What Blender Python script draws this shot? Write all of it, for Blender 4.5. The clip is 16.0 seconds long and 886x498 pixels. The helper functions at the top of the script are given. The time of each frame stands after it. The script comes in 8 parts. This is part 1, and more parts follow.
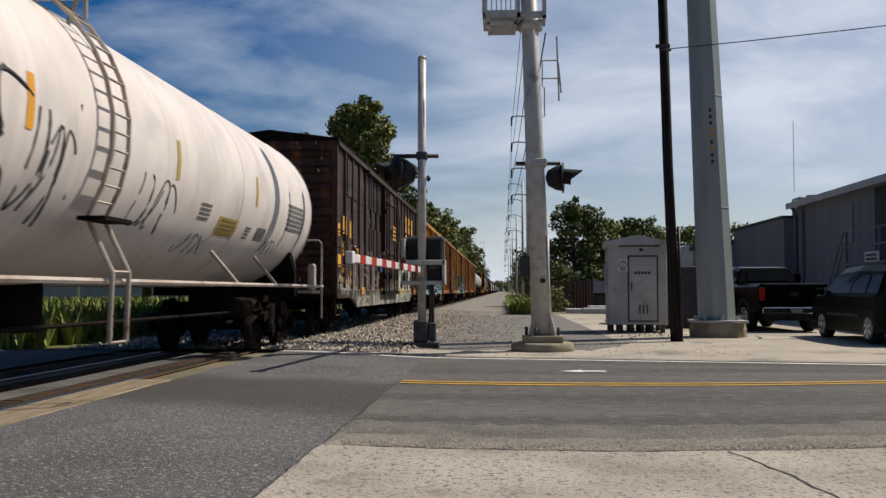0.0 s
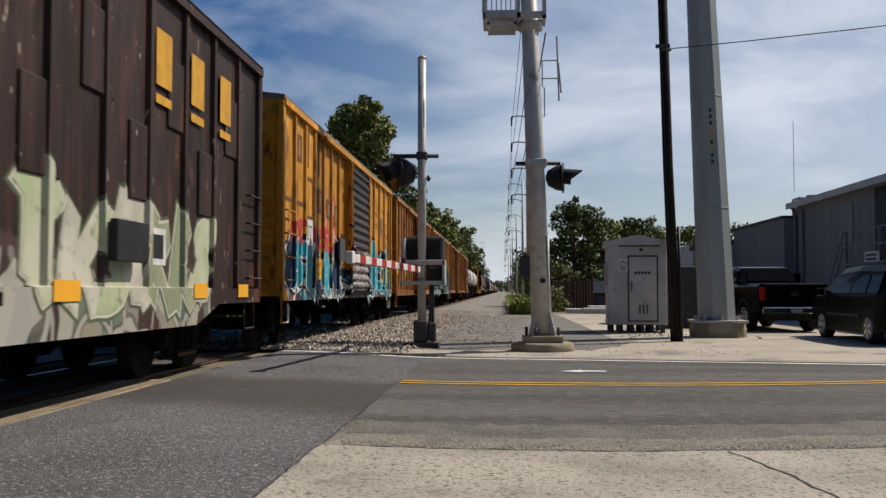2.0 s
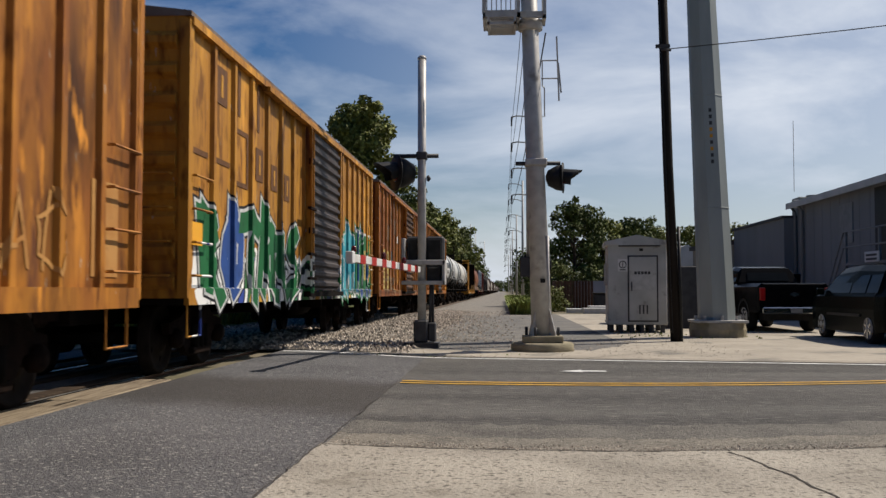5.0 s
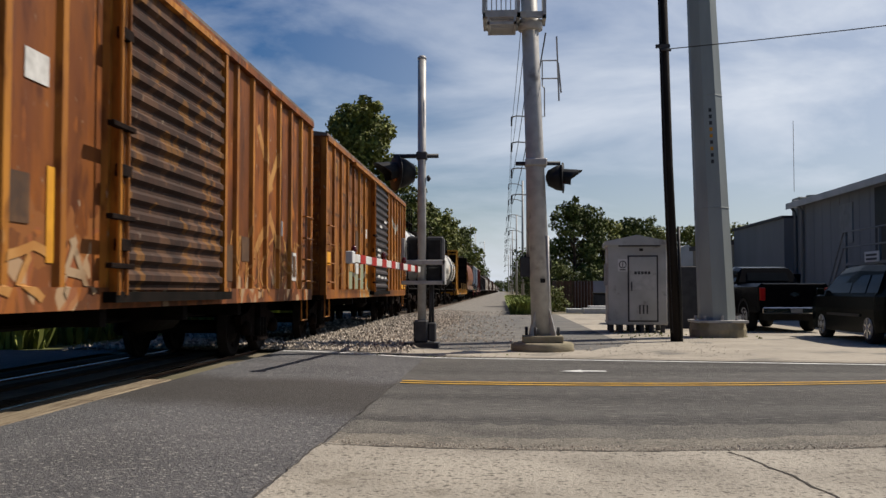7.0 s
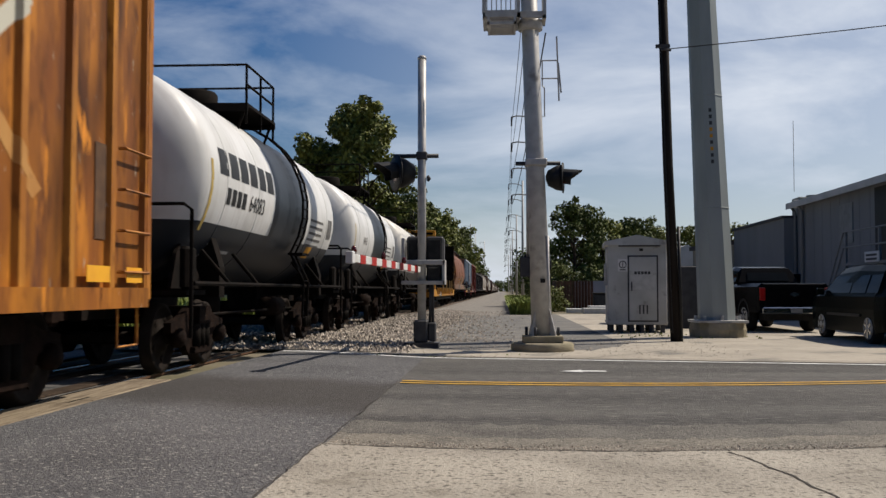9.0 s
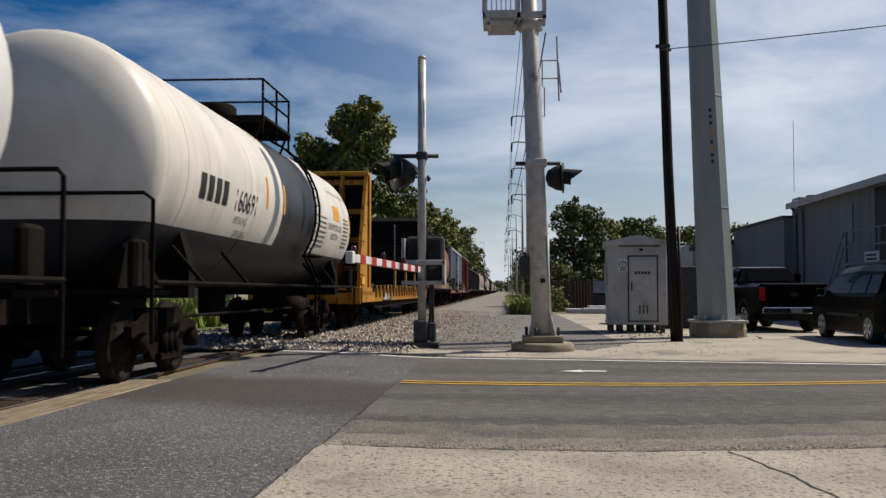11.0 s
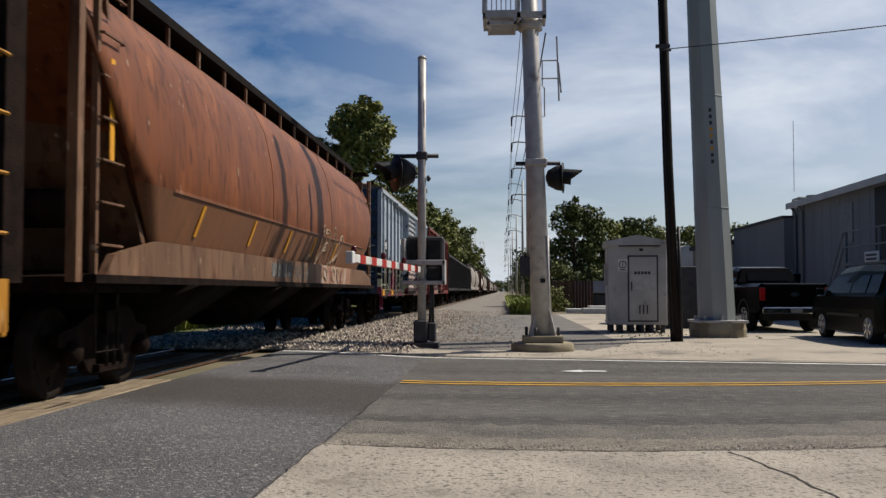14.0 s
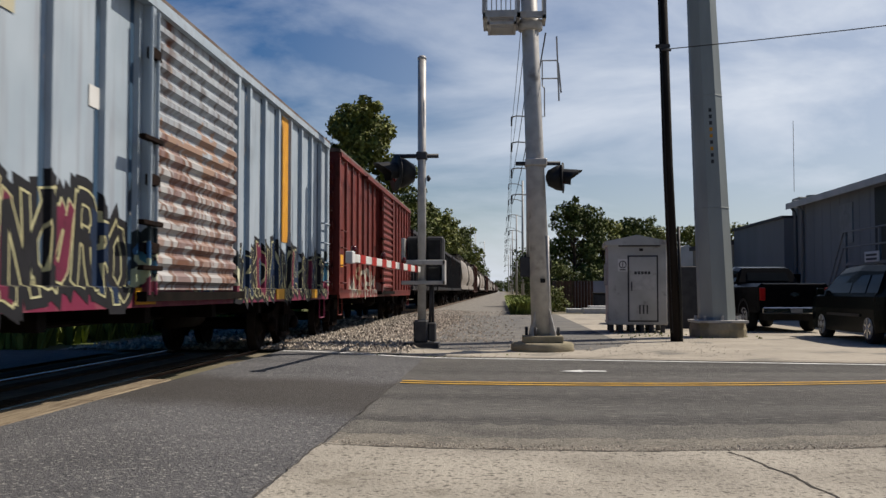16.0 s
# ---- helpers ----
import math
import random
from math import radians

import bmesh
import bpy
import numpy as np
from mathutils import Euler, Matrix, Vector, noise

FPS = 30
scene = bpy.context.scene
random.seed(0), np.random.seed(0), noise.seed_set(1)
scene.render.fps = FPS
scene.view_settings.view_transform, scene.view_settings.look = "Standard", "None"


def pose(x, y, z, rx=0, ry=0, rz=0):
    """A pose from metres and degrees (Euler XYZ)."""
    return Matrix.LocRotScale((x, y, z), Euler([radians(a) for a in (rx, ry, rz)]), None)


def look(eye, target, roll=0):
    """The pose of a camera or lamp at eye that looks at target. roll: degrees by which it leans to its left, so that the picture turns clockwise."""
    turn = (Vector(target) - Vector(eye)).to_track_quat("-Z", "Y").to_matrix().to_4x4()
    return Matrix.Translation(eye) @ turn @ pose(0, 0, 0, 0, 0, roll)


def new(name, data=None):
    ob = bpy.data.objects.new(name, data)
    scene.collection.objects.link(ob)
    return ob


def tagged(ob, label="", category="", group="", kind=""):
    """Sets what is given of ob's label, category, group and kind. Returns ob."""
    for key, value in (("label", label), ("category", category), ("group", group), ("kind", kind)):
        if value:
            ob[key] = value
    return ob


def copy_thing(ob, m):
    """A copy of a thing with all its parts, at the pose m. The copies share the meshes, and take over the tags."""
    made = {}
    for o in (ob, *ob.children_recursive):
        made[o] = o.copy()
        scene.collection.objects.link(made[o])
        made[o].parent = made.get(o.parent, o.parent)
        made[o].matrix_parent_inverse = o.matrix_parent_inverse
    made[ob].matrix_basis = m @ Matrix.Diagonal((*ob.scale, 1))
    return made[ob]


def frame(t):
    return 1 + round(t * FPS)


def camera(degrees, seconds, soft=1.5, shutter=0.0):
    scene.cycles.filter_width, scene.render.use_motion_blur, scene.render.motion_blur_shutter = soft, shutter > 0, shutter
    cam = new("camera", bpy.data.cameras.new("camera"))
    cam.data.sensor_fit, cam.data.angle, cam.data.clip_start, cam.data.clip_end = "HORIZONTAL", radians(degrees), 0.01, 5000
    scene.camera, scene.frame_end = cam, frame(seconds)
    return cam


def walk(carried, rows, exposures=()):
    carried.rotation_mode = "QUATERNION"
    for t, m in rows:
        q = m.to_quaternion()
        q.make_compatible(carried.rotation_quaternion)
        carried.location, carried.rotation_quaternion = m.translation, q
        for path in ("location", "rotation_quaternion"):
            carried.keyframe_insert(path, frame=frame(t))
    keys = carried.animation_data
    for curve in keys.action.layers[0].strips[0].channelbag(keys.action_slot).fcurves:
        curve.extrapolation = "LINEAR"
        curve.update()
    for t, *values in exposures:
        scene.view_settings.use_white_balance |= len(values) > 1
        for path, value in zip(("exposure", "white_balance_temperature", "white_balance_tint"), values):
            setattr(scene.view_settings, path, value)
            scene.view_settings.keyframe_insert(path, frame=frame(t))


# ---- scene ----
# camera on a low tripod beside the road; +Y runs along the track, away from the camera
cam = camera(49.52, 16.0, soft=1.45, shutter=0.12)
TILT, TURN = 92.49, 3.567
walk(cam, [(0.0, pose(0, 0, 1.15, TILT, 0, TURN)), (16.0, pose(0, 0, 1.15, TILT, 0, TURN))], [(0.0, 0.14), (16.0, 0.14)])

# ---- daylight: sun ahead and to the right, thin clouds ----
SUN_DIR = Vector((0.95, 0.58, 1.30)).normalized()
world = bpy.data.worlds.new("sky")
scene.world = world
world.use_nodes = True
wn, wl = world.node_tree.nodes, world.node_tree.links
wn.clear()
sky = wn.new("ShaderNodeTexSky")
sky.sky_type = 'NISHITA'
sky.sun_disc = False
sky.sun_elevation = math.asin(SUN_DIR.z)
sky.sun_rotation = math.atan2(SUN_DIR.x, SUN_DIR.y)
sky.air_density, sky.dust_density, sky.ozone_density = 1.0, 0.6, 2.0
wc = wn.new("ShaderNodeTexCoord")
wm = wn.new("ShaderNodeMapping")
wm.inputs["Scale"].default_value = (1.0, 1.0, 3.2)
wm.inputs["Rotation"].default_value = (0.15, 0.25, 0.3)
cloud = wn.new("ShaderNodeTexNoise")
cloud.inputs["Scale"].default_value = 2.6
cloud.inputs["Detail"].default_value = 9
cloud.inputs["Roughness"].default_value = 0.55
cloud.inputs["Distortion"].default_value = 0.35
cramp = wn.new("ShaderNodeValToRGB")
cramp.color_ramp.elements[0].position, cramp.color_ramp.elements[1].position = 0.46, 0.74
sep = wn.new("ShaderNodeVectorMath")
sep.operation = 'DOT_PRODUCT'
sep.inputs[1].default_value = (0.86, 0.51, 0.0)
veil = wn.new("ShaderNodeMapRange")
veil.inputs["From Min"].default_value, veil.inputs["From Max"].default_value = 0.0, 0.85
veil.inputs["To Min"].default_value, veil.inputs["To Max"].default_value = -0.22, 0.66
addv = wn.new("ShaderNodeMath")
addv.operation, addv.use_clamp = 'ADD', True
mulv = wn.new("ShaderNodeMath")
mulv.operation = 'MULTIPLY'
mulv.inputs[1].default_value = 0.7
mixc = wn.new("ShaderNodeMix")
mixc.data_type = 'RGBA'
mixc.inputs["B"].default_value = (12.5, 13.5, 15.2, 1)
bgn = wn.new("ShaderNodeBackground")
bgn.inputs["Strength"].default_value = 0.05
wo = wn.new("ShaderNodeOutputWorld")
wl.new(wc.outputs["Generated"], wm.inputs["Vector"])
wl.new(wm.outputs["Vector"], cloud.inputs["Vector"])
wl.new(cloud.outputs["Fac"], cramp.inputs["Fac"])
wl.new(wc.outputs["Generated"], sep.inputs[0])
wl.new(sep.outputs["Value"], veil.inputs["Value"])
clear = wn.new("ShaderNodeMapRange")  # the sky is clear on the side away from the sun
clear.inputs["From Min"].default_value, clear.inputs["From Max"].default_value = -0.75, 0.0
clear.inputs["To Min"].default_value, clear.inputs["To Max"].default_value = -0.7, 0.0
wl.new(sep.outputs["Value"], clear.inputs["Value"])
both = wn.new("ShaderNodeMath")
both.operation = 'ADD'
wl.new(veil.outputs[0], both.inputs[0])
wl.new(clear.outputs[0], both.inputs[1])
wl.new(cramp.outputs["Color"], mulv.inputs[0])
wl.new(mulv.outputs[0], addv.inputs[0])
wl.new(both.outputs[0], addv.inputs[1])
wl.new(addv.outputs[0], mixc.inputs["Factor"])
deep = wn.new("ShaderNodeHueSaturation")
deep.inputs["Hue"].default_value = 0.511
deep.inputs["Saturation"].default_value, deep.inputs["Value"].default_value = 1.6, 1.0
wl.new(sky.outputs["Color"], deep.inputs["Color"])
wl.new(deep.outputs["Color"], mixc.inputs["A"])
wl.new(mixc.outputs["Result"], bgn.inputs["Color"])
wl.new(bgn.outputs["Background"], wo.inputs["Surface"])

sun_data = bpy.data.lights.new("sun", 'SUN')
sun_data.energy, sun_data.angle, sun_data.color = 5.0, radians(0.53), (1.0, 0.905, 0.78)
sun = new("sun", sun_data)
sun.matrix_world = look(SUN_DIR * 60, (0, 0, 0))
# ---- materials ----
COLOR_SCALE = 0.82  # all base colours scaled down, to deepen the shade under a stronger sun


def mat(name, color, color2=None, rough=0.7, metal=0.0, scale=6.0, mix=(0.4, 0.65), bump=0.0, bscale=40.0,
        spots=None, vary=0.0, stretch=(1, 1, 1), island=0.0, detail=6.0, lane=None):
    """Two colours mixed by large noise, optional spots (color, scale, lo, hi), fine bump, per-object value change."""
    color = tuple(v * COLOR_SCALE for v in color)
    color2 = tuple(v * COLOR_SCALE for v in color2) if color2 else None
    spots = [(tuple(v * COLOR_SCALE for v in col), *q) for col, *q in spots or ()]
    m = bpy.data.materials.new(name)
    m.use_nodes = True
    n, l = m.node_tree.nodes, m.node_tree.links
    b = n["Principled BSDF"]
    b.inputs["Roughness"].default_value = rough
    b.inputs["Metallic"].default_value = metal
    b.inputs["Specular IOR Level"].default_value = 0.5 if rough < 0.3 else 0.22
    co = n.new("ShaderNodeTexCoord")
    mp = n.new("ShaderNodeMapping")
    mp.inputs["Scale"].default_value = stretch
    l.new(co.outputs["Object"], mp.inputs["Vector"])
    no = n.new("ShaderNodeTexNoise")
    no.inputs["Scale"].default_value, no.inputs["Detail"].default_value = scale, detail
    l.new(mp.outputs["Vector"], no.inputs["Vector"])
    r = n.new("ShaderNodeMapRange")
    r.inputs["From Min"].default_value, r.inputs["From Max"].default_value = mix
    l.new(no.outputs["Fac"], r.inputs["Value"])
    c = n.new("ShaderNodeMix")
    c.data_type = 'RGBA'
    c.inputs["A"].default_value = (*color, 1)
    c.inputs["B"].default_value = (*(color2 or [v * 0.8 for v in color]), 1)
    l.new(r.outputs[0], c.inputs["Factor"])
    out = c.outputs["Result"]
    for col, sc, lo, hi in spots or ():
        s = n.new("ShaderNodeTexNoise")
        s.inputs["Scale"].default_value, s.inputs["Detail"].default_value = sc, 7
        l.new(mp.outputs["Vector"], s.inputs["Vector"])
        q = n.new("ShaderNodeMapRange")
        q.inputs["From Min"].default_value, q.inputs["From Max"].default_value = lo, hi
        l.new(s.outputs["Fac"], q.inputs["Value"])
        x = n.new("ShaderNodeMix")
        x.data_type = 'RGBA'
        x.inputs["B"].default_value = (*col, 1)
        l.new(q.outputs[0], x.inputs["Factor"])
        l.new(out, x.inputs["A"])
        out = x.outputs["Result"]
    if lane:  # a strip darkened by tyres between two Y
        y0, y1, col, amount = lane
        sy = n.new("ShaderNodeSeparateXYZ")
        l.new(co.outputs["Object"], sy.inputs[0])
        wob = n.new("ShaderNodeTexNoise")
        wob.inputs["Scale"].default_value, wob.inputs["Detail"].default_value = 1.1, 4
        l.new(co.outputs["Object"], wob.inputs["Vector"])
        off = n.new("ShaderNodeMath")
        off.operation = 'MULTIPLY_ADD'
        off.inputs[1].default_value = 1.6
        l.new(wob.outputs["Fac"], off.inputs[0])
        l.new(sy.outputs["Y"], off.inputs[2])
        ramp = n.new("ShaderNodeMapRange")
        ramp.interpolation_type = 'SMOOTHSTEP'
        ramp.inputs["From Min"].default_value, ramp.inputs["From Max"].default_value = y0 + 0.2, y0 + 1.6
        ramp2 = n.new("ShaderNodeMapRange")
        ramp2.interpolation_type = 'SMOOTHSTEP'
        ramp2.inputs["From Min"].default_value, ramp2.inputs["From Max"].default_value = y1 + 1.5, y1 + 0.1
        ramp2.inputs["To Max"].default_value = amount
        l.new(off.outputs[0], ramp.inputs["Value"])
        l.new(off.outputs[0], ramp2.inputs["Value"])
        pr = n.new("ShaderNodeMath")
        pr.operation = 'MULTIPLY'
        l.new(ramp.outputs[0], pr.inputs[0])
        l.new(ramp2.outputs[0], pr.inputs[1])
        x = n.new("ShaderNodeMix")
        x.data_type = 'RGBA'
        x.inputs["B"].default_value = (*col, 1)
        l.new(pr.outputs[0], x.inputs["Factor"])
        l.new(out, x.inputs["A"])
        out = x.outputs["Result"]
    if vary or island:
        src = n.new("ShaderNodeNewGeometry").outputs["Random Per Island"] if island else n.new("ShaderNodeObjectInfo").outputs["Random"]
        w = n.new("ShaderNodeMapRange")
        a = island or vary
        w.inputs["To Min"].default_value, w.inputs["To Max"].default_value = 1 - a, 1 + a
        l.new(src, w.inputs["Value"])
        h = n.new("ShaderNodeHueSaturation")
        l.new(w.outputs[0], h.inputs["Value"])
        l.new(out, h.inputs["Color"])
        out = h.outputs["Color"]
    l.new(out, b.inputs["Base Color"])
    if bump:
        f = n.new("ShaderNodeTexNoise")
        f.inputs["Scale"].default_value, f.inputs["Detail"].default_value = bscale, 5
        l.new(co.outputs["Object"], f.inputs["Vector"])
        u = n.new("ShaderNodeBump")
        u.inputs["Strength"].default_value, u.inputs["Distance"].default_value = bump, 0.02
        l.new(f.outputs["Fac"], u.inputs["Height"])
        l.new(u.outputs["Normal"], b.inputs["Normal"])
    return m


RUST = (0.13, 0.045, 0.02)
M = {}
M["asphalt"] = mat("asphalt", (0.140, 0.134, 0.126), (0.082, 0.079, 0.075), 0.9, scale=0.9, mix=(0.38, 0.62), stretch=(0.12, 1, 1), bump=1.0, bscale=70, spots=[((0.28, 0.262, 0.235), 38, 0.56, 0.70), ((0.03, 0.03, 0.03), 30, 0.58, 0.70)])
M["asphalt_near"] = mat("asphalt_worn", (0.128, 0.126, 0.132), (0.088, 0.087, 0.092), 0.9, scale=0.6, bump=1.0, bscale=60, spots=[((0.33, 0.32, 0.30), 34, 0.55, 0.68), ((0.035, 0.035, 0.04), 28, 0.57, 0.68)], lane=(8.9, 11.9, (0.05, 0.045, 0.041), 0.85))
M["concrete"] = mat("concrete", (0.43, 0.395, 0.335), (0.29, 0.265, 0.225), 0.9, scale=0.9, bump=0.8, bscale=45, spots=[((0.12, 0.108, 0.092), 26, 0.54, 0.68), ((0.42, 0.38, 0.32), 34, 0.60, 0.72), ((0.15, 0.13, 0.10), 1.7, 0.60, 0.75)])
M["gravel"] = mat("gravel", (0.30, 0.28, 0.25), (0.20, 0.185, 0.165), 0.95, scale=1.2, bump=1.0, bscale=25, spots=[((0.12, 0.11, 0.10), 14, 0.52, 0.64)])
M["stone"] = mat("ballast_stone", (0.45, 0.395, 0.33), (0.27, 0.23, 0.19), 0.95, scale=3, island=0.55)
M["dirt"] = mat("dirt", (0.20, 0.17, 0.12), (0.13, 0.12, 0.07), 0.95, scale=0.5, bump=0.6, bscale=20)
M["grass_ground"] = mat("grass_ground", (0.09, 0.12, 0.03), (0.14, 0.13, 0.06), 0.95, scale=0.4, bump=0.6, bscale=15)
M["grass"] = mat("grass_blades", (0.17, 0.23, 0.045), (0.25, 0.27, 0.07), 0.8, scale=0.6, island=0.35)
M["leaf"] = mat("leaves", (0.22, 0.235, 0.055), (0.12, 0.145, 0.035), 0.6, scale=0.7, island=0.5)
M["leaf_dark"] = mat("dark_leaves", (0.125, 0.15, 0.035), (0.065, 0.09, 0.022), 0.65, scale=0.5, island=0.5)
M["bark"] = mat("bark", (0.12, 0.09, 0.065), (0.07, 0.05, 0.035), 0.95, scale=8, stretch=(1, 1, 0.2), bump=0.8)
M["rail"] = mat("rusty_rail", (0.11, 0.06, 0.035), (0.16, 0.085, 0.05), 0.7, 0.4, scale=10, bump=0.2)
M["rail_top"] = mat("polished_rail_head", (0.55, 0.55, 0.56), (0.42, 0.42, 0.43), 0.25, 1.0, scale=6)
M["tie"] = mat("creosote_tie", (0.045, 0.033, 0.025), (0.075, 0.055, 0.04), 0.95, scale=5, stretch=(0.3, 3, 3), bump=0.5, vary=0.3)
M["timber"] = mat("weathered_timber", (0.26, 0.21, 0.145), (0.155, 0.12, 0.085), 0.9, scale=4, stretch=(6, 0.5, 1), bump=0.5, vary=0.15, spots=[((0.12, 0.09, 0.06), 5, 0.58, 0.7)])
M["yellow_line"] = mat("yellow_road_paint", (0.62, 0.36, 0.04), (0.45, 0.27, 0.05), 0.7, scale=3, spots=[((0.13, 0.12, 0.11), 22, 0.60, 0.70)])
M["white_line"] = mat("white_road_paint", (0.78, 0.78, 0.76), (0.6, 0.6, 0.58), 0.7, scale=2, spots=[((0.15, 0.15, 0.15), 20, 0.58, 0.70)])
M["galv"] = mat("galvanised_steel", (0.56, 0.55, 0.53), (0.44, 0.43, 0.42), 0.5, 0.1, scale=5, bump=0.05, spots=[((0.26, 0.24, 0.22), 3, 0.6, 0.75)])
M["pole_green"] = mat("grey_green_steel", (0.36, 0.395, 0.39), (0.29, 0.325, 0.325), 0.55, 0.0, scale=2, stretch=(1, 1, 0.25), bump=0.05)
M["creosote"] = mat("dark_creosote_wood", (0.014, 0.011, 0.010), (0.026, 0.021, 0.018), 0.9, scale=9, stretch=(1, 1, 0.1), bump=0.7)
M["wood_pole"] = mat("brown_pole_wood", (0.10, 0.075, 0.06), (0.06, 0.045, 0.035), 0.9, scale=7, stretch=(1, 1, 0.1), bump=0.6)
M["alum"] = mat("dull_aluminium", (0.55, 0.55, 0.545), (0.45, 0.45, 0.44), 0.5, 0.15, scale=1.5, bump=0.04, spots=[((0.28, 0.27, 0.25), 4, 0.6, 0.75)])
M["black"] = mat("black_paint", (0.018, 0.018, 0.018), (0.03, 0.03, 0.03), 0.5, scale=8)
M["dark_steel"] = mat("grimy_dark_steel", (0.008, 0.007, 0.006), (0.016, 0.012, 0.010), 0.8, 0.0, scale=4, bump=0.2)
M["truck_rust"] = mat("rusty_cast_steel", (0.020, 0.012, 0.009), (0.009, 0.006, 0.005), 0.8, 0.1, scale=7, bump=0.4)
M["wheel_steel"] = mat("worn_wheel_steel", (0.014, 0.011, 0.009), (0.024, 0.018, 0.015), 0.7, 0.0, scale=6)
M["white"] = mat("white_paint", (0.72, 0.72, 0.70), (0.6, 0.59, 0.56), 0.55, scale=4)
M["red"] = mat("red_reflective", (0.45, 0.03, 0.025), (0.36, 0.03, 0.02), 0.5, scale=10)
M["yellow"] = mat("yellow_paint", (0.75, 0.36, 0.03), (0.62, 0.28, 0.03), 0.6, scale=5)
M["orange_sticker"] = mat("orange_reflector", (0.85, 0.42, 0.03), (0.8, 0.38, 0.03), 0.5, scale=5)
M["blue_panel"] = mat("blue_steel_panel", (0.02, 0.06, 0.17), (0.03, 0.08, 0.2), 0.5, scale=4)
M["rubber"] = mat("tyre_rubber", (0.02, 0.02, 0.02), (0.03, 0.03, 0.03), 0.85, scale=12)
M["red_lens"] = mat("dark_red_lens", (0.10, 0.008, 0.008), (0.07, 0.006, 0.006), 0.2, scale=12)
M["tail_red"] = mat("tail_lamp_red", (0.35, 0.012, 0.01), (0.28, 0.01, 0.01), 0.2, scale=5)
M["chrome"] = mat("chrome", (0.6, 0.6, 0.6), (0.5, 0.5, 0.5), 0.2, 1.0, scale=5)
M["car_black"] = mat("black_car_paint", (0.004, 0.004, 0.005), (0.006, 0.006, 0.007), 0.25, scale=3)
M["car_green"] = mat("dark_green_car_paint", (0.003, 0.006, 0.0055), (0.005, 0.008, 0.0075), 0.25, scale=3)
M["glass_dark"] = mat("tinted_glass", (0.01, 0.012, 0.013), (0.013, 0.015, 0.017), 0.08, scale=2)
M["glass_room"] = mat("dark_window_glass", (0.014, 0.016, 0.018), (0.024, 0.027, 0.03), 0.1, scale=0.8)
M["metal_wall"] = mat("grey_metal_siding", (0.215, 0.225, 0.245), (0.18, 0.19, 0.21), 0.65, scale=0.7, stretch=(1, 1, 0.3), bump=0.05)
M["roof_grey"] = mat("light_roof_edge", (0.55, 0.56, 0.57), (0.45, 0.46, 0.47), 0.6, scale=1)
M["wood_fence"] = mat("weathered_fence_wood", (0.16, 0.09, 0.06), (0.10, 0.06, 0.04), 0.9, scale=4, vary=0.25)
M["brown_roof"] = mat("brown_mansard_roof", (0.13, 0.045, 0.022), (0.10, 0.035, 0.02), 0.85, scale=2, stretch=(6, 1, 1), bump=0.2)
M["cream"] = mat("cream_stucco", (0.55, 0.52, 0.44), (0.46, 0.43, 0.37), 0.85, scale=1, bump=0.1)
M["brick_red"] = mat("red_brick", (0.25, 0.10, 0.07), (0.2, 0.08, 0.06), 0.9, scale=5)
M["wire"] = mat("black_cable", (0.02, 0.02, 0.02), (0.03, 0.03, 0.03), 0.6, scale=3)
M["flag_red"] = mat("faded_flag_red", (0.35, 0.05, 0.05), (0.3, 0.05, 0.05), 0.8, scale=3)
M["flag_blue"] = mat("flag_blue", (0.03, 0.05, 0.15), (0.03, 0.04, 0.12), 0.8, scale=3)
M["plastic_grey"] = mat("grey_plastic", (0.25, 0.26, 0.27), (0.2, 0.21, 0.22), 0.6, scale=4)

M["concrete_far"] = mat("dusty_concrete", (0.45, 0.405, 0.335), (0.35, 0.315, 0.26), 0.9, scale=0.5, bump=0.3, bscale=30, spots=[((0.20, 0.19, 0.17), 0.8, 0.58, 0.68), ((0.30, 0.27, 0.22), 6, 0.55, 0.7)])
M["asphalt_lane"] = mat("patched_asphalt", (0.15, 0.146, 0.14), (0.21, 0.20, 0.18), 0.9, scale=0.9, bump=0.5, bscale=40, spots=[((0.12, 0.12, 0.12), 1.2, 0.57, 0.66)])
M["crack"] = mat("crack_dirt", (0.05, 0.045, 0.04), (0.08, 0.07, 0.06), 0.95, scale=6)
M["found"] = mat("mossy_concrete", (0.38, 0.33, 0.235), (0.27, 0.24, 0.165), 0.95, scale=3, bump=0.5, bscale=15)
M["sign_white"] = mat("white_sign", (0.75, 0.75, 0.75), (0.68, 0.68, 0.68), 0.5, scale=3)
M["dark_grey"] = mat("dark_grey_paint", (0.07, 0.07, 0.075), (0.05, 0.05, 0.055), 0.6, scale=5)
M["beige"] = mat("beige_plaster", (0.36, 0.33, 0.28), (0.30, 0.28, 0.24), 0.85, scale=1)
M["hvac"] = mat("grey_green_unit", (0.30, 0.31, 0.27), (0.24, 0.25, 0.22), 0.7, scale=2)
M["asphalt_shoulder"] = mat("gravelly_asphalt", (0.235, 0.215, 0.18), (0.16, 0.148, 0.128), 0.95, scale=2.5, bump=1.0, bscale=50, spots=[((0.34, 0.31, 0.26), 30, 0.54, 0.66), ((0.06, 0.055, 0.05), 26, 0.57, 0.68)])
M["asphalt_edge"] = mat("worn_asphalt_edge", (0.175, 0.165, 0.148), (0.115, 0.109, 0.10), 0.95, scale=2.0, bump=1.0, bscale=60, spots=[((0.27, 0.25, 0.22), 34, 0.55, 0.68), ((0.05, 0.047, 0.045), 28, 0.57, 0.68)])
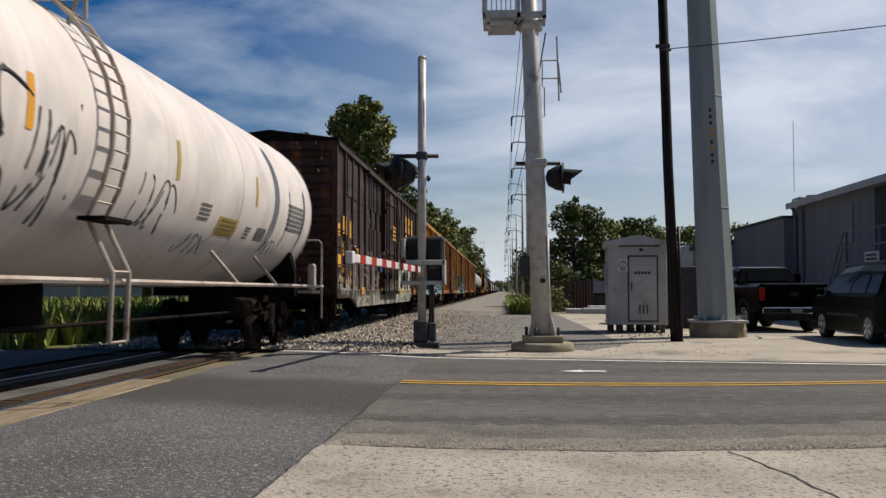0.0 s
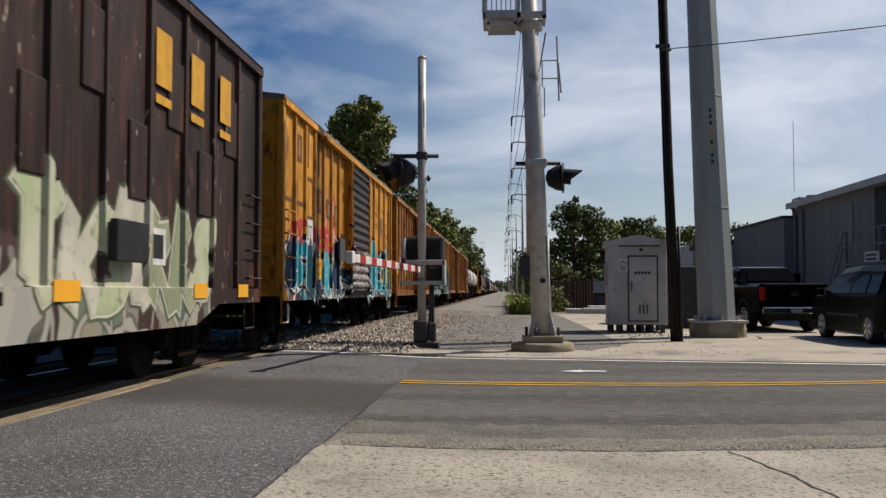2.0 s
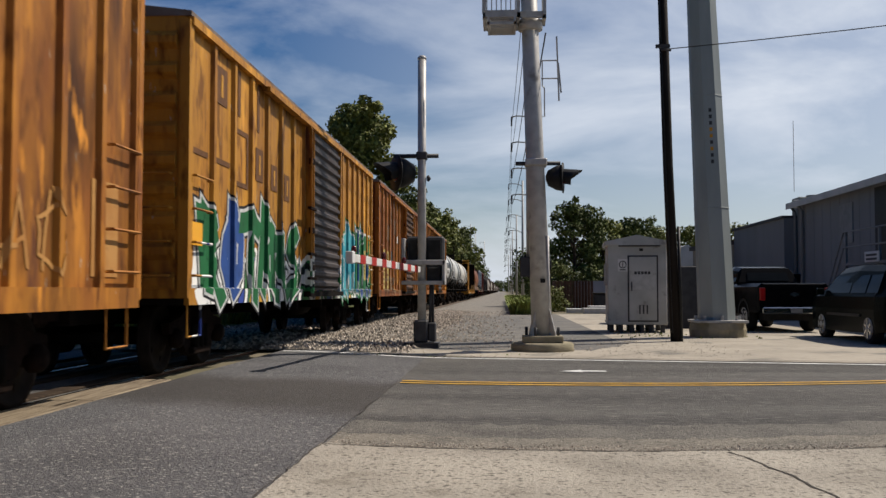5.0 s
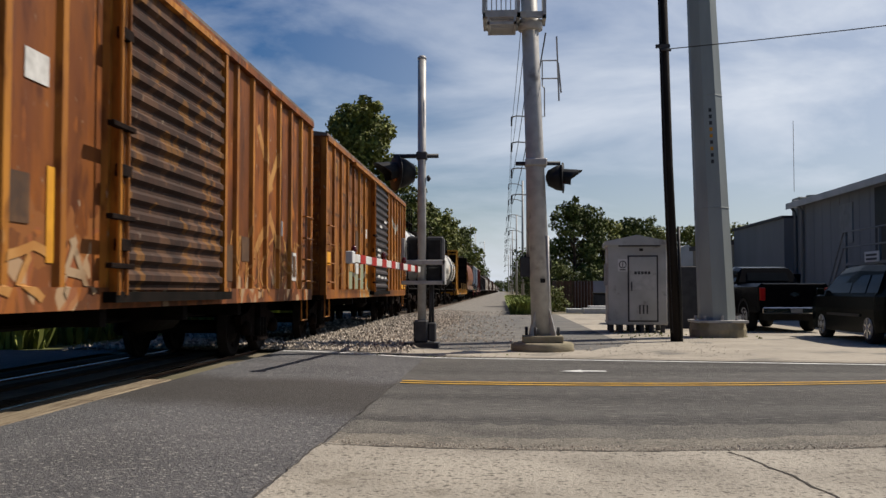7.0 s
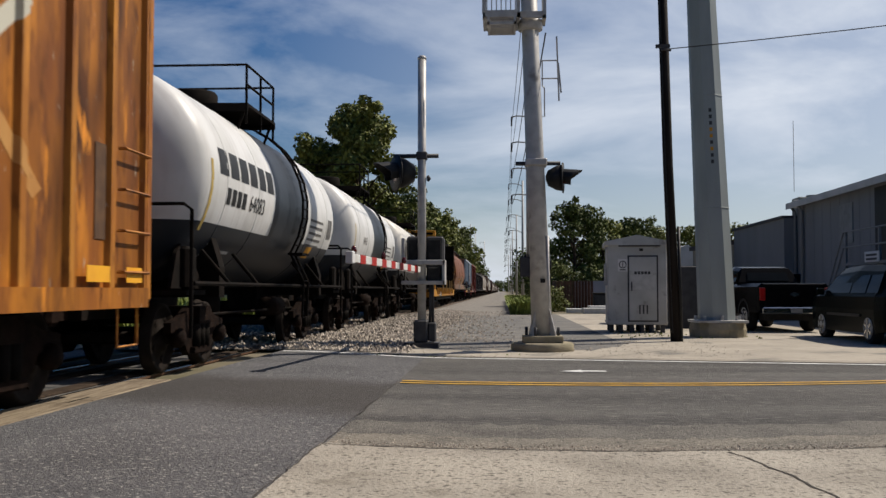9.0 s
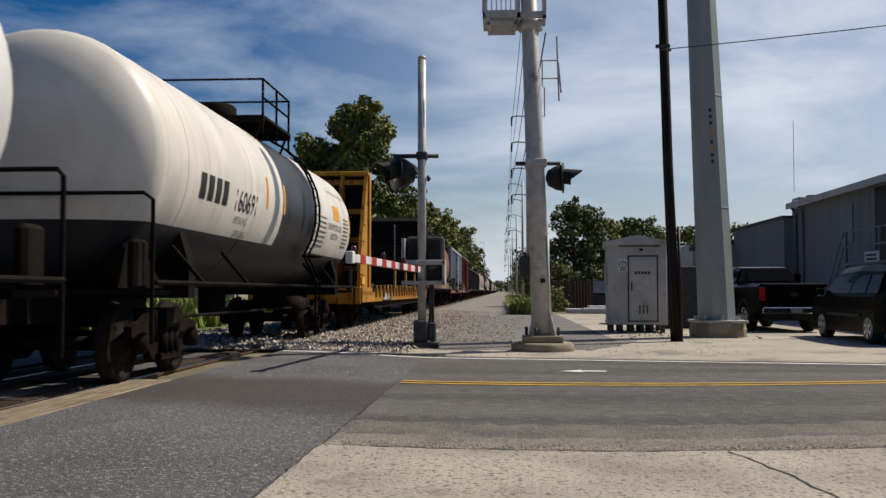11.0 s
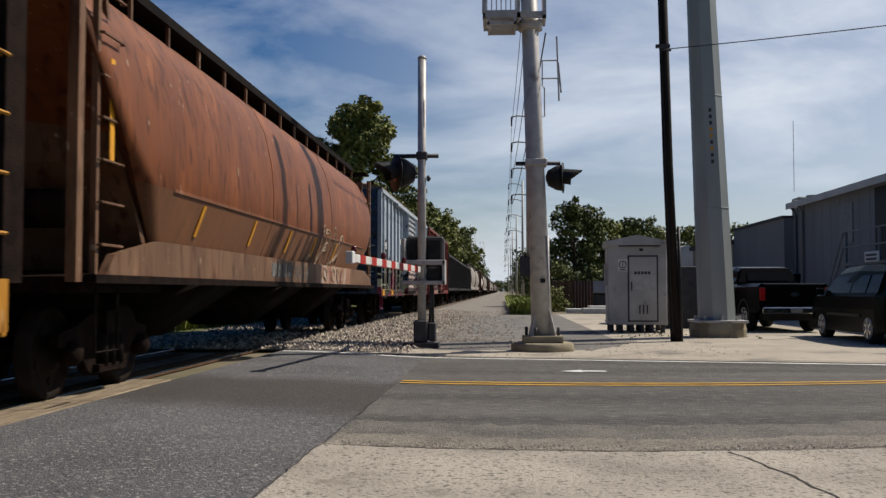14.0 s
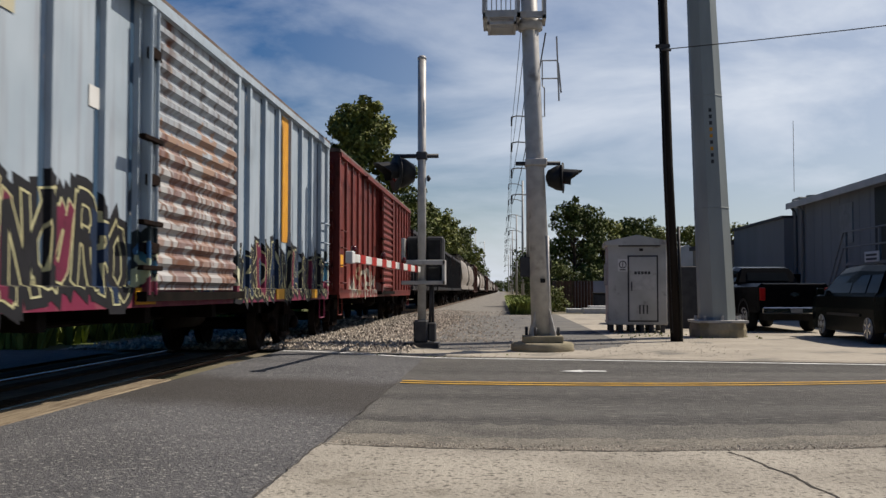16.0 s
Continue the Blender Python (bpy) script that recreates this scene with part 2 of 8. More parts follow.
M["rusty_ballast"] = mat("rust_stained_ballast", (0.15, 0.11, 0.08), (0.09, 0.065, 0.048), 0.95, scale=1.5, bump=1.0, bscale=25, spots=[((0.05, 0.04, 0.035), 14, 0.52, 0.66), ((0.24, 0.21, 0.18), 18, 0.58, 0.7)])

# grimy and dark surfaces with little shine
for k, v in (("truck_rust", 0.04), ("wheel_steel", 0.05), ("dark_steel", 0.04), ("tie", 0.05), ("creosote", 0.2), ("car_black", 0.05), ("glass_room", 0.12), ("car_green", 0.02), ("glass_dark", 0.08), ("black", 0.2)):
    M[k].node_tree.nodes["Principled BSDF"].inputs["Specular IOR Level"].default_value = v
M["frame_white"] = mat("grimy_white_frame", (0.50, 0.44, 0.38), (0.36, 0.29, 0.24), 0.6, scale=3, spots=[((0.20, 0.10, 0.06), 6, 0.60, 0.72)])
# ---- mesh helpers ----
def box(bm, x0, x1, y0, y1, z0, z1, bev=0.0):
    vs = [bm.verts.new(c) for c in ((x0, y0, z0), (x1, y0, z0), (x1, y1, z0), (x0, y1, z0), (x0, y0, z1), (x1, y0, z1), (x1, y1, z1), (x0, y1, z1))]
    fs = [bm.faces.new([vs[i] for i in q]) for q in ((3, 2, 1, 0), (4, 5, 6, 7), (0, 1, 5, 4), (1, 2, 6, 5), (2, 3, 7, 6), (3, 0, 4, 7))]
    if bev:
        es = list({e for f in fs for e in f.edges})
        bmesh.ops.bevel(bm, geom=es, offset=bev, segments=1, affect='EDGES')
    return bm


def tube(bm, pts, r, seg=8, r1=None):
    """A round bar along points; r1: end radius."""
    pts = [Vector(p) for p in pts]
    r1 = r if r1 is None else r1
    rings = []
    for i, p in enumerate(pts):
        d = (pts[min(i + 1, len(pts) - 1)] - pts[max(i - 1, 0)]).normalized()
        a = d.cross(Vector((0, 0, 1)) if abs(d.z) < 0.9 else Vector((1, 0, 0))).normalized()
        b = d.cross(a)
        q = r + (r1 - r) * i / max(1, len(pts) - 1)
        rings.append([bm.verts.new(p + q * (math.cos(t) * a + math.sin(t) * b)) for t in (2 * math.pi * k / seg for k in range(seg))])
    for u, w in zip(rings, rings[1:]):
        for k in range(seg):
            f = bm.faces.new((u[k], u[(k + 1) % seg], w[(k + 1) % seg], w[k]))
            f.smooth = seg > 6
    bm.faces.new(rings[0][::-1])
    bm.faces.new(rings[-1])
    return bm


def lathe(bm, prof, seg=24, axis='z', at=(0, 0, 0), smooth=True):
    """Profile of (radius, height) turned round an axis through at."""
    at = Vector(at)
    rings = []
    for r, h in prof:
        ring = []
        for k in range(seg):
            t = 2 * math.pi * k / seg
            c, s = r * math.cos(t), r * math.sin(t)
            v = {'z': (c, s, h), 'y': (s, h, c), 'x': (h, c, s)}[axis]
            ring.append(bm.verts.new(at + Vector(v)))
        rings.append(ring)
    for u, w in zip(rings, rings[1:]):
        for k in range(seg):
            f = bm.faces.new((u[k], u[(k + 1) % seg], w[(k + 1) % seg], w[k]))
            f.smooth = smooth
    if prof[0][0] > 1e-4:
        bm.faces.new(rings[0][::-1])
    if prof[-1][0] > 1e-4:
        bm.faces.new(rings[-1])
    return bm


def prism(bm, poly, axis, a, b):
    """A closed outline (2D) pushed from a to b along an axis: 'x' takes (y, z), 'y' takes (x, z), 'z' takes (x, y)."""
    def put(p, h):
        return {'x': (h, p[0], p[1]), 'y': (p[0], h, p[1]), 'z': (p[0], p[1], h)}[axis]
    lo = [bm.verts.new(put(p, a)) for p in poly]
    hi = [bm.verts.new(put(p, b)) for p in poly]
    n = len(poly)
    for k in range(n):
        bm.faces.new((lo[k], lo[(k + 1) % n], hi[(k + 1) % n], hi[k]))
    bm.faces.new(lo[::-1])
    bm.faces.new(hi)
    return bm


def part(name, bm, material, parent=None, label="", m=None):
    """Links a bmesh as one mesh object under a thing or a part."""
    bmesh.ops.recalc_face_normals(bm, faces=bm.faces)
    me = bpy.data.meshes.new(name)
    bm.to_mesh(me)
    bm.free()
    return link(name, me, material, parent, label, m)


def link(name, me, material=None, parent=None, label="", m=None):
    if material and not me.materials:
        me.materials.append(M[material] if isinstance(material, str) else material)
    ob = new(name, me)
    if m is not None:
        ob.matrix_basis = m
    if parent:
        ob.parent = parent
    return tagged(ob, label)


def thing(name, label, category, group="", kind="", m=None):
    ob = new(name)
    ob.empty_display_size = 0.2
    if m is not None:
        ob.matrix_basis = m
    return tagged(ob, label, category, group, kind)


def B(*boxes, bev=0.0):
    bm = bmesh.new()
    for b in boxes:
        box(bm, *b, bev=bev)
    return bm


def T(r, *paths, seg=8, r1=None):
    bm = bmesh.new()
    for p in paths:
        tube(bm, p, r, seg, r1)
    return bm
# ---- ground, road, track ----
TRACK_X = -5.25
RAIL_Z = 0.08
rnd = random.Random(5)


def ground_z(x, y):
    """Flat, with a slight rise to the crossing."""
    s = min(1.0, max(0.0, (-1.0 - x) / 2.6))
    return RAIL_Z * s * s * (3 - 2 * s)


def sheet(name, xs, edges, material, label, dz=0.0, category="ground", n=2, rough=0.0):
    """A ground strip along X that follows ground_z; edges(x) gives its near and far Y; rough: ragged near edge."""
    bm = bmesh.new()
    rows = []
    for x in xs:
        a, b = edges(x)
        a += rnd.uniform(-rough, rough)
        rows.append([bm.verts.new((x, a + (b - a) * k / n, ground_z(x, 0) + dz)) for k in range(n + 1)])
    for u, w in zip(rows, rows[1:]):
        for k in range(n):
            bm.faces.new((u[k], w[k], w[k + 1], u[k + 1]))
    for f in bm.faces:
        f.normal_update()
        if f.normal.z < 0:
            f.normal_flip()
    me = bpy.data.meshes.new(name)
    bm.to_mesh(me)
    bm.free()
    return tagged(link(name, me, material), label, category, kind="structure")


def steps(a, b, d):
    n = max(1, round((b - a) / d))
    return [a + (b - a) * i / n for i in range(n + 1)]


def bend(x):
    return min(max(x, -4.0), 6.5)


def yellow_y(x):
    return 11.93 + 0.035 * (bend(x) - 0.9) ** 2


def white_y(x):
    return 16.25 - 0.16 * bend(x)


def apron_y(x):
    return 6.95 + 0.06 * (bend(x) - 0.6) ** 2


RISE = steps(-4.12, -1.0, 0.2)
sheet("ground", [-1800, -300, -60, -30, -12, -8] + RISE + [0, 3, 8, 20, 60, 300, 1800], lambda x: (-300, 3000), "dirt", "bare earth ground reaching to the horizon", -0.05, n=12)
sheet("road", [x for x in RISE if x > -1.5] + steps(-0.8, 10, 0.4) + [20, 60, 200], lambda x: (apron_y(x) - 3.0, white_y(x) + 0.35), "asphalt", "worn dark asphalt road surface", 0.0, "road")
sheet("road_approach", [-3.95] + [x for x in RISE[:15] if x > -3.94] + [-1.33], lambda x: (-6, 17.25), "asphalt_near", "coarse light grey asphalt beside the crossing", 0.004, "road", 8)
sheet("road_beyond", steps(-60, -6.85, 3), lambda x: (2, 16.9), "asphalt_near", "asphalt road beyond the track", 0.0, "road")
sheet("road_shoulder", steps(-1.33, 10, 0.12) + [30], lambda x: (apron_y(x) + 1.35, apron_y(x) - 0.2), "asphalt_edge", "worn grey asphalt edge of the road", 0.003, "road", 2, 0.10)
sheet("road_shoulder_inner", steps(-1.33, 10, 0.10) + [30], lambda x: (apron_y(x) + 0.62, apron_y(x) - 0.2), "asphalt_shoulder", "gravelly broken asphalt beside the concrete", 0.006, "road", 2, 0.09)
sheet("trackbed_stained", [-6.7, -6.0, -5.2, -4.5, -4.12, -3.9], lambda x: (17.25, 600), "rusty_ballast", "rust-stained ballast between the rails", 0.0, "ground", 8, 0.05)
sheet("road_between_rails", steps(-5.93, -4.57, 0.3), lambda x: (2, 16.6), "asphalt", "asphalt fill between the rails", -0.015, "road")
sheet("pavement", steps(-1.36, 10, 0.06) + [30], lambda x: (apron_y(x), -4), "concrete", "rough worn concrete apron beside the road", 0.012, "pavement", 3, 0.028)
sheet("pavement_far", [x for x in RISE if x > -2.4] + steps(-0.8, 10, 0.12) + [60], lambda x: (white_y(x) + 0.3, 18.7 + rnd.uniform(-0.3, 0.3) + 0.35 * math.sin(2.3 * x) + min(1.0, max(0.0, (x - 1.7) / 1.8)) * (3.8 + 0.25 * max(x, 0))), "concrete_far", "dusty concrete driveway behind the road", 0.01, "pavement", 3)
sheet("lot", steps(2.6, 14, 0.5) + [60], lambda x: (22.0, 48), "concrete_far", "sunlit concrete parking lot", 0.006, "pavement", 4)
sheet("access_lane", steps(-2.6, 4.4, 0.25), lambda x: (18.0, 48), "asphalt_lane", "patched asphalt and gravel lane beside the track", 0.004, "road", 6)
sheet("gravel_lane", steps(-3.6, 1.2, 0.3), lambda x: (44, 1500), "gravel", "pale gravel lane along the track", 0.008, "road", 8)
sheet("trackbed", [-8.2, -7.4, -6.6, -5.9, -5.2, -4.5, -4.12, -3.7, -3.2, -2.8, -2.3], lambda x: (17.25, 1500), "gravel", "pale crushed stone track bed", -0.01, "ground", 10)
sheet("trackbed_near", [-8.2, -6.9, -5.9, -4.6, -4.1], lambda x: (-60, 2.0), "gravel", "crushed stone track bed", -0.02, "ground", 4)
sheet("verge", [-60, -30, -20, -14, -8.3], lambda x: (17.0, 70), "grass_ground", "rough grassy verge beside the track", -0.02, "ground", 4)


def stripe(name, xs, fy, w, material, label):
    sheet(name, xs, lambda x: (fy(x) - w / 2, fy(x) + w / 2), material, label, 0.008, "road marking", 1, 0.008)


stripe("road_line", steps(-1.28, 8, 0.35) + [60], lambda x: yellow_y(x) - 0.13, 0.11, "yellow_line", "worn yellow centre line paint")
stripe("road_line", steps(-1.28, 8, 0.35) + [60], lambda x: yellow_y(x) + 0.13, 0.11, "yellow_line", "worn yellow centre line paint")
stripe("road_line", steps(-3.9, 8, 0.3) + [60], white_y, 0.17, "white_line", "white edge line paint")
bm = bmesh.new()
prism(bm, [(0.80, 13.78), (1.12, 13.62), (1.12, 13.74), (1.46, 13.74), (1.46, 13.92), (1.12, 13.92), (1.12, 14.05)], 'z', 0.006, 0.010)
tagged(part("road_arrow", bm, "white_line"), "worn white lane arrow on the asphalt", "road marking", kind="structure")


def crack(pts, w, name="pavement_crack", material="crack"):
    bm = bmesh.new()
    line = []
    for a, b in zip(pts, pts[1:]):
        for k in range(8):
            t = k / 8
            line.append((a[0] + (b[0] - a[0]) * t + rnd.uniform(-0.02, 0.02), a[1] + (b[1] - a[1]) * t + rnd.uniform(-0.02, 0.02)))
    line.append(pts[-1])
    vs = []
    for i, p in enumerate(line):
        q = line[min(i + 1, len(line) - 1)]
        o = line[max(i - 1, 0)]
        d = Vector((q[0] - o[0], q[1] - o[1])).normalized()
        h = w * rnd.uniform(0.4, 1.0)
        z = ground_z(p[0], 0) + 0.016
        vs.append((bm.verts.new((p[0] - d.y * h, p[1] + d.x * h, z)), bm.verts.new((p[0] + d.y * h, p[1] - d.x * h, z))))
    for u, v in zip(vs, vs[1:]):
        bm.faces.new((u[0], u[1], v[1], v[0]))
    tagged(part(name, bm, material), "dark open crack in the pavement", "crack", kind="structure")


crack([(1.60, 6.95), (1.75, 6.2), (1.85, 5.3), (2.1, 4.6)], 0.012)
crack([(-1.36, 7.12), (-0.4, 6.98), (0.9, 6.93), (2.2, 7.1), (3.6, 7.4), (6, 8.6)], 0.016)
crack([(-1.35, 4.8), (-1.37, 6.0), (-1.35, 7.1), (-1.33, 9.5), (-1.32, 12.0)], 0.006, "pavement_seam")
crack([(-2.6, 17.0), (0.2, 16.6), (3.0, 16.3), (6.0, 15.8)], 0.02, "pavement_seam")
crack([(1.4, 16.4), (2.4, 17.6), (3.0, 18.4), (5.2, 18.6)], 0.015)
crack([(-3.9, 9.0), (-3.3, 9.2), (-2.4, 8.9), (-1.4, 9.1)], 0.008)

# rails: rusty web and polished head
rails = thing("railway_track", "rusty steel rails with polished heads on timber sleepers", "railway track", kind="structure")
for sx in (-1, 1):
    for lo, hi in ((-60, 60), (60.0, 1500)):
        x = TRACK_X + sx * 0.7525
        bm = bmesh.new()
        prism(bm, [(x - 0.07, -0.09), (x + 0.07, -0.09), (x + 0.07, -0.075), (x + 0.012, -0.055), (x + 0.012, 0.04), (x + 0.036, 0.05), (x + 0.036, 0.076), (x - 0.036, 0.076), (x - 0.036, 0.05), (x - 0.012, 0.04), (x - 0.012, -0.055), (x - 0.07, -0.075)], 'y', lo, hi)
        r = part("rail", bm, "rail", rails)
        part("rail_head", B((x - 0.03, x + 0.03, lo, hi, 0.0765, 0.08)), "rail_top", r, "bright polished rail head")
tie_me = bpy.data.meshes.new("tie")
bm = B((-1.3, 1.3, -0.115, 0.115, -0.17, -0.005), bev=0.012)
bm.to_mesh(tie_me)
bm.free()
for i in range(90):
    link("tie", tie_me, "tie", rails, m=pose(TRACK_X + rnd.uniform(-0.04, 0.04), 17.2 + i * 0.52, 0.0, 0, 0, rnd.uniform(-1.5, 1.5)))
for i in range(25):
    link("tie", tie_me, "tie", rails, m=pose(TRACK_X, 1.6 - i * 0.52, 0.0))

# timber crossing planks beside and between the rails
planks = thing("crossing_panel", "weathered timber crossing planks beside the rails", "crossing planks", kind="structure")
for x0, w in ((-4.455, 0.49), (-4.86, 0.22), (-5.6, 0.22), (-6.42, 0.34)):
    y = 4.0
    while y < 9.6 if x0 == -4.455 else y < 15.5:
        ln = rnd.uniform(2.2, 2.7)
        part("plank", B((x0, x0 + w, y, y + ln - 0.015, -0.06, 0.088 + rnd.uniform(-0.004, 0.008)), bev=0.012), "timber" if x0 > -4.5 else "tie", planks)
        y += ln

# loose ballast stones along the track
def stones(name, n, area, size, material, label, seed):
    r = random.Random(seed)
    verts, faces = [], []
    base = [(1, 0, 0), (-1, 0, 0), (0, 1, 0), (0, -1, 0), (0, 0, 1), (0, 0, -0.6)]
    tri = [(0, 2, 4), (2, 1, 4), (1, 3, 4), (3, 0, 4), (2, 0, 5), (1, 2, 5), (3, 1, 5), (0, 3, 5)]
    for i in range(n):
        x, y = area(r)
        s = r.uniform(*size)
        a = r.uniform(0, 6.28)
        z = ground_z(x, y) + s * 0.2
        o = len(verts)
        for b in base:
            k = s * r.uniform(0.6, 1.25)
            bx, by = b[0] * math.cos(a) - b[1] * math.sin(a), b[0] * math.sin(a) + b[1] * math.cos(a)
            verts.append((x + bx * k, y + by * k, z + (b[2] + r.uniform(-0.25, 0.25)) * k * 0.8))
        faces += [(o + t[0], o + t[1], o + t[2]) for t in tri]
    me = bpy.data.meshes.new(name)
    me.from_pydata(verts, [], faces)
    tagged(link(name, me, material), label, "stones", kind="stuff")


stones("ballast_stones", 9000, lambda r: (r.uniform(-4.4, -1.75) if r.random() < 0.8 else r.uniform(-8, -4.6), 17.3 + 26 * r.random() ** 1.6), (0.03, 0.075), "stone", "pale crushed ballast stones beside the track", 3)
stones("lane_gravel", 7000, lambda r: (-3.6 + abs(r.gauss(0, 1.5)), 21.5 + 32 * r.random() ** 1.3), (0.015, 0.045), "stone", "scattered gravel on the access lane", 12)
stones("gravel_grit", 3500, lambda r: (r.uniform(-2.6, 4.5), 16.6 + 7 * r.random()), (0.008, 0.022), "stone", "loose gravel grit on the pavement", 4)
stones("gravel_grit", 6000, lambda r: (lambda x: (x, apron_y(x) + 0.05 + r.gauss(0, 0.10)))(r.uniform(-1.3, 4.2)), (0.004, 0.014), "stone", "loose grit along the pavement edge", 6)


def weeds(name, n, area, h, material, label, seed, w=0.012):
    """Bent blades, three to a tuft."""
    r = random.Random(seed)
    verts, faces = [], []
    for i in range(n):
        x, y = area(r)
        z = ground_z(x, y) - 0.03
        hh = h * r.uniform(0.35, 1.0)
        for k in range(3):
            a = r.uniform(0, 6.28)
            c, s = math.cos(a), math.sin(a)
            l = hh * r.uniform(0.2, 0.6)
            ww = w * r.uniform(0.7, 1.8) * (1 + hh)
            o = len(verts)
            verts += [(x - s * ww, y + c * ww, z), (x + s * ww, y - c * ww, z), (x + c * l * 0.4 + s * ww, y + s * l * 0.4 - c * ww, z + hh * 0.6),
                      (x + c * l * 0.4 - s * ww, y + s * l * 0.4 + c * ww, z + hh * 0.6), (x + c * l, y + s * l, z + hh)]
            faces += [(o, o + 1, o + 2, o + 3), (o + 3, o + 2, o + 4)]
    me = bpy.data.meshes.new(name)
    me.from_pydata(verts, [], faces)
    tagged(link(name, me, material), label, "grass", kind="stuff")


weeds("weeds", 9000, lambda r: (r.uniform(-26, -8.6), 17.3 + 24 * r.random() ** 1.3), 0.95, "grass", "tall green weeds beyond the track", 8, 0.02)
weeds("weeds", 6000, lambda r: (0.4 + 1.9 * r.random(), 46 + 60 * r.random() ** 1.4), 0.8, "grass", "tall yellow-green weeds beside the lane", 9, 0.03)
weeds("weeds", 110, lambda r: (r.choice((r.uniform(4.6, 6.3), r.uniform(2.9, 4.2))), r.uniform(23.2, 26.2)), 0.09, "grass", "sparse grass round the pole bases", 10)
weeds("weeds", 60, lambda r: (r.uniform(-2.4, 0.3), r.uniform(16.5, 17.2)), 0.06, "grass", "dry grass tufts in the pavement joint", 11)
# ---- text ----
def text_mesh(body, size):
    cu = bpy.data.curves.new("lettering", 'FONT')
    cu.body, cu.size, cu.resolution_u = body, size, 2
    tmp = bpy.data.objects.new("lettering", cu)
    scene.collection.objects.link(tmp)
    me = bpy.data.meshes.new_from_object(tmp.evaluated_get(bpy.context.evaluated_depsgraph_get()))
    bpy.data.objects.remove(tmp)
    return me


def lettering(body, size, material, parent, m, sx=1.0):
    me = text_mesh(body, size)
    if sx != 1.0:
        me.transform(Matrix.Diagonal((sx, 1, 1, 1)))
    me.materials.clear()
    return link("lettering", me, material, parent, m=m)


# ---- railway crossing equipment ----
def hooded_light(parent, at, yaw, name="flashing_light", size=1.0):
    """Round dark target with a hood and red lens that faces local -Y, turned by yaw."""
    m = pose(*at, 0, 0, yaw) @ Matrix.Scale(size, 4)
    bm = bmesh.new()
    lathe(bm, [(0.0, 0.0), (0.29, 0.0), (0.30, 0.012), (0.29, 0.025), (0.0, 0.026)], 28, 'y')
    t = part(name, bm, "black", parent, "black round signal light with hood", m)
    bm = bmesh.new()
    lathe(bm, [(0.05, 0.34), (0.15, 0.30), (0.235, 0.14), (0.255, 0.027)], 20, 'y')
    part("housing", bm, "black", t)
    bm = bmesh.new()
    lathe(bm, [(0.0, -0.03), (0.08, -0.022), (0.14, -0.004), (0.15, 0.0)], 20, 'y')
    part("lens", bm, "red_lens", t, "dark red unlit lens")
    bm = bmesh.new()
    n = 14
    ins, outs = [], []
    for k in range(n + 1):
        a = math.radians(-35 + 250 * k / n)
        d = 0.36 * (0.35 + 0.65 * max(0.0, math.sin(a)))
        for lst, r in ((ins, 0.168), (outs, 0.178)):
            lst.append((bm.verts.new((r * math.cos(a), 0.0, r * math.sin(a))), bm.verts.new((r * math.cos(a) * 1.05, -d, r * math.sin(a) * 1.05 - d * 0.12))))
    for lst in (ins, outs):
        for u, v in zip(lst, lst[1:]):
            bm.faces.new((u[0], v[0], v[1], u[1]))
    for u, v, p, q in zip(ins, ins[1:], outs, outs[1:]):
        bm.faces.new((u[1], v[1], q[1], p[1]))
    part("hood", bm, "black", t)
    return t


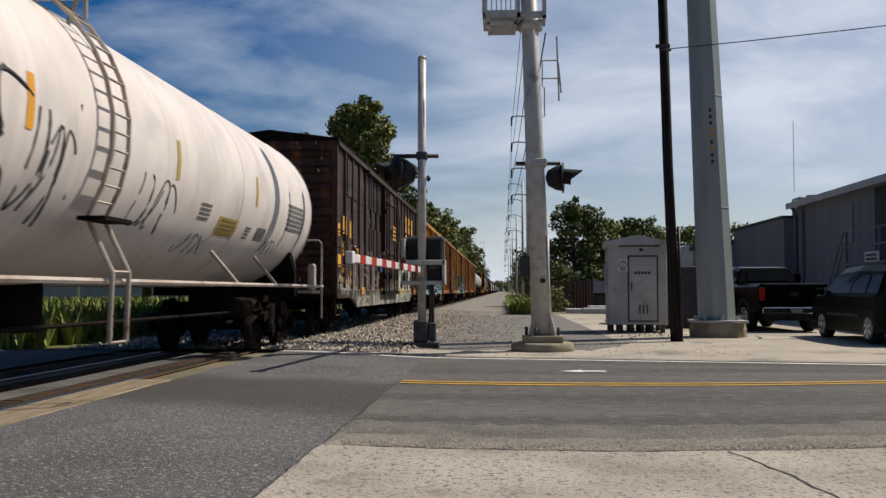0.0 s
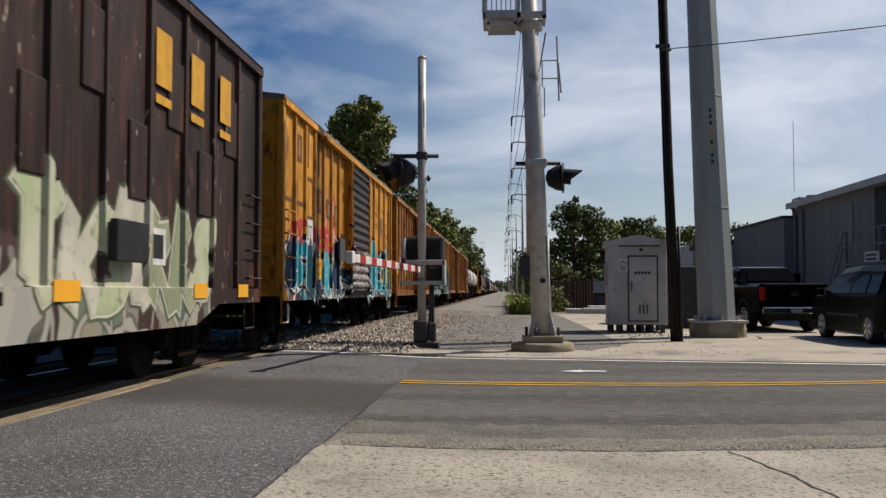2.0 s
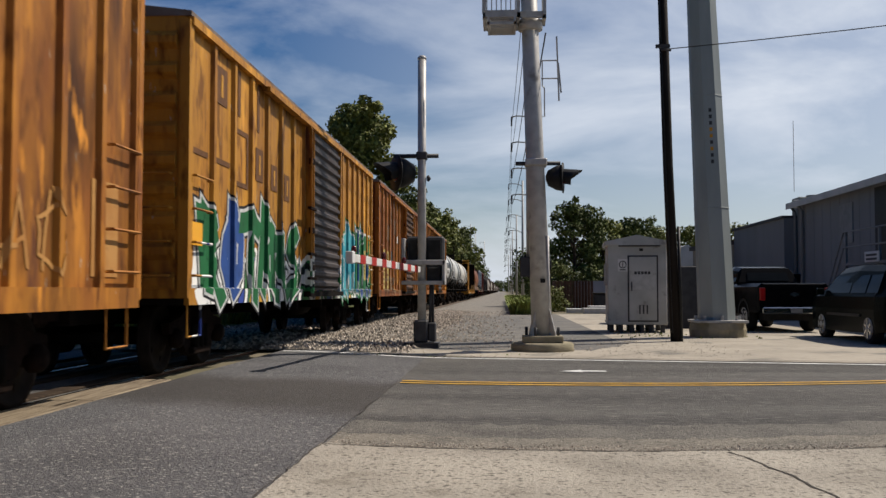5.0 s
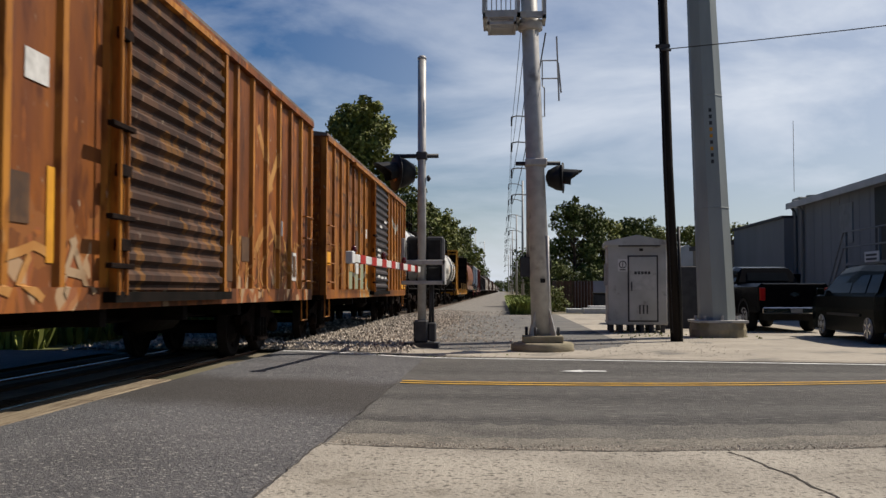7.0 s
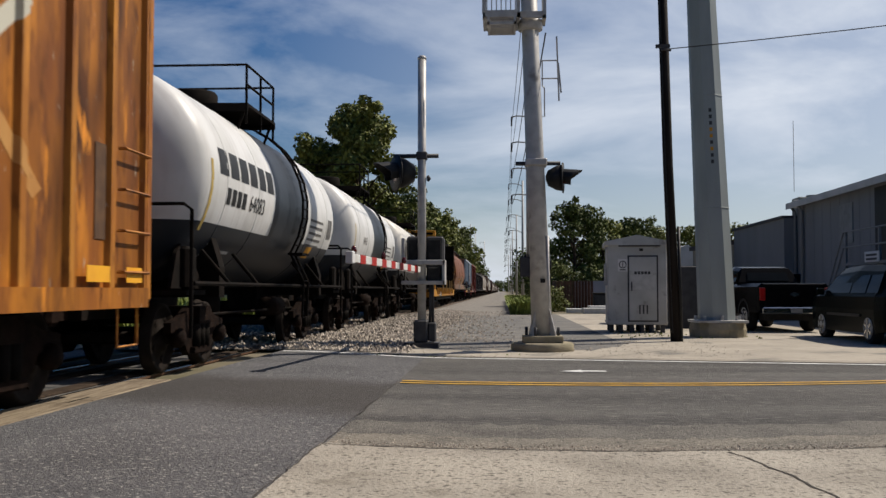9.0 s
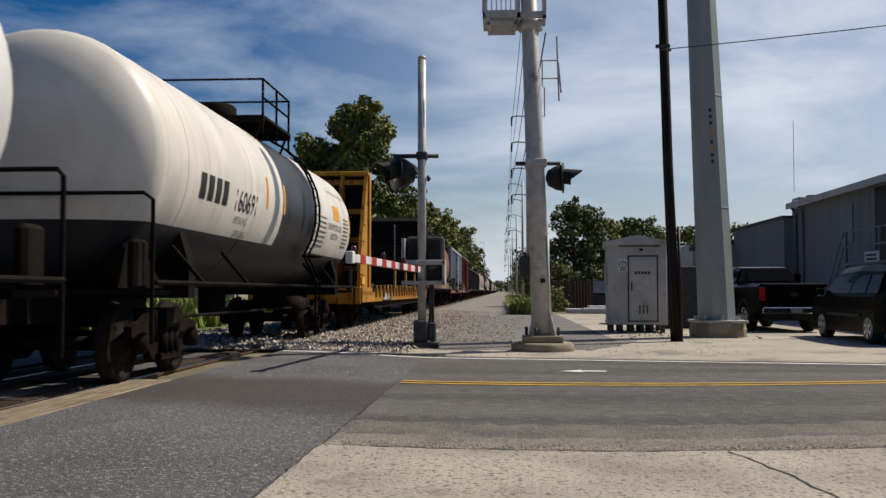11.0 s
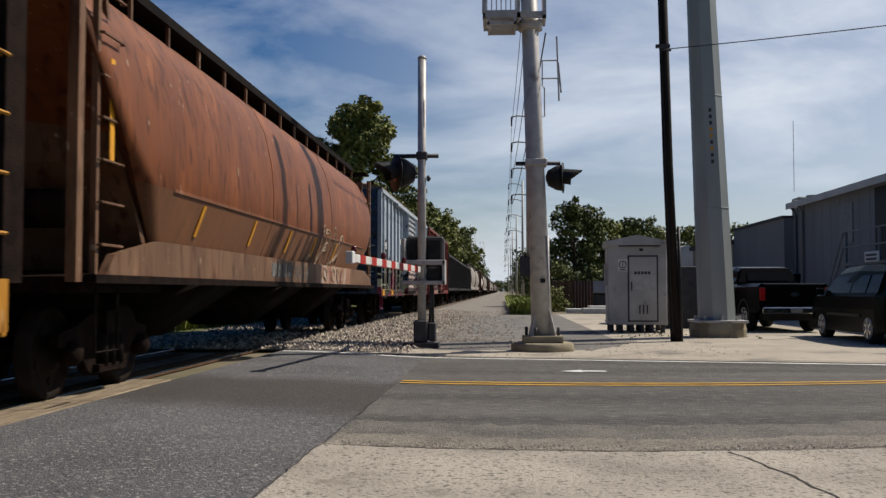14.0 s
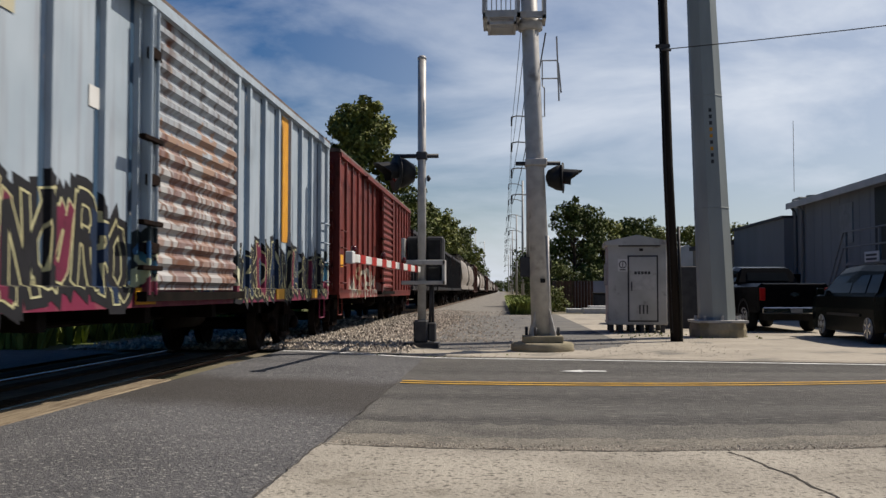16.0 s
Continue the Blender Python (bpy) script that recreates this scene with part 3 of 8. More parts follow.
def crossing_gate():
    X, Y = -1.62, 19.4
    g = thing("crossing_gate", "grey steel crossing gate with lowered red and white arm", "crossing gate", m=pose(X, Y, ground_z(X, Y)))
    bm = bmesh.new()
    prism(bm, [(-0.34, -0.30), (0.34, -0.30), (0.34, 0.30), (-0.34, 0.30)], 'z', -0.05, 0.10)
    part("foundation", bm, "dark_grey", g, "dark stained concrete foundation")
    bm = bmesh.new()
    box(bm, -0.17, 0.11, -0.2, 0.2, 0.10, 0.55, bev=0.03)
    box(bm, 0.12, 0.27, -0.14, 0.14, 0.12, 0.5, bev=0.02)
    part("base_casting", bm, "dark_grey", g)
    bm = bmesh.new()
    tube(bm, [(-0.02, 0, 0.5), (-0.02, 0, 5.90)], 0.085, 16)
    lathe(bm, [(0.0, 5.95), (0.06, 5.94), (0.092, 5.90), (0.092, 5.86)], 16, at=(-0.02, 0, 0))
    part("mast", bm, "galv", g)
    mech = part("gate_mechanism", B((-0.34, 0.02, 0.10, 0.55, 1.62, 2.25), (0.05, 0.42, 0.10, 0.55, 1.58, 2.25), bev=0.04), "dark_grey", g, "dark grey gate motor housing")
    part("cover", B((-0.29, -0.03, 0.07, 0.10, 1.70, 2.18), (0.1, 0.36, 0.07, 0.10, 1.68, 2.18), bev=0.01), "black", mech)
    bm = bmesh.new()
    box(bm, -0.42, 0.46, -0.16, -0.10, 1.66, 1.76, bev=0.01)
    box(bm, -0.42, 0.46, -0.16, -0.10, 1.26, 1.34, bev=0.01)
    box(bm, 0.40, 0.46, -0.16, 0.30, 1.26, 1.76, bev=0.01)
    box(bm, -0.42, -0.36, -0.16, 0.30, 1.66, 2.2, bev=0.01)
    part("counterweight_arm", bm, "galv", g)
    part("counterweight", B((0.08, 0.38, -0.08, 0.5, 1.3, 1.62), bev=0.03), "black", g)
    bm = T(0.028, [(0.14, 0.05, 0.45), (0.16, 0.06, 1.3)], [(0.2, 0.06, 0.5), (0.2, 0.06, 1.6)])
    part("conduit", bm, "dark_grey", g)
    # arm towards the middle of the road
    a0, a1 = Vector((-0.05, -0.2, 1.56)), Vector((-0.50, -6.0, 1.60))
    d = (a1 - a0)
    yaw = math.degrees(math.atan2(d.y, d.x))
    pitch = -math.degrees(math.asin(d.z / d.length))
    am = pose(*a0, 0, pitch, yaw)
    L = d.length
    arm = part("gate_arm", B((0, L, -0.025, 0.025, -0.06, 0.06), bev=0.008), "white", g, "white gate arm with red stripes", am)
    n = 7
    for i in range(n):
        s0 = L * (i + 0.45) / n * 0.94
        part("stripe", B((s0, s0 + L / n * 0.42, -0.0285, 0.0285, -0.0635, 0.0635)), "red", arm, "red reflective stripe")
    part("end_cap", B((L, L + 0.18, -0.05, 0.05, -0.08, 0.09), bev=0.01), "sign_white", arm)
    for s in (0.98, 0.62, 0.3):
        bm = bmesh.new()
        lathe(bm, [(0.0, 0.06), (0.03, 0.063), (0.042, 0.10), (0.036, 0.16), (0.02, 0.18), (0.0, 0.182)], 14, at=(L * s, 0, 0))
        part("arm_lamp", bm, "red_lens", arm, "small dark red arm lamp")
    # crossarm with lights
    part("crossarm", T(0.045, [(-0.58, 0.0, 3.88), (0.32, 0.0, 3.88)], seg=12), "dark_grey", g)
    part("clamp", B((-0.13, 0.09, -0.11, 0.11, 3.80, 3.96), bev=0.02), "dark_grey", g)
    hooded_light(g, (-0.56, -0.04, 3.54), -64, size=1.27)
    part("bell", lathe(bmesh.new(), [(0.0, 0.0), (0.05, 0.01), (0.07, 0.05), (0.02, 0.09)], 14, 'x', at=(0.07, 0, 3.42)), "dark_grey", g)


crossing_gate()


def cantilever():
    X, Y = 0.75, 18.5
    c = thing("signal_cantilever", "tall galvanised signal mast with walkway cage above", "signal mast", m=pose(X, Y, 0))
    bm = bmesh.new()
    lathe(bm, [(0.60, -0.05), (0.60, 0.13), (0.55, 0.17), (0.0, 0.171)], 26)
    part("foundation", bm, "found", c, "round concrete foundation")
    part("base_plate", B((-0.38, 0.38, -0.38, 0.38, 0.17, 0.30), bev=0.015), "found", c)
    bm = bmesh.new()
    tube(bm, [(0, 0, 0.29), (-0.14, 0, 4.0), (-0.32, 0, 9.5)], 0.20, 24, 0.145)
    part("mast", bm, "galv", c)
    for k in range(4):
        a = math.radians(45 + 90 * k)
        bm = bmesh.new()
        prism(bm, [(0.17, 0.30), (0.34, 0.30), (0.34, 0.36), (0.19, 0.80), (0.17, 0.80)], 'y', -0.012, 0.012)
        part("gusset", bm, "galv", c, m=pose(0, 0, 0, 0, 0, math.degrees(a)))
        bm = bmesh.new()
        tube(bm, [(0.33 * math.cos(a + 0.35), 0.33 * math.sin(a + 0.35), 0.28), (0.33 * math.cos(a + 0.35), 0.33 * math.sin(a + 0.35), 0.46)], 0.03, 8)
        part("anchor_bolt", bm, "dark_grey", c)
    # walkway seen from below
    wk = part("walkway", B((-0.95, -0.90, -0.5, 0.5, 6.30, 6.40)), "galv", c, m=pose(-0.17, 0, 0.03))
    for b in ((-0.30, -0.24, -0.5, 0.5, 6.30, 6.40), (-0.95, -0.24, -0.5, -0.44, 6.30, 6.43), (-0.95, -0.24, 0.44, 0.5, 6.30, 6.40), (-0.3, 0.26, -0.32, -0.25, 6.33, 6.45), (-0.3, 0.26, 0.25, 0.32, 6.33, 6.45), (0.19, 0.26, -0.32, 0.32, 6.33, 6.45)):
        part("frame_bar", B(b), "galv", wk)
    for k in range(9):
        part("slat", B((-0.90, -0.30, -0.42 + k * 0.1, -0.385 + k * 0.1, 6.32, 6.38)), "galv", wk)
    for x, y in ((-0.93, -0.48), (-0.27, -0.48), (0.23, -0.3), (0.23, 0.3), (-0.93, 0.47), (-0.27, 0.47)):
        part("post", B((x - 0.03, x + 0.03, y - 0.03, y + 0.03, 6.38, 7.58)), "galv", wk)
    for k in range(7):
        part("bar", B((-0.88 + k * 0.09, -0.86 + k * 0.09, -0.49, -0.47, 6.43, 7.38)), "galv", wk)
    part("lower_frame", B((-0.86, -0.32, -0.5, -0.46, 6.16, 6.21), (-0.86, -0.82, -0.5, 0.3, 6.16, 6.30), (-0.36, -0.32, -0.5, 0.3, 6.16, 6.30), (-0.86, -0.32, 0.26, 0.3, 6.16, 6.30)), "galv", wk)
    part("collar", lathe(bmesh.new(), [(0.20, 6.18), (0.24, 6.20), (0.24, 6.38), (0.20, 6.40)], 20, at=(-0.21, 0, 0)), "galv", c)
    # antenna bracket
    bm = T(0.014, [(0.00, 0, 5.60), (0.32, 0, 5.60)], [(0.00, 0, 5.25), (0.34, 0, 5.25)], [(0.02, 0, 5.60), (0.02, 0, 5.11), (0.06, 0, 5.07), (0.06, 0, 4.51), (0.00, 0, 4.50)], seg=6)
    part("antenna_bracket", bm, "galv", c)
    part("antenna", T(0.018, [(0.30, 0, 6.07), (0.34, 0, 4.81)], [(0.33, 0, 5.55), (0.38, 0, 4.97)], seg=6), "galv", c)
    # crossarm and lights
    part("crossarm", T(0.04, [(-0.50, 0, 3.60), (0.36, 0, 3.60)], seg=12), "dark_grey", c)
    part("bracket", B((-0.32, 0.10, -0.21, 0.21, 3.54, 3.68), bev=0.02), "galv", c)
    hooded_light(c, (0.42, 0.0, 3.32), 82)
    hooded_light(c, (-0.10, 0.30, 1.65), 180)
    part("junction_box", B((-0.42, -0.22, -0.05, 0.2, 1.42, 1.80), bev=0.015), "dark_grey", c)
    part("conduit", T(0.03, [(0.12, -0.1, 0.3), (0.10, -0.12, 2.2)], [(-0.27, 0.05, 1.8), (-0.27, 0.05, 3.6)], seg=8), "galv", c)
    part("tag", B((-0.04, 0.05, -0.215, -0.205, 1.30, 1.38)), "black", c)


cantilever()


def equipment_shelter():
    s = thing("equipment_shelter", "dented aluminium railway equipment shelter on short legs", "equipment shelter", m=pose(3.73, 27.4, 0.0, 0, 0, -4))
    part("body", B((-0.80, 0.80, -0.8, 1.0, 0.22, 2.42), bev=0.02), "alum", s)
    bm = bmesh.new()
    prism(bm, [(-0.88, 2.40), (0.88, 2.40), (0.88, 2.50), (0.0, 2.68), (-0.88, 2.50)], 'y', -0.9, 1.1)
    part("roof", bm, "alum", s)
    part("roof_lip", B((-0.5, 0.62, -0.86, -0.80, 2.36, 2.42)), "dark_grey", s)
    d = part("door", B((-0.22, 0.52, -0.83, -0.79, 0.34, 2.08), bev=0.01), "alum", s, "dull aluminium door with faded patch")
    part("faded_patch", B((-0.20, 0.50, -0.834, -0.831, 1.18, 1.58)), "sign_white2", d, "paler rubbed patch")
    part("handle", B((-0.17, -0.14, -0.87, -0.83, 1.15, 1.4), bev=0.006), "dark_grey", d)
    for k in range(3):
        part("louvre", B((0.04 + k * 0.1, 0.08 + k * 0.1, -0.838, -0.832, 0.52, 0.76)), "dark_grey", d)
    for k in range(5):
        part("mark_bar", B((-0.08 + k * 0.09, -0.01 + k * 0.09, -0.836, -0.832, 1.60, 1.68)), "dark_grey", d)
    part("door_frame", B((-0.26, 0.56, -0.815, -0.80, 0.30, 0.34), (-0.26, 0.56, -0.815, -0.80, 2.08, 2.12), (-0.26, -0.22, -0.815, -0.80, 0.3, 2.12), (0.52, 0.56, -0.815, -0.80, 0.3, 2.12)), "dark_grey", s)
    sg = part("sign", B((-0.52, -0.26, -0.815, -0.803, 1.68, 2.02)), "sign_white", s, "white warning sign with dark ring")
    bm = bmesh.new()
    for k in range(16):
        a0, a1 = 2 * math.pi * k / 16, 2 * math.pi * (k + 1) / 16
        vs = [bm.verts.new((-0.39 + r * math.cos(a), -0.818, 1.87 + r * math.sin(a))) for r, a in ((0.08, a0), (0.105, a0), (0.105, a1), (0.08, a1))]
        bm.faces.new(vs)
    box(bm, -0.40, -0.38, -0.819, -0.816, 1.80, 1.94)
    box(bm, -0.47, -0.31, -0.819, -0.816, 1.71, 1.74)
    part("ring", bm, "dark_grey", sg)
    part("vent", B((0.06, 0.16, -0.815, -0.80, 2.24, 2.31)), "black", s)
    for x in (-0.7, -0.45, -0.15, 0.12, 0.38, 0.68):
        part("leg", B((x - 0.06, x + 0.06, -0.74, -0.60, 0.0, 0.23)), "dark_grey", s)
        part("leg", B((x - 0.06, x + 0.06, 0.75, 0.9, 0.0, 0.23)), "dark_grey", s)
    part("meter_box", B((-0.88, -0.80, -0.5, -0.2, 1.3, 1.9), bev=0.01), "galv", s)
    for x in (-0.815, 0.80):
        part("side_trim", B((x, x + 0.015, -0.8, 1.0, 0.24, 0.30)), "galv", s)


M["sign_white2"] = mat("rubbed_paint", (0.56, 0.56, 0.56), (0.46, 0.46, 0.46), 0.6, scale=5)
equipment_shelter()

p = thing("utility_pole", "dark creosoted wooden utility pole beside the shelter", "utility pole", m=pose(3.90, 22.0, 0))
part("pole", T(0.125, [(0, 0, -0.2), (-0.15, 0, 4.0), (-0.33, 0, 12.0)], seg=14, r1=0.10), "creosote", p)
part("ground_wire", T(0.012, [(-0.1, -0.12, 0.2), (-0.22, -0.12, 4.0), (-0.40, -0.10, 11.0)], seg=5), "wire", p)
part("insulator", T(0.03, [(-0.30, -0.15, 6.62), (-0.08, -0.15, 6.60)], seg=8), "dark_grey", p)
part("bracket", B((-0.42, -0.1, -0.16, -0.1, 6.66, 6.74)), "dark_grey", p)
part("conduit", T(0.035, [(0.10, -0.10, 0.0), (0.05, -0.10, 2.6)], seg=8), "black", p)

p = thing("power_pole", "tapered grey-green steel transmission pole on concrete footing", "steel pole", m=pose(5.32, 24.3, 0))
bm = bmesh.new()
lathe(bm, [(0.68, -0.05), (0.70, 0.2), (0.66, 0.36), (0.0, 0.365)], 18, smooth=False)
part("footing", bm, "found", p, "mossy stained concrete footing")
part("base_plate", B((-0.62, 0.62, -0.6, 0.6, 0.365, 0.43), bev=0.01), "galv", p)
bm = bmesh.new()
for lo, hi, a, b in ((0.43, 18.0, 0.46, 0.24),):
    rings = []
    for k in range(13):
        t = k / 12
        z, r = lo + (hi - lo) * t, a + (b - a) * t
        rings.append([bm.verts.new((-0.02 - 0.036 * (z - lo) + r * math.cos(math.radians(22.5 + 45 * q)), r * math.sin(math.radians(22.5 + 45 * q)), z)) for q in range(8)])
    for u, w in zip(rings, rings[1:]):
        for q in range(8):
            bm.faces.new((u[q], u[(q + 1) % 8], w[(q + 1) % 8], w[q]))
    bm.faces.new(rings[-1])
part("shaft", bm, "pole_green", p)
for k in range(8):
    a = math.radians(45 * k)
    part("anchor_bolt", T(0.035, [(0.54 * math.cos(a), 0.52 * math.sin(a), 0.4), (0.54 * math.cos(a), 0.52 * math.sin(a), 0.54)], seg=6), "galv", p)
for k in range(9):
    z = 5.62 - 0.16 * k
    x, y = -0.02 - 0.036 * (z - 0.43), -(0.46 - 0.22 * (z - 0.43) / 17.57) * 0.924
    part("stencil_mark", B((x - 0.03, x + 0.04, y - 0.006, y + 0.004, z - 0.05, z + 0.04)), "yellow" if k in (3, 4, 6) else "dark_grey", p)
for z in (3.2, 6.0):
    r = 0.46 - 0.22 * (z - 0.43) / 17.57
    part("weld_seam", T(0.012, [(-0.02 - 0.036 * (z - 0.43) + r * math.cos(math.radians(22.5 + 45 * q)), r * math.sin(math.radians(22.5 + 45 * q)), z) for q in range(9)], seg=5), "pole_green", p)


# ---- cables ----
def cable(a, b, sag, r=0.012, label="thin black overhead cable", n=14):
    a, b = Vector(a), Vector(b)
    pts = [a + (b - a) * (i / n) - Vector((0, 0, sag * 4 * (i / n) * (1 - i / n))) for i in range(n + 1)]
    tagged(part("overhead_cable", T(r, pts, seg=5), "wire"), label, "cable")


cable((3.65, 21.85, 6.62), (30, 18, 9.5), 0.4)


# ---- transmission line along the track ----
def transmission_pole(x, y, h, grp):
    t = thing("transmission_pole", "distant grey steel transmission pole with curved arms", "steel pole", grp, m=pose(x, y, 0))
    part("pole", T(0.26, [(0, 0, 0), (0, 0, h)], seg=8, r1=0.14), "galv", t)
    for k in range(4):
        z = h - 0.6 - 2.6 * k
        part("arm", T(0.07, [(0, 0, z - 0.35), (-0.8, 0, z + 0.02), (-1.7, 0, z + 0.1), (-2.3, 0, z)], seg=6), "galv", t)
        part("insulator", T(0.09, [(-2.3, 0, z), (-2.3, 0, z - 0.9)], seg=6), "dark_grey", t)


LINE = [(3.2, 95, 19.0), (3.3, 160, 19.5), (3.2, 225, 19.0), (3.0, 300, 20), (3.2, 390, 20), (3.0, 500, 20)]
for x, y, h in LINE:
    transmission_pole(x, y, h, "poles of the transmission line")
for x, y, h in ((-4 - 7, 330, 24), (-12, 420, 26), (-10, 520, 28), (-13, 640, 28)):
    transmission_pole(x, y, h, "poles of the far line")
prev = (3.4, 24.3, 17.0)
for x, y, h in LINE:
    for k in range(4):
        z0 = (prev[2] - 1.5 - 2.6 * k)
        cable((prev[0] - 2.3, prev[1], z0), (x - 2.3, y, h - 1.5 - 2.6 * k), 0.8, 0.02 if y < 200 else 0.03)
    prev = (x, y, h)
# ---- parked vehicles and building on the lot ----
def loft(bm, sections, smooth=True):
    """Quads between outlines of equal count, closed round and capped."""
    rings = [[bm.verts.new(c) for c in s] for s in sections]
    for u, w in zip(rings, rings[1:]):
        n = len(u)
        for k in range(n):
            bm.faces.new((u[k], u[(k + 1) % n], w[(k + 1) % n], w[k])).smooth = smooth
    bm.faces.new(rings[0][::-1])
    bm.faces.new(rings[-1])
    return bm


def road_wheel(parent, x, y, r, w, side):
    bm = bmesh.new()
    lathe(bm, [(r * 0.66, -w / 2), (r * 0.93, -w / 2), (r, -w * 0.36), (r, w * 0.36), (r * 0.93, w / 2), (r * 0.66, w / 2)], 26, 'x')
    t = part("wheel", bm, "rubber", parent, m=pose(x, y, r))
    bm = bmesh.new()
    s = side
    lathe(bm, [(0.0, s * (w / 2 + 0.025)), (r * 0.2, s * (w / 2 + 0.03)), (r * 0.25, s * (w / 2 + 0.008)), (r * 0.6, s * (w / 2 + 0.008)), (r * 0.67, s * (w / 2 + 0.025)), (r * 0.69, s * (w / 2 - 0.01))], 26, 'x')
    rim = part("rim", bm, "alum", t)
    for k in range(6):
        a = 60 * k
        part("spoke", B((s * (w / 2 + 0.018) - 0.012, s * (w / 2 + 0.018) + 0.012, -0.03, 0.03, r * 0.2, r * 0.62)), "chrome", rim, m=pose(0, 0, 0, a, 0, 0))


def pickup():
    c = thing("pickup_truck", "black crew cab pickup truck parked on the lot", "pickup truck", m=pose(8.0, 27.0, 0.0, 0, 0, 4))
    w = 0.99
    def sec(y, z0, z1, hw, cut=0.10):
        return [(-hw, y, z0), (hw, y, z0), (hw + 0.02, y, z0 + 0.35), (hw, y, z1 - cut), (hw - cut, y, z1), (-hw + cut, y, z1), (-hw, y, z1 - cut), (-hw - 0.02, y, z0 + 0.35)]
    bm = bmesh.new()
    loft(bm, [sec(0.0, 0.62, 1.34, w - 0.03), sec(0.06, 0.55, 1.36, w), sec(2.05, 0.50, 1.36, w), sec(3.9, 0.45, 1.30, w), sec(5.2, 0.45, 1.24, w - 0.02), sec(5.7, 0.5, 1.10, w - 0.10)], False)
    part("body", bm, "car_black", c)
    bm = bmesh.new()
    loft(bm, [sec(2.02, 1.30, 1.40, w - 0.05, 0.05), sec(2.32, 1.30, 1.83, w - 0.20, 0.10), sec(2.9, 1.30, 1.88, w - 0.18, 0.12), sec(3.6, 1.3, 1.86, w - 0.2, 0.12), sec(4.5, 1.28, 1.32, w - 0.12, 0.03)], False)
    part("cab", bm, "car_black", c)
    bm = bmesh.new()
    prism(bm, [(-0.62, 1.44), (0.62, 1.44), (0.58, 1.74), (-0.58, 1.74)], 'y', -0.004, 0.004)
    part("rear_window", bm, "glass_dark", c, m=Matrix.Translation((0, 2.034, 1.447)) @ pose(0, 0, 0, -34.9, 0, 0) @ Matrix.Translation((0, 0, -1.44)))
    for s in (-1, 1):
        bm = bmesh.new()
        prism(bm, [(2.45, 1.42), (4.15, 1.42), (3.6, 1.72), (2.5, 1.74)], 'x', -0.004, 0.004)
        part("side_window", bm, "glass_dark", c, m=Matrix.Translation((s * (w - 0.135), 0, 1.42)) @ pose(0, 0, 0, 0, -s * 20, 0) @ Matrix.Translation((0, 0, -1.42)))
        part("tail_lamp", B((s * (w - 0.10) - 0.07, s * (w - 0.10) + 0.09, -0.03, 0.12, 0.88, 1.24), bev=0.02), "tail_red", c, "red tail lamp")
        for y in (1.25, 4.75):
            road_wheel(c, s * (w - 0.14), y, 0.40, 0.27, s)
            bm = bmesh.new()
            for k in range(9):
                a0, a1 = math.pi * k / 9, math.pi * (k + 1) / 9
                vs = [bm.verts.new((s * (w + 0.025 + o), y + r * math.cos(a), 0.42 + r * math.sin(a))) for o, r, a in ((0, 0.44, a0), (0, 0.52, a0), (0, 0.52, a1), (0, 0.44, a1))]
                bm.faces.new(vs)
            part("wheel_arch", bm, "black", c)
        part("mirror", B((s * (w + 0.05) - 0.1, s * (w + 0.05) + 0.1, 4.0, 4.15, 1.30, 1.52), bev=0.03), "car_black", c)
    b = part("bumper", B((-w + 0.06, w - 0.06, -0.16, 0.06, 0.52, 0.70), bev=0.03), "chrome", c, "chrome rear step bumper")
    part("plate", B((-0.16, 0.16, -0.168, -0.162, 0.55, 0.66)), "plastic_grey", b)
    t = part("tailgate", B((-w + 0.18, w - 0.18, -0.02, 0.02, 0.72, 1.33), bev=0.012), "car_black", c)
    part("badge", B((-0.12, 0.12, -0.028, -0.02, 1.02, 1.08), (-0.05, 0.05, -0.029, -0.02, 0.99, 1.11)), "chrome", t, "plain chrome badge")
    part("underbody", B((-0.7, 0.7, 0.3, 5.2, 0.32, 0.55)), "black", c)


pickup()


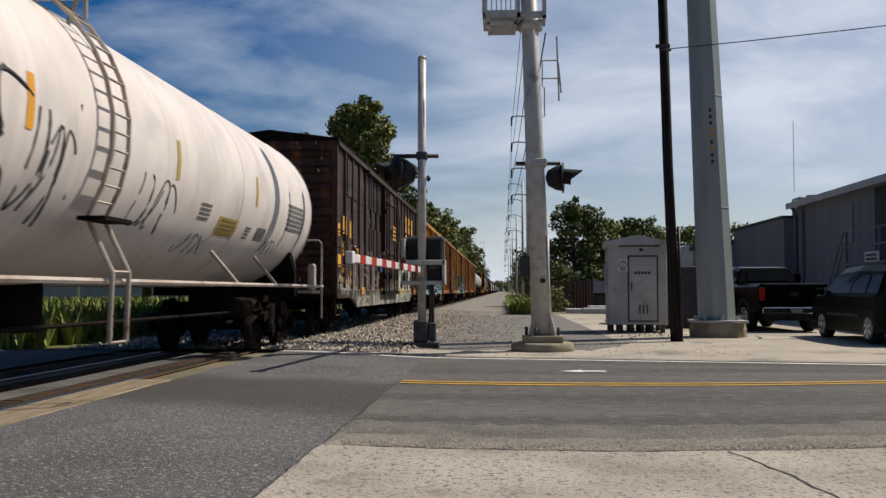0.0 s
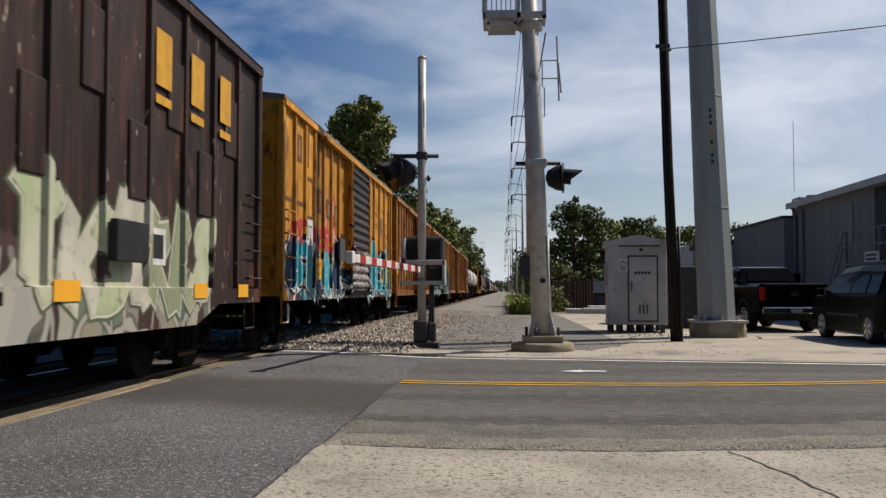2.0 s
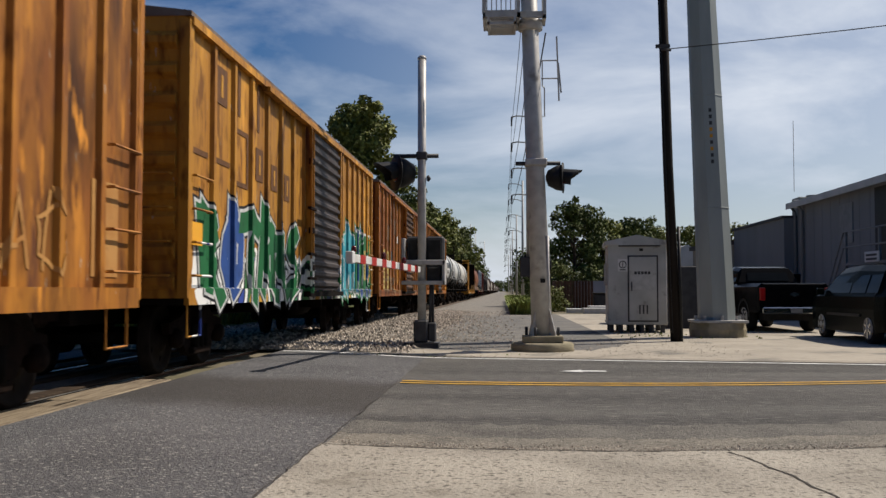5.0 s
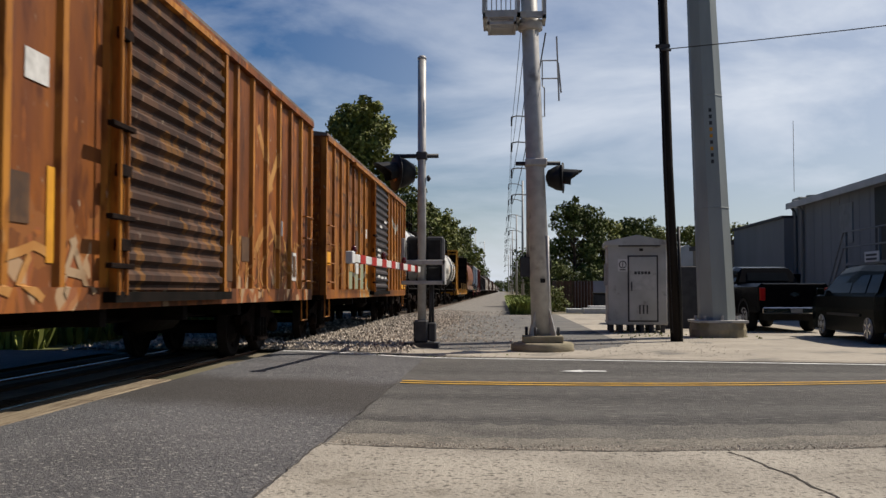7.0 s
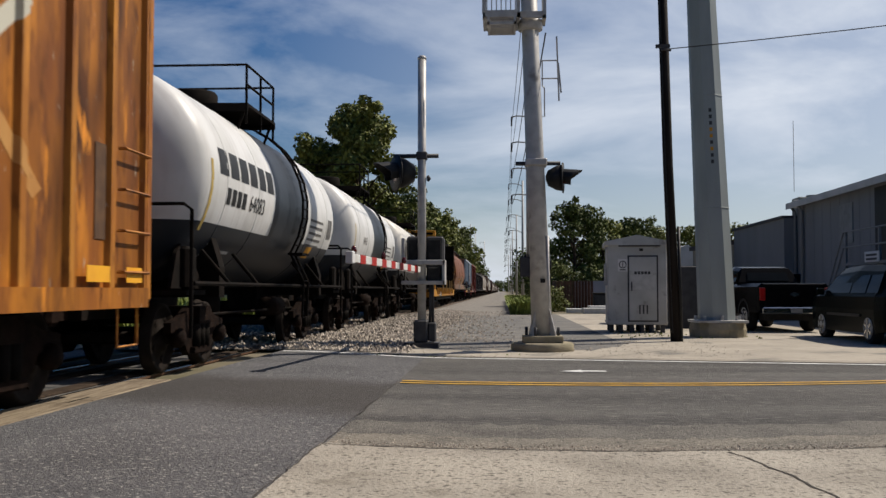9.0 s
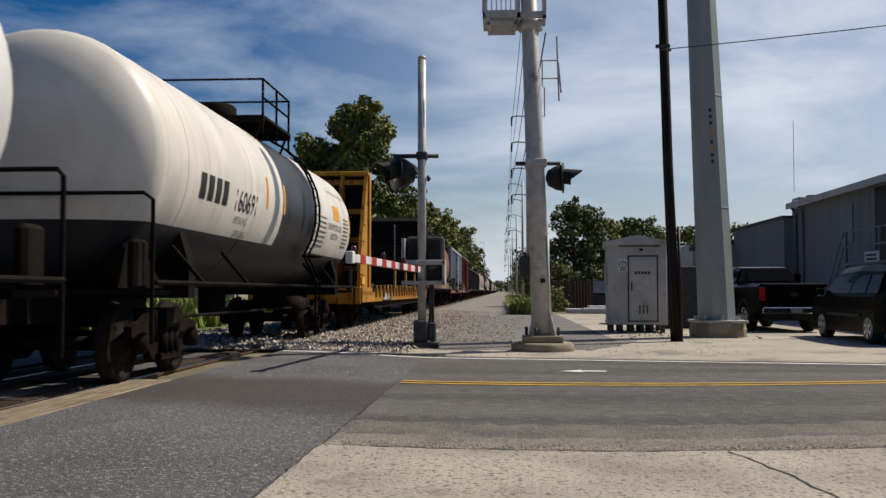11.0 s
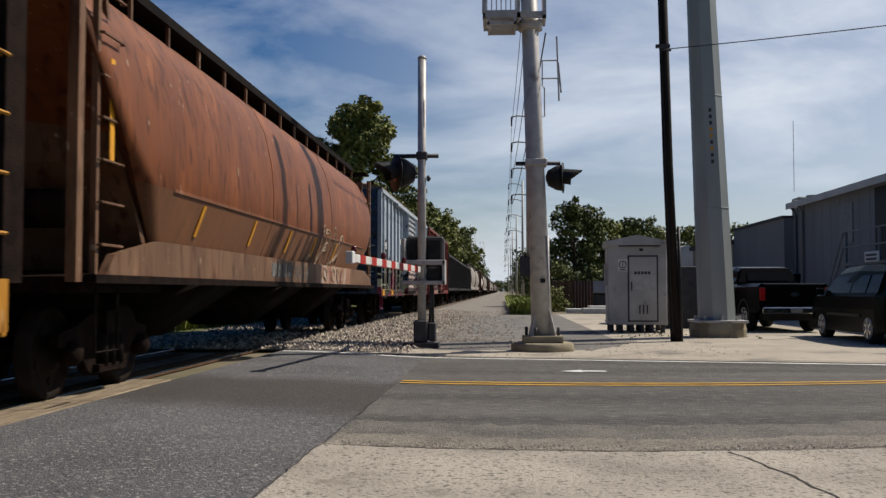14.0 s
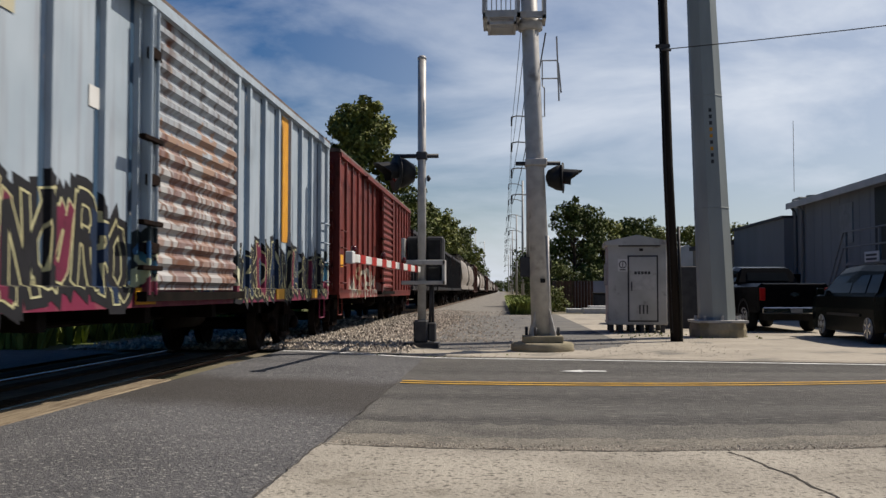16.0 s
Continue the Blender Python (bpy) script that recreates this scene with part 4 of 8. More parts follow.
def minivan():
    c = thing("minivan", "dark green minivan parked in shade beside the building", "minivan", m=pose(8.76, 25.15, 0.0, 0, 0, 180))
    w = 0.92
    def sec(y, z0, z1, hw, top, cut=0.14):
        return [(-hw, y, z0), (hw, y, z0), (hw + 0.03, y, 0.75), (hw, y, 1.02), (top, y, z1 - cut), (top - cut, y, z1), (-top + cut, y, z1), (-top, y, z1 - cut), (-hw, y, 1.02), (-hw - 0.03, y, 0.75)]
    bm = bmesh.new()
    loft(bm, [sec(-0.05, 0.35, 0.84, w - 0.18, w - 0.2, 0.05), sec(0.12, 0.25, 0.96, w - 0.04, w - 0.08, 0.05), sec(0.5, 0.22, 1.06, w, w - 0.05, 0.04), sec(0.75, 0.22, 1.12, w, w - 0.06, 0.04), sec(1.6, 0.22, 1.68, w, w - 0.22), sec(2.9, 0.22, 1.74, w, w - 0.20), sec(4.3, 0.24, 1.70, w, w - 0.22), sec(4.72, 0.3, 1.50, w - 0.05, w - 0.26), sec(4.85, 0.42, 1.06, w - 0.1, w - 0.14, 0.05)], False)
    part("body", bm, "car_green", c)
    for s in (-1, 1):
        for y0, y1 in ((1.35, 2.75), (2.82, 3.7), (3.77, 4.4)):
            bm = bmesh.new()
            lo = 1.10
            prism(bm, [(y0 - (0.22 if y0 < 2 else 0), lo), (y1, lo), (y1 - 0.04, 1.52), (y0 + 0.22 if y0 < 2 else y0, 1.52)], 'x', -0.004, 0.006)
            part("side_window", bm, "glass_dark", c, m=Matrix.Translation((s * (w - 0.025), 0, 1.10)) @ pose(0, 0, 0, 0, -s * 21, 0) @ Matrix.Translation((0, 0, -1.10)))
        for y in (0.95, 3.95):
            road_wheel(c, s * (w - 0.10), y, 0.34, 0.22, s)
        part("mirror", B((s * (w + 0.08) - 0.09, s * (w + 0.08) + 0.09, 1.0, 1.13, 1.05, 1.22), bev=0.03), "car_green", c)
        part("headlamp", B((s * 0.62 - 0.2, s * 0.62 + 0.2, -0.02, 0.12, 0.62, 0.80), bev=0.04), "plastic_grey", c)
        part("side_moulding", B((s * (w + 0.04) - 0.012, s * (w + 0.04) + 0.012, 1.4, 3.5, 0.58, 0.64)), "black", c)
    bm = bmesh.new()
    prism(bm, [(-0.74, 0.0), (0.74, 0.0), (0.58, 0.92), (-0.58, 0.92)], 'y', -0.004, 0.006)
    part("windscreen", bm, "glass_dark", c, m=pose(0, 0.80, 1.155, -56, 0, 0))
    part("bumper", B((-0.8, 0.8, -0.12, 0.06, 0.30, 0.52), bev=0.05), "car_green", c)


minivan()

# hatchback corner seen between the shelter pole and the steel pole
c = thing("parked_car", "dark blue-grey car parked behind the poles", "car", m=pose(6.0, 34.0, 0, 0, 0, 80))
bm = bmesh.new()
def psec(y, z0, z1, hw):
    return [(-hw, y, z0), (hw, y, z0), (hw, y, z1 - 0.1), (hw - 0.12, y, z1), (-hw + 0.12, y, z1), (-hw, y, z1 - 0.1)]
loft(bm, [psec(-2.0, 0.35, 0.80, 0.75), psec(-1.8, 0.25, 0.92, 0.84), psec(-0.7, 0.22, 1.0, 0.86), psec(0.2, 0.22, 1.42, 0.84), psec(1.5, 0.22, 1.42, 0.84), psec(2.0, 0.3, 0.95, 0.8)])
part("body", bm, "car_black", c)
for s in (-1, 1):
    for y in (-1.3, 1.3):
        road_wheel(c, s * 0.76, y, 0.31, 0.2, s)
part("windscreen", B((-0.68, 0.68, -0.02, 0.02, 0.0, 0.9)), "glass_dark", c, m=pose(0, -0.78, 0.98, -66, 0, 0))


def warehouse():
    X, Y0, Y1, H = 13.4, 12.0, 44.6, 5.0
    b = thing("warehouse", "grey metal-sided warehouse with light roof edge", "building")
    part("wall", B((X, X + 14, Y0, Y1, 0, H)), "metal_wall", b)
    bm = bmesh.new()
    prism(bm, [(X - 0.35, H - 0.02), (X - 0.35, H + 0.16), (X + 7, H + 1.2), (X + 14.4, H + 0.1), (X + 14.4, H - 0.02)], 'y', Y0 - 0.4, Y1 + 0.4)
    part("roof", bm, "roof_grey", b, "pale metal roof")
    part("fascia", B((X - 0.40, X - 0.35, Y0 - 0.4, Y1 + 0.4, H - 0.12, H + 0.14)), "roof_grey", b)
    for y in steps(Y0 + 0.6, Y1 - 0.2, 1.05):
        part("siding_rib", B((X - 0.010, X, y - 0.03, y + 0.03, 0.1, H - 0.1)), "metal_wall", b)
    # flat black panel stands for the shade inside the open bay
    part("opening", B((X - 0.03, X + 0.02, 26.5, 35.4, 1.2, 4.86)), "black", b, "black panel painted as the shaded inside of the loading bay")
    part("shutter", B((X - 0.04, X, 37.6, 39.0, 3.0, 4.55)), "plastic_grey", b)
    for y in (44.6, 43.6):
        part("downpipe", T(0.07, [(X - 0.10, y, 0.1), (X - 0.10, y, H - 0.3), (X - 0.3, y, H)], seg=8), "metal_wall", b)
    # lower wing behind
    part("wing_wall", B((X - 0.6, X + 10, Y1, Y1 + 9.5, 0, 4.45)), "metal_wall", b)
    part("wing_roof", B((X - 0.7, X + 10.1, Y1 + 0.01, Y1 + 9.6, 4.45, 4.58)), "dark_grey", b)
    part("rear_wing_wall", B((X - 1.2, X + 8, Y1 + 9.5, Y1 + 18, 0, 3.7)), "beige", b)
    part("rear_wing_roof", B((X - 1.4, X + 8.2, Y1 + 9.6, Y1 + 18.2, 3.7, 3.95)), "dark_grey", b)
    part("window", B((X - 1.24, X - 1.19, Y1 + 11, Y1 + 13.5, 1.2, 3.0)), "glass_room", b)
    v = thing("roof_ventilator", "grey rooftop cooling unit on the warehouse", "ventilator", m=pose(X + 1.2, 46.0, 4.57))
    part("unit", lathe(bmesh.new(), [(0.40, 0.0), (0.40, 0.85), (0.36, 1.05), (0.3, 1.07), (0.0, 1.08)], 18), "hvac", v)
    part("box", B((-0.85, -0.42, -0.5, 0.6, 0, 0.95), bev=0.04), "hvac", v)
    part("rail", T(0.03, [(-1.2, -0.9, 0), (-1.2, -0.9, 0.75), (0.8, -0.9, 0.75), (0.8, -0.9, 0)], [(-1.2, -0.9, 0.4), (0.8, -0.9, 0.4)], seg=6), "galv", v)
    part("whip_antenna", T(0.015, [(-0.9, 0, 1.25), (-0.9, 0, 4.6)], seg=5), "galv", v)
    # steel stair and landing in front of the loading bay
    s = thing("steel_stair", "grey steel stair and landing at the loading bay", "stairs", m=pose(X, 34.7, 0))
    part("landing", B((-1.5, -0.05, -8.0, -0.2, 2.02, 2.12)), "metal_wall", s)
    for y in (-6.2, -3.4, -0.4):
        part("post", B((-1.48, -1.40, y - 0.04, y + 0.04, 0, 3.2)), "plastic_grey", s)
    part("handrail", T(0.03, [(-1.45, 1.8, 0.9), (-1.45, -0.2, 3.2), (-1.45, -7.8, 3.2)], [(-1.45, 1.8, 0.4), (-1.45, -0.2, 2.66), (-1.45, -7.8, 2.66)], [(-1.45, 1.8, 0), (-1.45, 1.8, 0.9)], seg=6), "plastic_grey", s)
    for k in range(9):
        part("tread", B((-1.45, -0.4, -0.2 + k * 0.22, 0.02 + k * 0.22, 1.83 - k * 0.205, 1.87 - k * 0.205)), "plastic_grey", s)
    sg = tagged(part("wall_sign", B((X - 1.56, X - 1.52, 31.1, 32.3, 2.08, 2.42), bev=0.01), "sign_white"), "white oval sign with unreadable dark bars", "sign")
    for z in (2.14, 2.27):
        part("bar", B((X - 1.568, X - 1.562, 31.25, 32.15, z, z + 0.07)), "dark_grey", sg)


warehouse()

# wooden fence, retaining wall, concrete slabs
f = thing("fence", "weathered brown board fence beside the lane", "fence")
for i in range(26):
    part("board", B((3.2, 3.225, 58 + i * 0.20, 58.18 + i * 0.20, 0, 1.75 + rnd.uniform(-0.03, 0.03))), "wood_fence", f, m=pose(0, 0, 0))
for i in range(12):
    part("board", B((3.25 + i * 0.18, 3.41 + i * 0.18, 57.96, 57.985, 0, 1.75 + rnd.uniform(-0.03, 0.03))), "wood_fence", f)
w = tagged(part("retaining_wall", B((4.3, 13.0, 59.0, 59.4, 0, 1.75)), "roof_grey"), "pale grey concrete wall behind the lot", "wall")
for i, (x, y, l, wd) in enumerate(((3.3, 50, 2.3, 1.2), (4.0, 48.4, 1.9, 1.0), (4.6, 51.5, 2.0, 1.6))):
    tagged(part("concrete_slab", B((x, x + l, y, y + wd, 0.0, 0.22 + 0.06 * i), bev=0.02), "white"), "pale concrete slab lying on the lot", "slab", "slabs on the lot")
tagged(part("concrete_block", B((5.1, 5.5, 46.2, 46.6, 0, 0.35), bev=0.03), "plastic_grey"), "small grey concrete block on the lot", "block")
b = thing("bin", "dark plastic bin beside the lot wall", "bin", m=pose(5.6, 56, 0))
part("body", B((-0.4, 0.4, -0.35, 0.35, 0.0, 0.95), bev=0.05), "dark_grey", b)
part("lid", B((-0.44, 0.44, -0.4, 0.38, 0.95, 1.05), bev=0.03), "black", b)
b = thing("low_house", "small beige house with pale gable roof", "house", m=pose(12.6, 70, 0))
part("wall", B((-3.2, 3.2, -3, 3, 0, 2.9)), "beige", b)
bm = bmesh.new()
prism(bm, [(-3.7, 2.8), (3.7, 2.8), (0, 4.3)], 'y', -3.3, 3.3)
part("roof", bm, "roof_grey", b)
part("window", B((-1.6, -0.4, -3.03, -2.98, 1.1, 2.2)), "glass_room", b)
tagged(part("utility_cabinet", B((5.0, 5.9, 29.6, 30.4, 0, 1.9), bev=0.03), "dark_grey"), "dark grey utility cabinet behind the poles", "cabinet")
# ---- trees ----
def leaf_cloud(clumps, n, size, seed, droop=0.3):
    """Leaves as bent quads scattered in clumps of (centre, radius)."""
    r = np.random.RandomState(seed)
    wgt = np.array([c[1] ** 2 for c in clumps])
    idx = r.choice(len(clumps), n, p=wgt / wgt.sum())
    ctr = np.array([c[0] for c in clumps])[idx]
    rad = np.array([c[1] for c in clumps])[idx]
    d = r.normal(size=(n, 3))
    d /= np.linalg.norm(d, axis=1)[:, None]
    pos = ctr + d * (rad * r.uniform(0.35, 1.05, n) ** 0.6)[:, None] * np.array([1, 1, 0.8])
    nrm = d * 0.7 + r.normal(size=(n, 3)) * 0.6 + np.array([0, 0, droop])
    nrm /= np.linalg.norm(nrm, axis=1)[:, None]
    a = np.cross(nrm, r.normal(size=(n, 3)))
    a /= np.linalg.norm(a, axis=1)[:, None]
    b = np.cross(nrm, a)
    s = (size * r.uniform(0.6, 1.3, n))[:, None]
    v = np.stack([pos - a * s, pos + b * s * 0.6 - nrm * s * 0.15, pos + a * s, pos - b * s * 0.6 - nrm * s * 0.15], 1).reshape(-1, 3)
    me = bpy.data.meshes.new("crown")
    me.from_pydata(v.tolist(), [], [(4 * i, 4 * i + 1, 4 * i + 2, 4 * i + 3) for i in range(n)])
    return me


def tree(x, y, h, w, seed, material="leaf", n=5000, low=0.25, label="leafy green deciduous tree", name="tree", size=None):
    """Trunk, limbs and a crown of leaf clumps; w: crown width, low: where the crown begins."""
    r = random.Random(seed)
    t = thing(name, label, "tree", m=pose(x, y, -0.05))
    bm = bmesh.new()
    tube(bm, [(0, 0, 0), (0.05 * w * 0.2, 0, h * 0.4), (0, 0.03 * w, h * 0.85)], 0.024 * h, 10, 0.005 * h)
    clumps = []
    k = 16 + int(w)
    for i in range(k):
        u = (i + 0.5) / k
        z = h * (low + (0.94 - low) * u)
        prof = math.sin(math.pi * min(1, 0.16 + 0.74 * u)) ** 0.6
        a = i * 2.4 + r.uniform(-0.5, 0.5)
        d = w * 0.5 * prof * r.uniform(0.45, 0.82)
        cx, cy = d * math.cos(a), d * math.sin(a)
        rr = w * r.uniform(0.13, 0.22)
        clumps.append(((cx, cy, z), rr))
        tube(bm, [(0, 0, z * 0.7), (cx * 0.5, cy * 0.5, z * 0.88), (cx, cy, z)], 0.007 * h, 5, 0.002 * h)
        for q in range(3):
            b = r.uniform(0, 6.28)
            clumps.append(((cx + rr * 1.0 * math.cos(b), cy + rr * 1.0 * math.sin(b), z + rr * r.uniform(-0.6, 0.8)), rr * r.uniform(0.35, 0.6)))
    clumps.append(((0, 0, h * 0.90), w * 0.16))
    part("trunk", bm, "bark", t)
    link("crown", leaf_cloud(clumps, n, size or 0.03 * w + 0.02, seed), material, t)
    return t


tree(-11.4, 75, 16.0, 8.4, 11, n=26000, low=0.20, size=0.21)
tree(-14.9, 76, 13.2, 8.4, 12, n=20000, low=0.10, size=0.20)
tree(-10.2, 92, 13.6, 6.0, 13, "leaf_dark", n=9000, low=0.15, size=0.17)
tree(-11.5, 110, 12.5, 8.0, 14, "leaf_dark", n=7000, low=0.1)
tree(-11.8, 150, 14.6, 9.0, 15, n=8000, low=0.08)
tree(-11.2, 178, 15.5, 9.0, 16, n=7000, low=0.08)
tree(-12.0, 205, 16.0, 10.0, 17, "leaf_dark", n=6000, low=0.05)
tree(-11.0, 245, 16.5, 11.0, 18, n=6000, low=0.05)
for i, (x, y, h) in enumerate(((-12, 290, 15), (-13, 340, 15), (-12, 400, 14), (-14, 470, 15), (-13, 560, 15))):
    tree(x, y, h, 12, 30 + i, "leaf_dark", n=3000, low=0.03)
# behind the lot
tree(5.3, 72, 7.9, 5.0, 41, "leaf_dark", n=9000, low=0.06, size=0.14)
tree(7.6, 74, 6.9, 4.6, 42, n=8000, low=0.08, size=0.14)
tree(10.0, 75, 7.0, 4.8, 43, "leaf_dark", n=8000, low=0.08, size=0.14)
tree(12.6, 84, 6.9, 4.6, 44, n=7000, low=0.1, size=0.15)
tree(16.5, 86, 6.8, 5.0, 45, n=5000, low=0.1)
tree(3.9, 64, 3.0, 2.6, 46, "leaf_dark", n=3000, low=0.02, label="dense dark green shrub beside the fence", name="shrub", size=0.1)
tree(2.9, 55.5, 1.3, 2.0, 47, "leaf", n=1500, low=0.02, label="scrubby bush in front of the wall", name="shrub", size=0.07)
tree(21, 92, 7.5, 6.0, 48, n=4000, low=0.1)
for i, (x, y, h) in enumerate(((6.5, 150, 9), (7, 210, 10), (6, 280, 12), (7, 360, 13), (8, 460, 13))):
    tree(x, y, h, 8, 60 + i, "leaf_dark", n=2500, low=0.03)
# behind the buildings beyond the track
for i, (x, y, h, w) in enumerate(((-35, 110, 8.5, 8), (-29, 115, 9.0, 8), (-24.5, 112, 8.6, 8), (-20, 120, 9.0, 9), (-52, 125, 10, 7), (-40, 120, 8, 8), (-16, 105, 9, 7))):
    tree(x, y, h, w, 80 + i, n=3500, low=0.05)


def far_woods(name, x0, x1, y, h, seed, n):
    r = random.Random(seed)
    clumps = []
    for i in range(90):
        x = x0 + (x1 - x0) * r.random()
        clumps.append(((x, y + r.uniform(-15, 15), h * r.uniform(0.2, 0.8)), h * r.uniform(0.25, 0.45)))
    tagged(link(name, leaf_cloud(clumps, n, 0.9, seed), "leaf_dark"), "distant dark green woods on the horizon", "woods", kind="stuff")


far_woods("far_woods", -420, -14, 640, 14, 5, 9000)
far_woods("far_woods", 6, 420, 640, 14, 6, 9000)
far_woods("far_woods", -26, 30, 1150, 13, 7, 4000)
far_woods("far_woods", -140, -46, 190, 9, 8, 9000)

# ---- buildings beyond the track ----
b = thing("office_building", "low office building with brown mansard roof and window band", "building", m=pose(-30, 60, 0))
part("wall", B((-12, 8.6, 0, 12, 0, 4.3)), "cream", b)
bm = bmesh.new()
prism(bm, [(-0.7, 4.0), (-0.35, 5.35), (12.2, 5.35), (12.6, 4.0)], 'x', -12.4, 9.0)
part("mansard_roof", bm, "brown_roof", b, "brown ribbed mansard roof")
for i in range(8):
    x = -11.6 + i * 2.5
    win = part("window", B((x, x + 2.1, -0.06, 0.02, 2.5, 3.95)), "glass_room", b)
    part("frame", B((x - 0.1, x, -0.1, 0.02, 2.45, 4.0), (x + 2.1, x + 2.2, -0.1, 0.02, 2.45, 4.0), (x - 0.1, x + 2.2, -0.1, 0.02, 2.38, 2.5)), "sign_white", win)
part("sill_band", B((-12.05, 8.65, -0.05, 0, 0.1, 2.38)), "cream", b)
ac = thing("rooftop_unit", "dark rooftop air conditioner on the brown roof", "air conditioner", m=pose(-24.6, 68, 5.35))
part("unit", B((-0.7, 0.6, -0.6, 0.6, 0, 0.9), bev=0.03), "dark_grey", ac)
part("hood", B((0.6, 1.3, -0.5, 0.5, 0, 0.6), bev=0.03), "plastic_grey", ac)
for x, y, w, d, h, mt, lb in ((-28.6, 86, 4.2, 8, 6.6, "cream", "cream stucco commercial building beyond the track"), (-22.6, 72, 6.8, 9, 4.1, "plastic_grey", "grey metal building beyond the track"), (-18.6, 63, 2.2, 5, 3.6, "cream", "pale block building with white downpipe")):
    hb = thing("commercial_building", lb, "building", m=pose(x, y, 0))
    part("wall", B((-w / 2, w / 2, 0, d, 0, h)), mt, hb)
    part("parapet", B((-w / 2 - 0.1, w / 2 + 0.1, -0.1, d + 0.1, h, h + 0.16)), "roof_grey", hb)
    part("window", B((-w / 4, w / 6, -0.05, 0.02, h * 0.45, h * 0.75)), "glass_room", hb)
    part("downpipe", T(0.08, [(-w / 2 + 0.3, -0.1, 0), (-w / 2 + 0.3, -0.1, h)], seg=6), "sign_white", hb)
b = thing("shed", "small shed with brown shingle gable roof", "shed", m=pose(-17.5, 54, 0))
part("wall", B((-2.2, 2.2, 0, 4, 0, 2.0)), "beige", b)
bm = bmesh.new()
prism(bm, [(-2.6, 1.95), (2.6, 1.95), (0, 3.0)], 'y', -0.4, 4.4)
part("roof", bm, "brown_roof", b)

p = thing("utility_pole", "brown wooden utility pole with crossarm and insulators", "utility pole", m=pose(-15.1, 40, 0))
part("pole", T(0.21, [(0, 0, -0.1), (0.03, 0, 8.6)], seg=12, r1=0.15), "wood_pole", p)
part("crossarm", B((-0.95, 0.95, -0.22, -0.08, -0.1, 0.07), bev=0.01), "wood_pole", p, m=pose(0, 0, 8.2, 0, -3, 12))
for k in range(6):
    part("insulator", lathe(bmesh.new(), [(0.03, 0.06), (0.09, 0.12), (0.08, 0.2), (0.04, 0.3), (0.0, 0.31)], 8, at=(-0.87 + k * 0.35, -0.15, 0)), "dark_grey", p, m=pose(0, 0, 8.2, 0, -3, 12))
part("meter", B((-0.35, -0.15, -0.1, 0.1, 3.8, 4.3)), "dark_grey", p)
for z, zz in ((6.5, 6.6), (5.9, 5.7), (5.2, 5.4), (4.8, 6.0)):
    cable((-15.1, 40, z), (-40, 36, zz), 0.3, 0.025)
for z, zx, zy, zz in ((6.2, -12.0, 56, 3.4), (5.6, -13.5, 50, 3.1), (7.9, -9.0, 90, 9.5)):
    cable((-15.05, 40, z), (zx, zy, zz), 0.3, 0.02)

f = thing("flagpole", "white flagpole with limp striped flag", "flagpole", m=pose(-22.6, 50, 0))
part("pole", T(0.06, [(0, 0, 0), (0, 0, 8.6)], seg=10, r1=0.04), "sign_white", f)
part("finial", lathe(bmesh.new(), [(0.0, 8.56), (0.1, 8.66), (0.1, 8.72), (0.0, 8.82)], 10), "sign_white", f)
bm = bmesh.new()
loft(bm, [[(-0.05 + dx, dy, z), (0.16 + dx, dy - 0.08, z - 0.05), (0.22 + dx, dy + 0.05, z), (0.02 + dx, dy + 0.10, z)] for z, dx, dy in ((8.0, -0.05, 0), (7.4, -0.1, 0.05), (6.9, -0.22, 0.0))])
part("flag_field", bm, "flag_blue", f, "dark blue flag field")
bm = bmesh.new()
loft(bm, [[(-0.1 + dx, dy, z), (0.16 + dx, dy - 0.06, z - 0.05), (0.22 + dx, dy + 0.05, z), (0.0 + dx, dy + 0.10, z)] for z, dx, dy in ((6.9, -0.2, 0.02), (6.3, -0.26, 0.06), (5.75, -0.4, 0.0))])
part("flag_stripes", bm, "flag_red", f, "faded red flag stripes")
for k in range(2):
    x = -0.18 + 0.13 * k
    part("white_stripe", T(0.03, [(x, -0.07, 6.85), (x - 0.05, -0.03, 6.3), (x - 0.18, -0.07, 5.8)], seg=6), "sign_white", f)
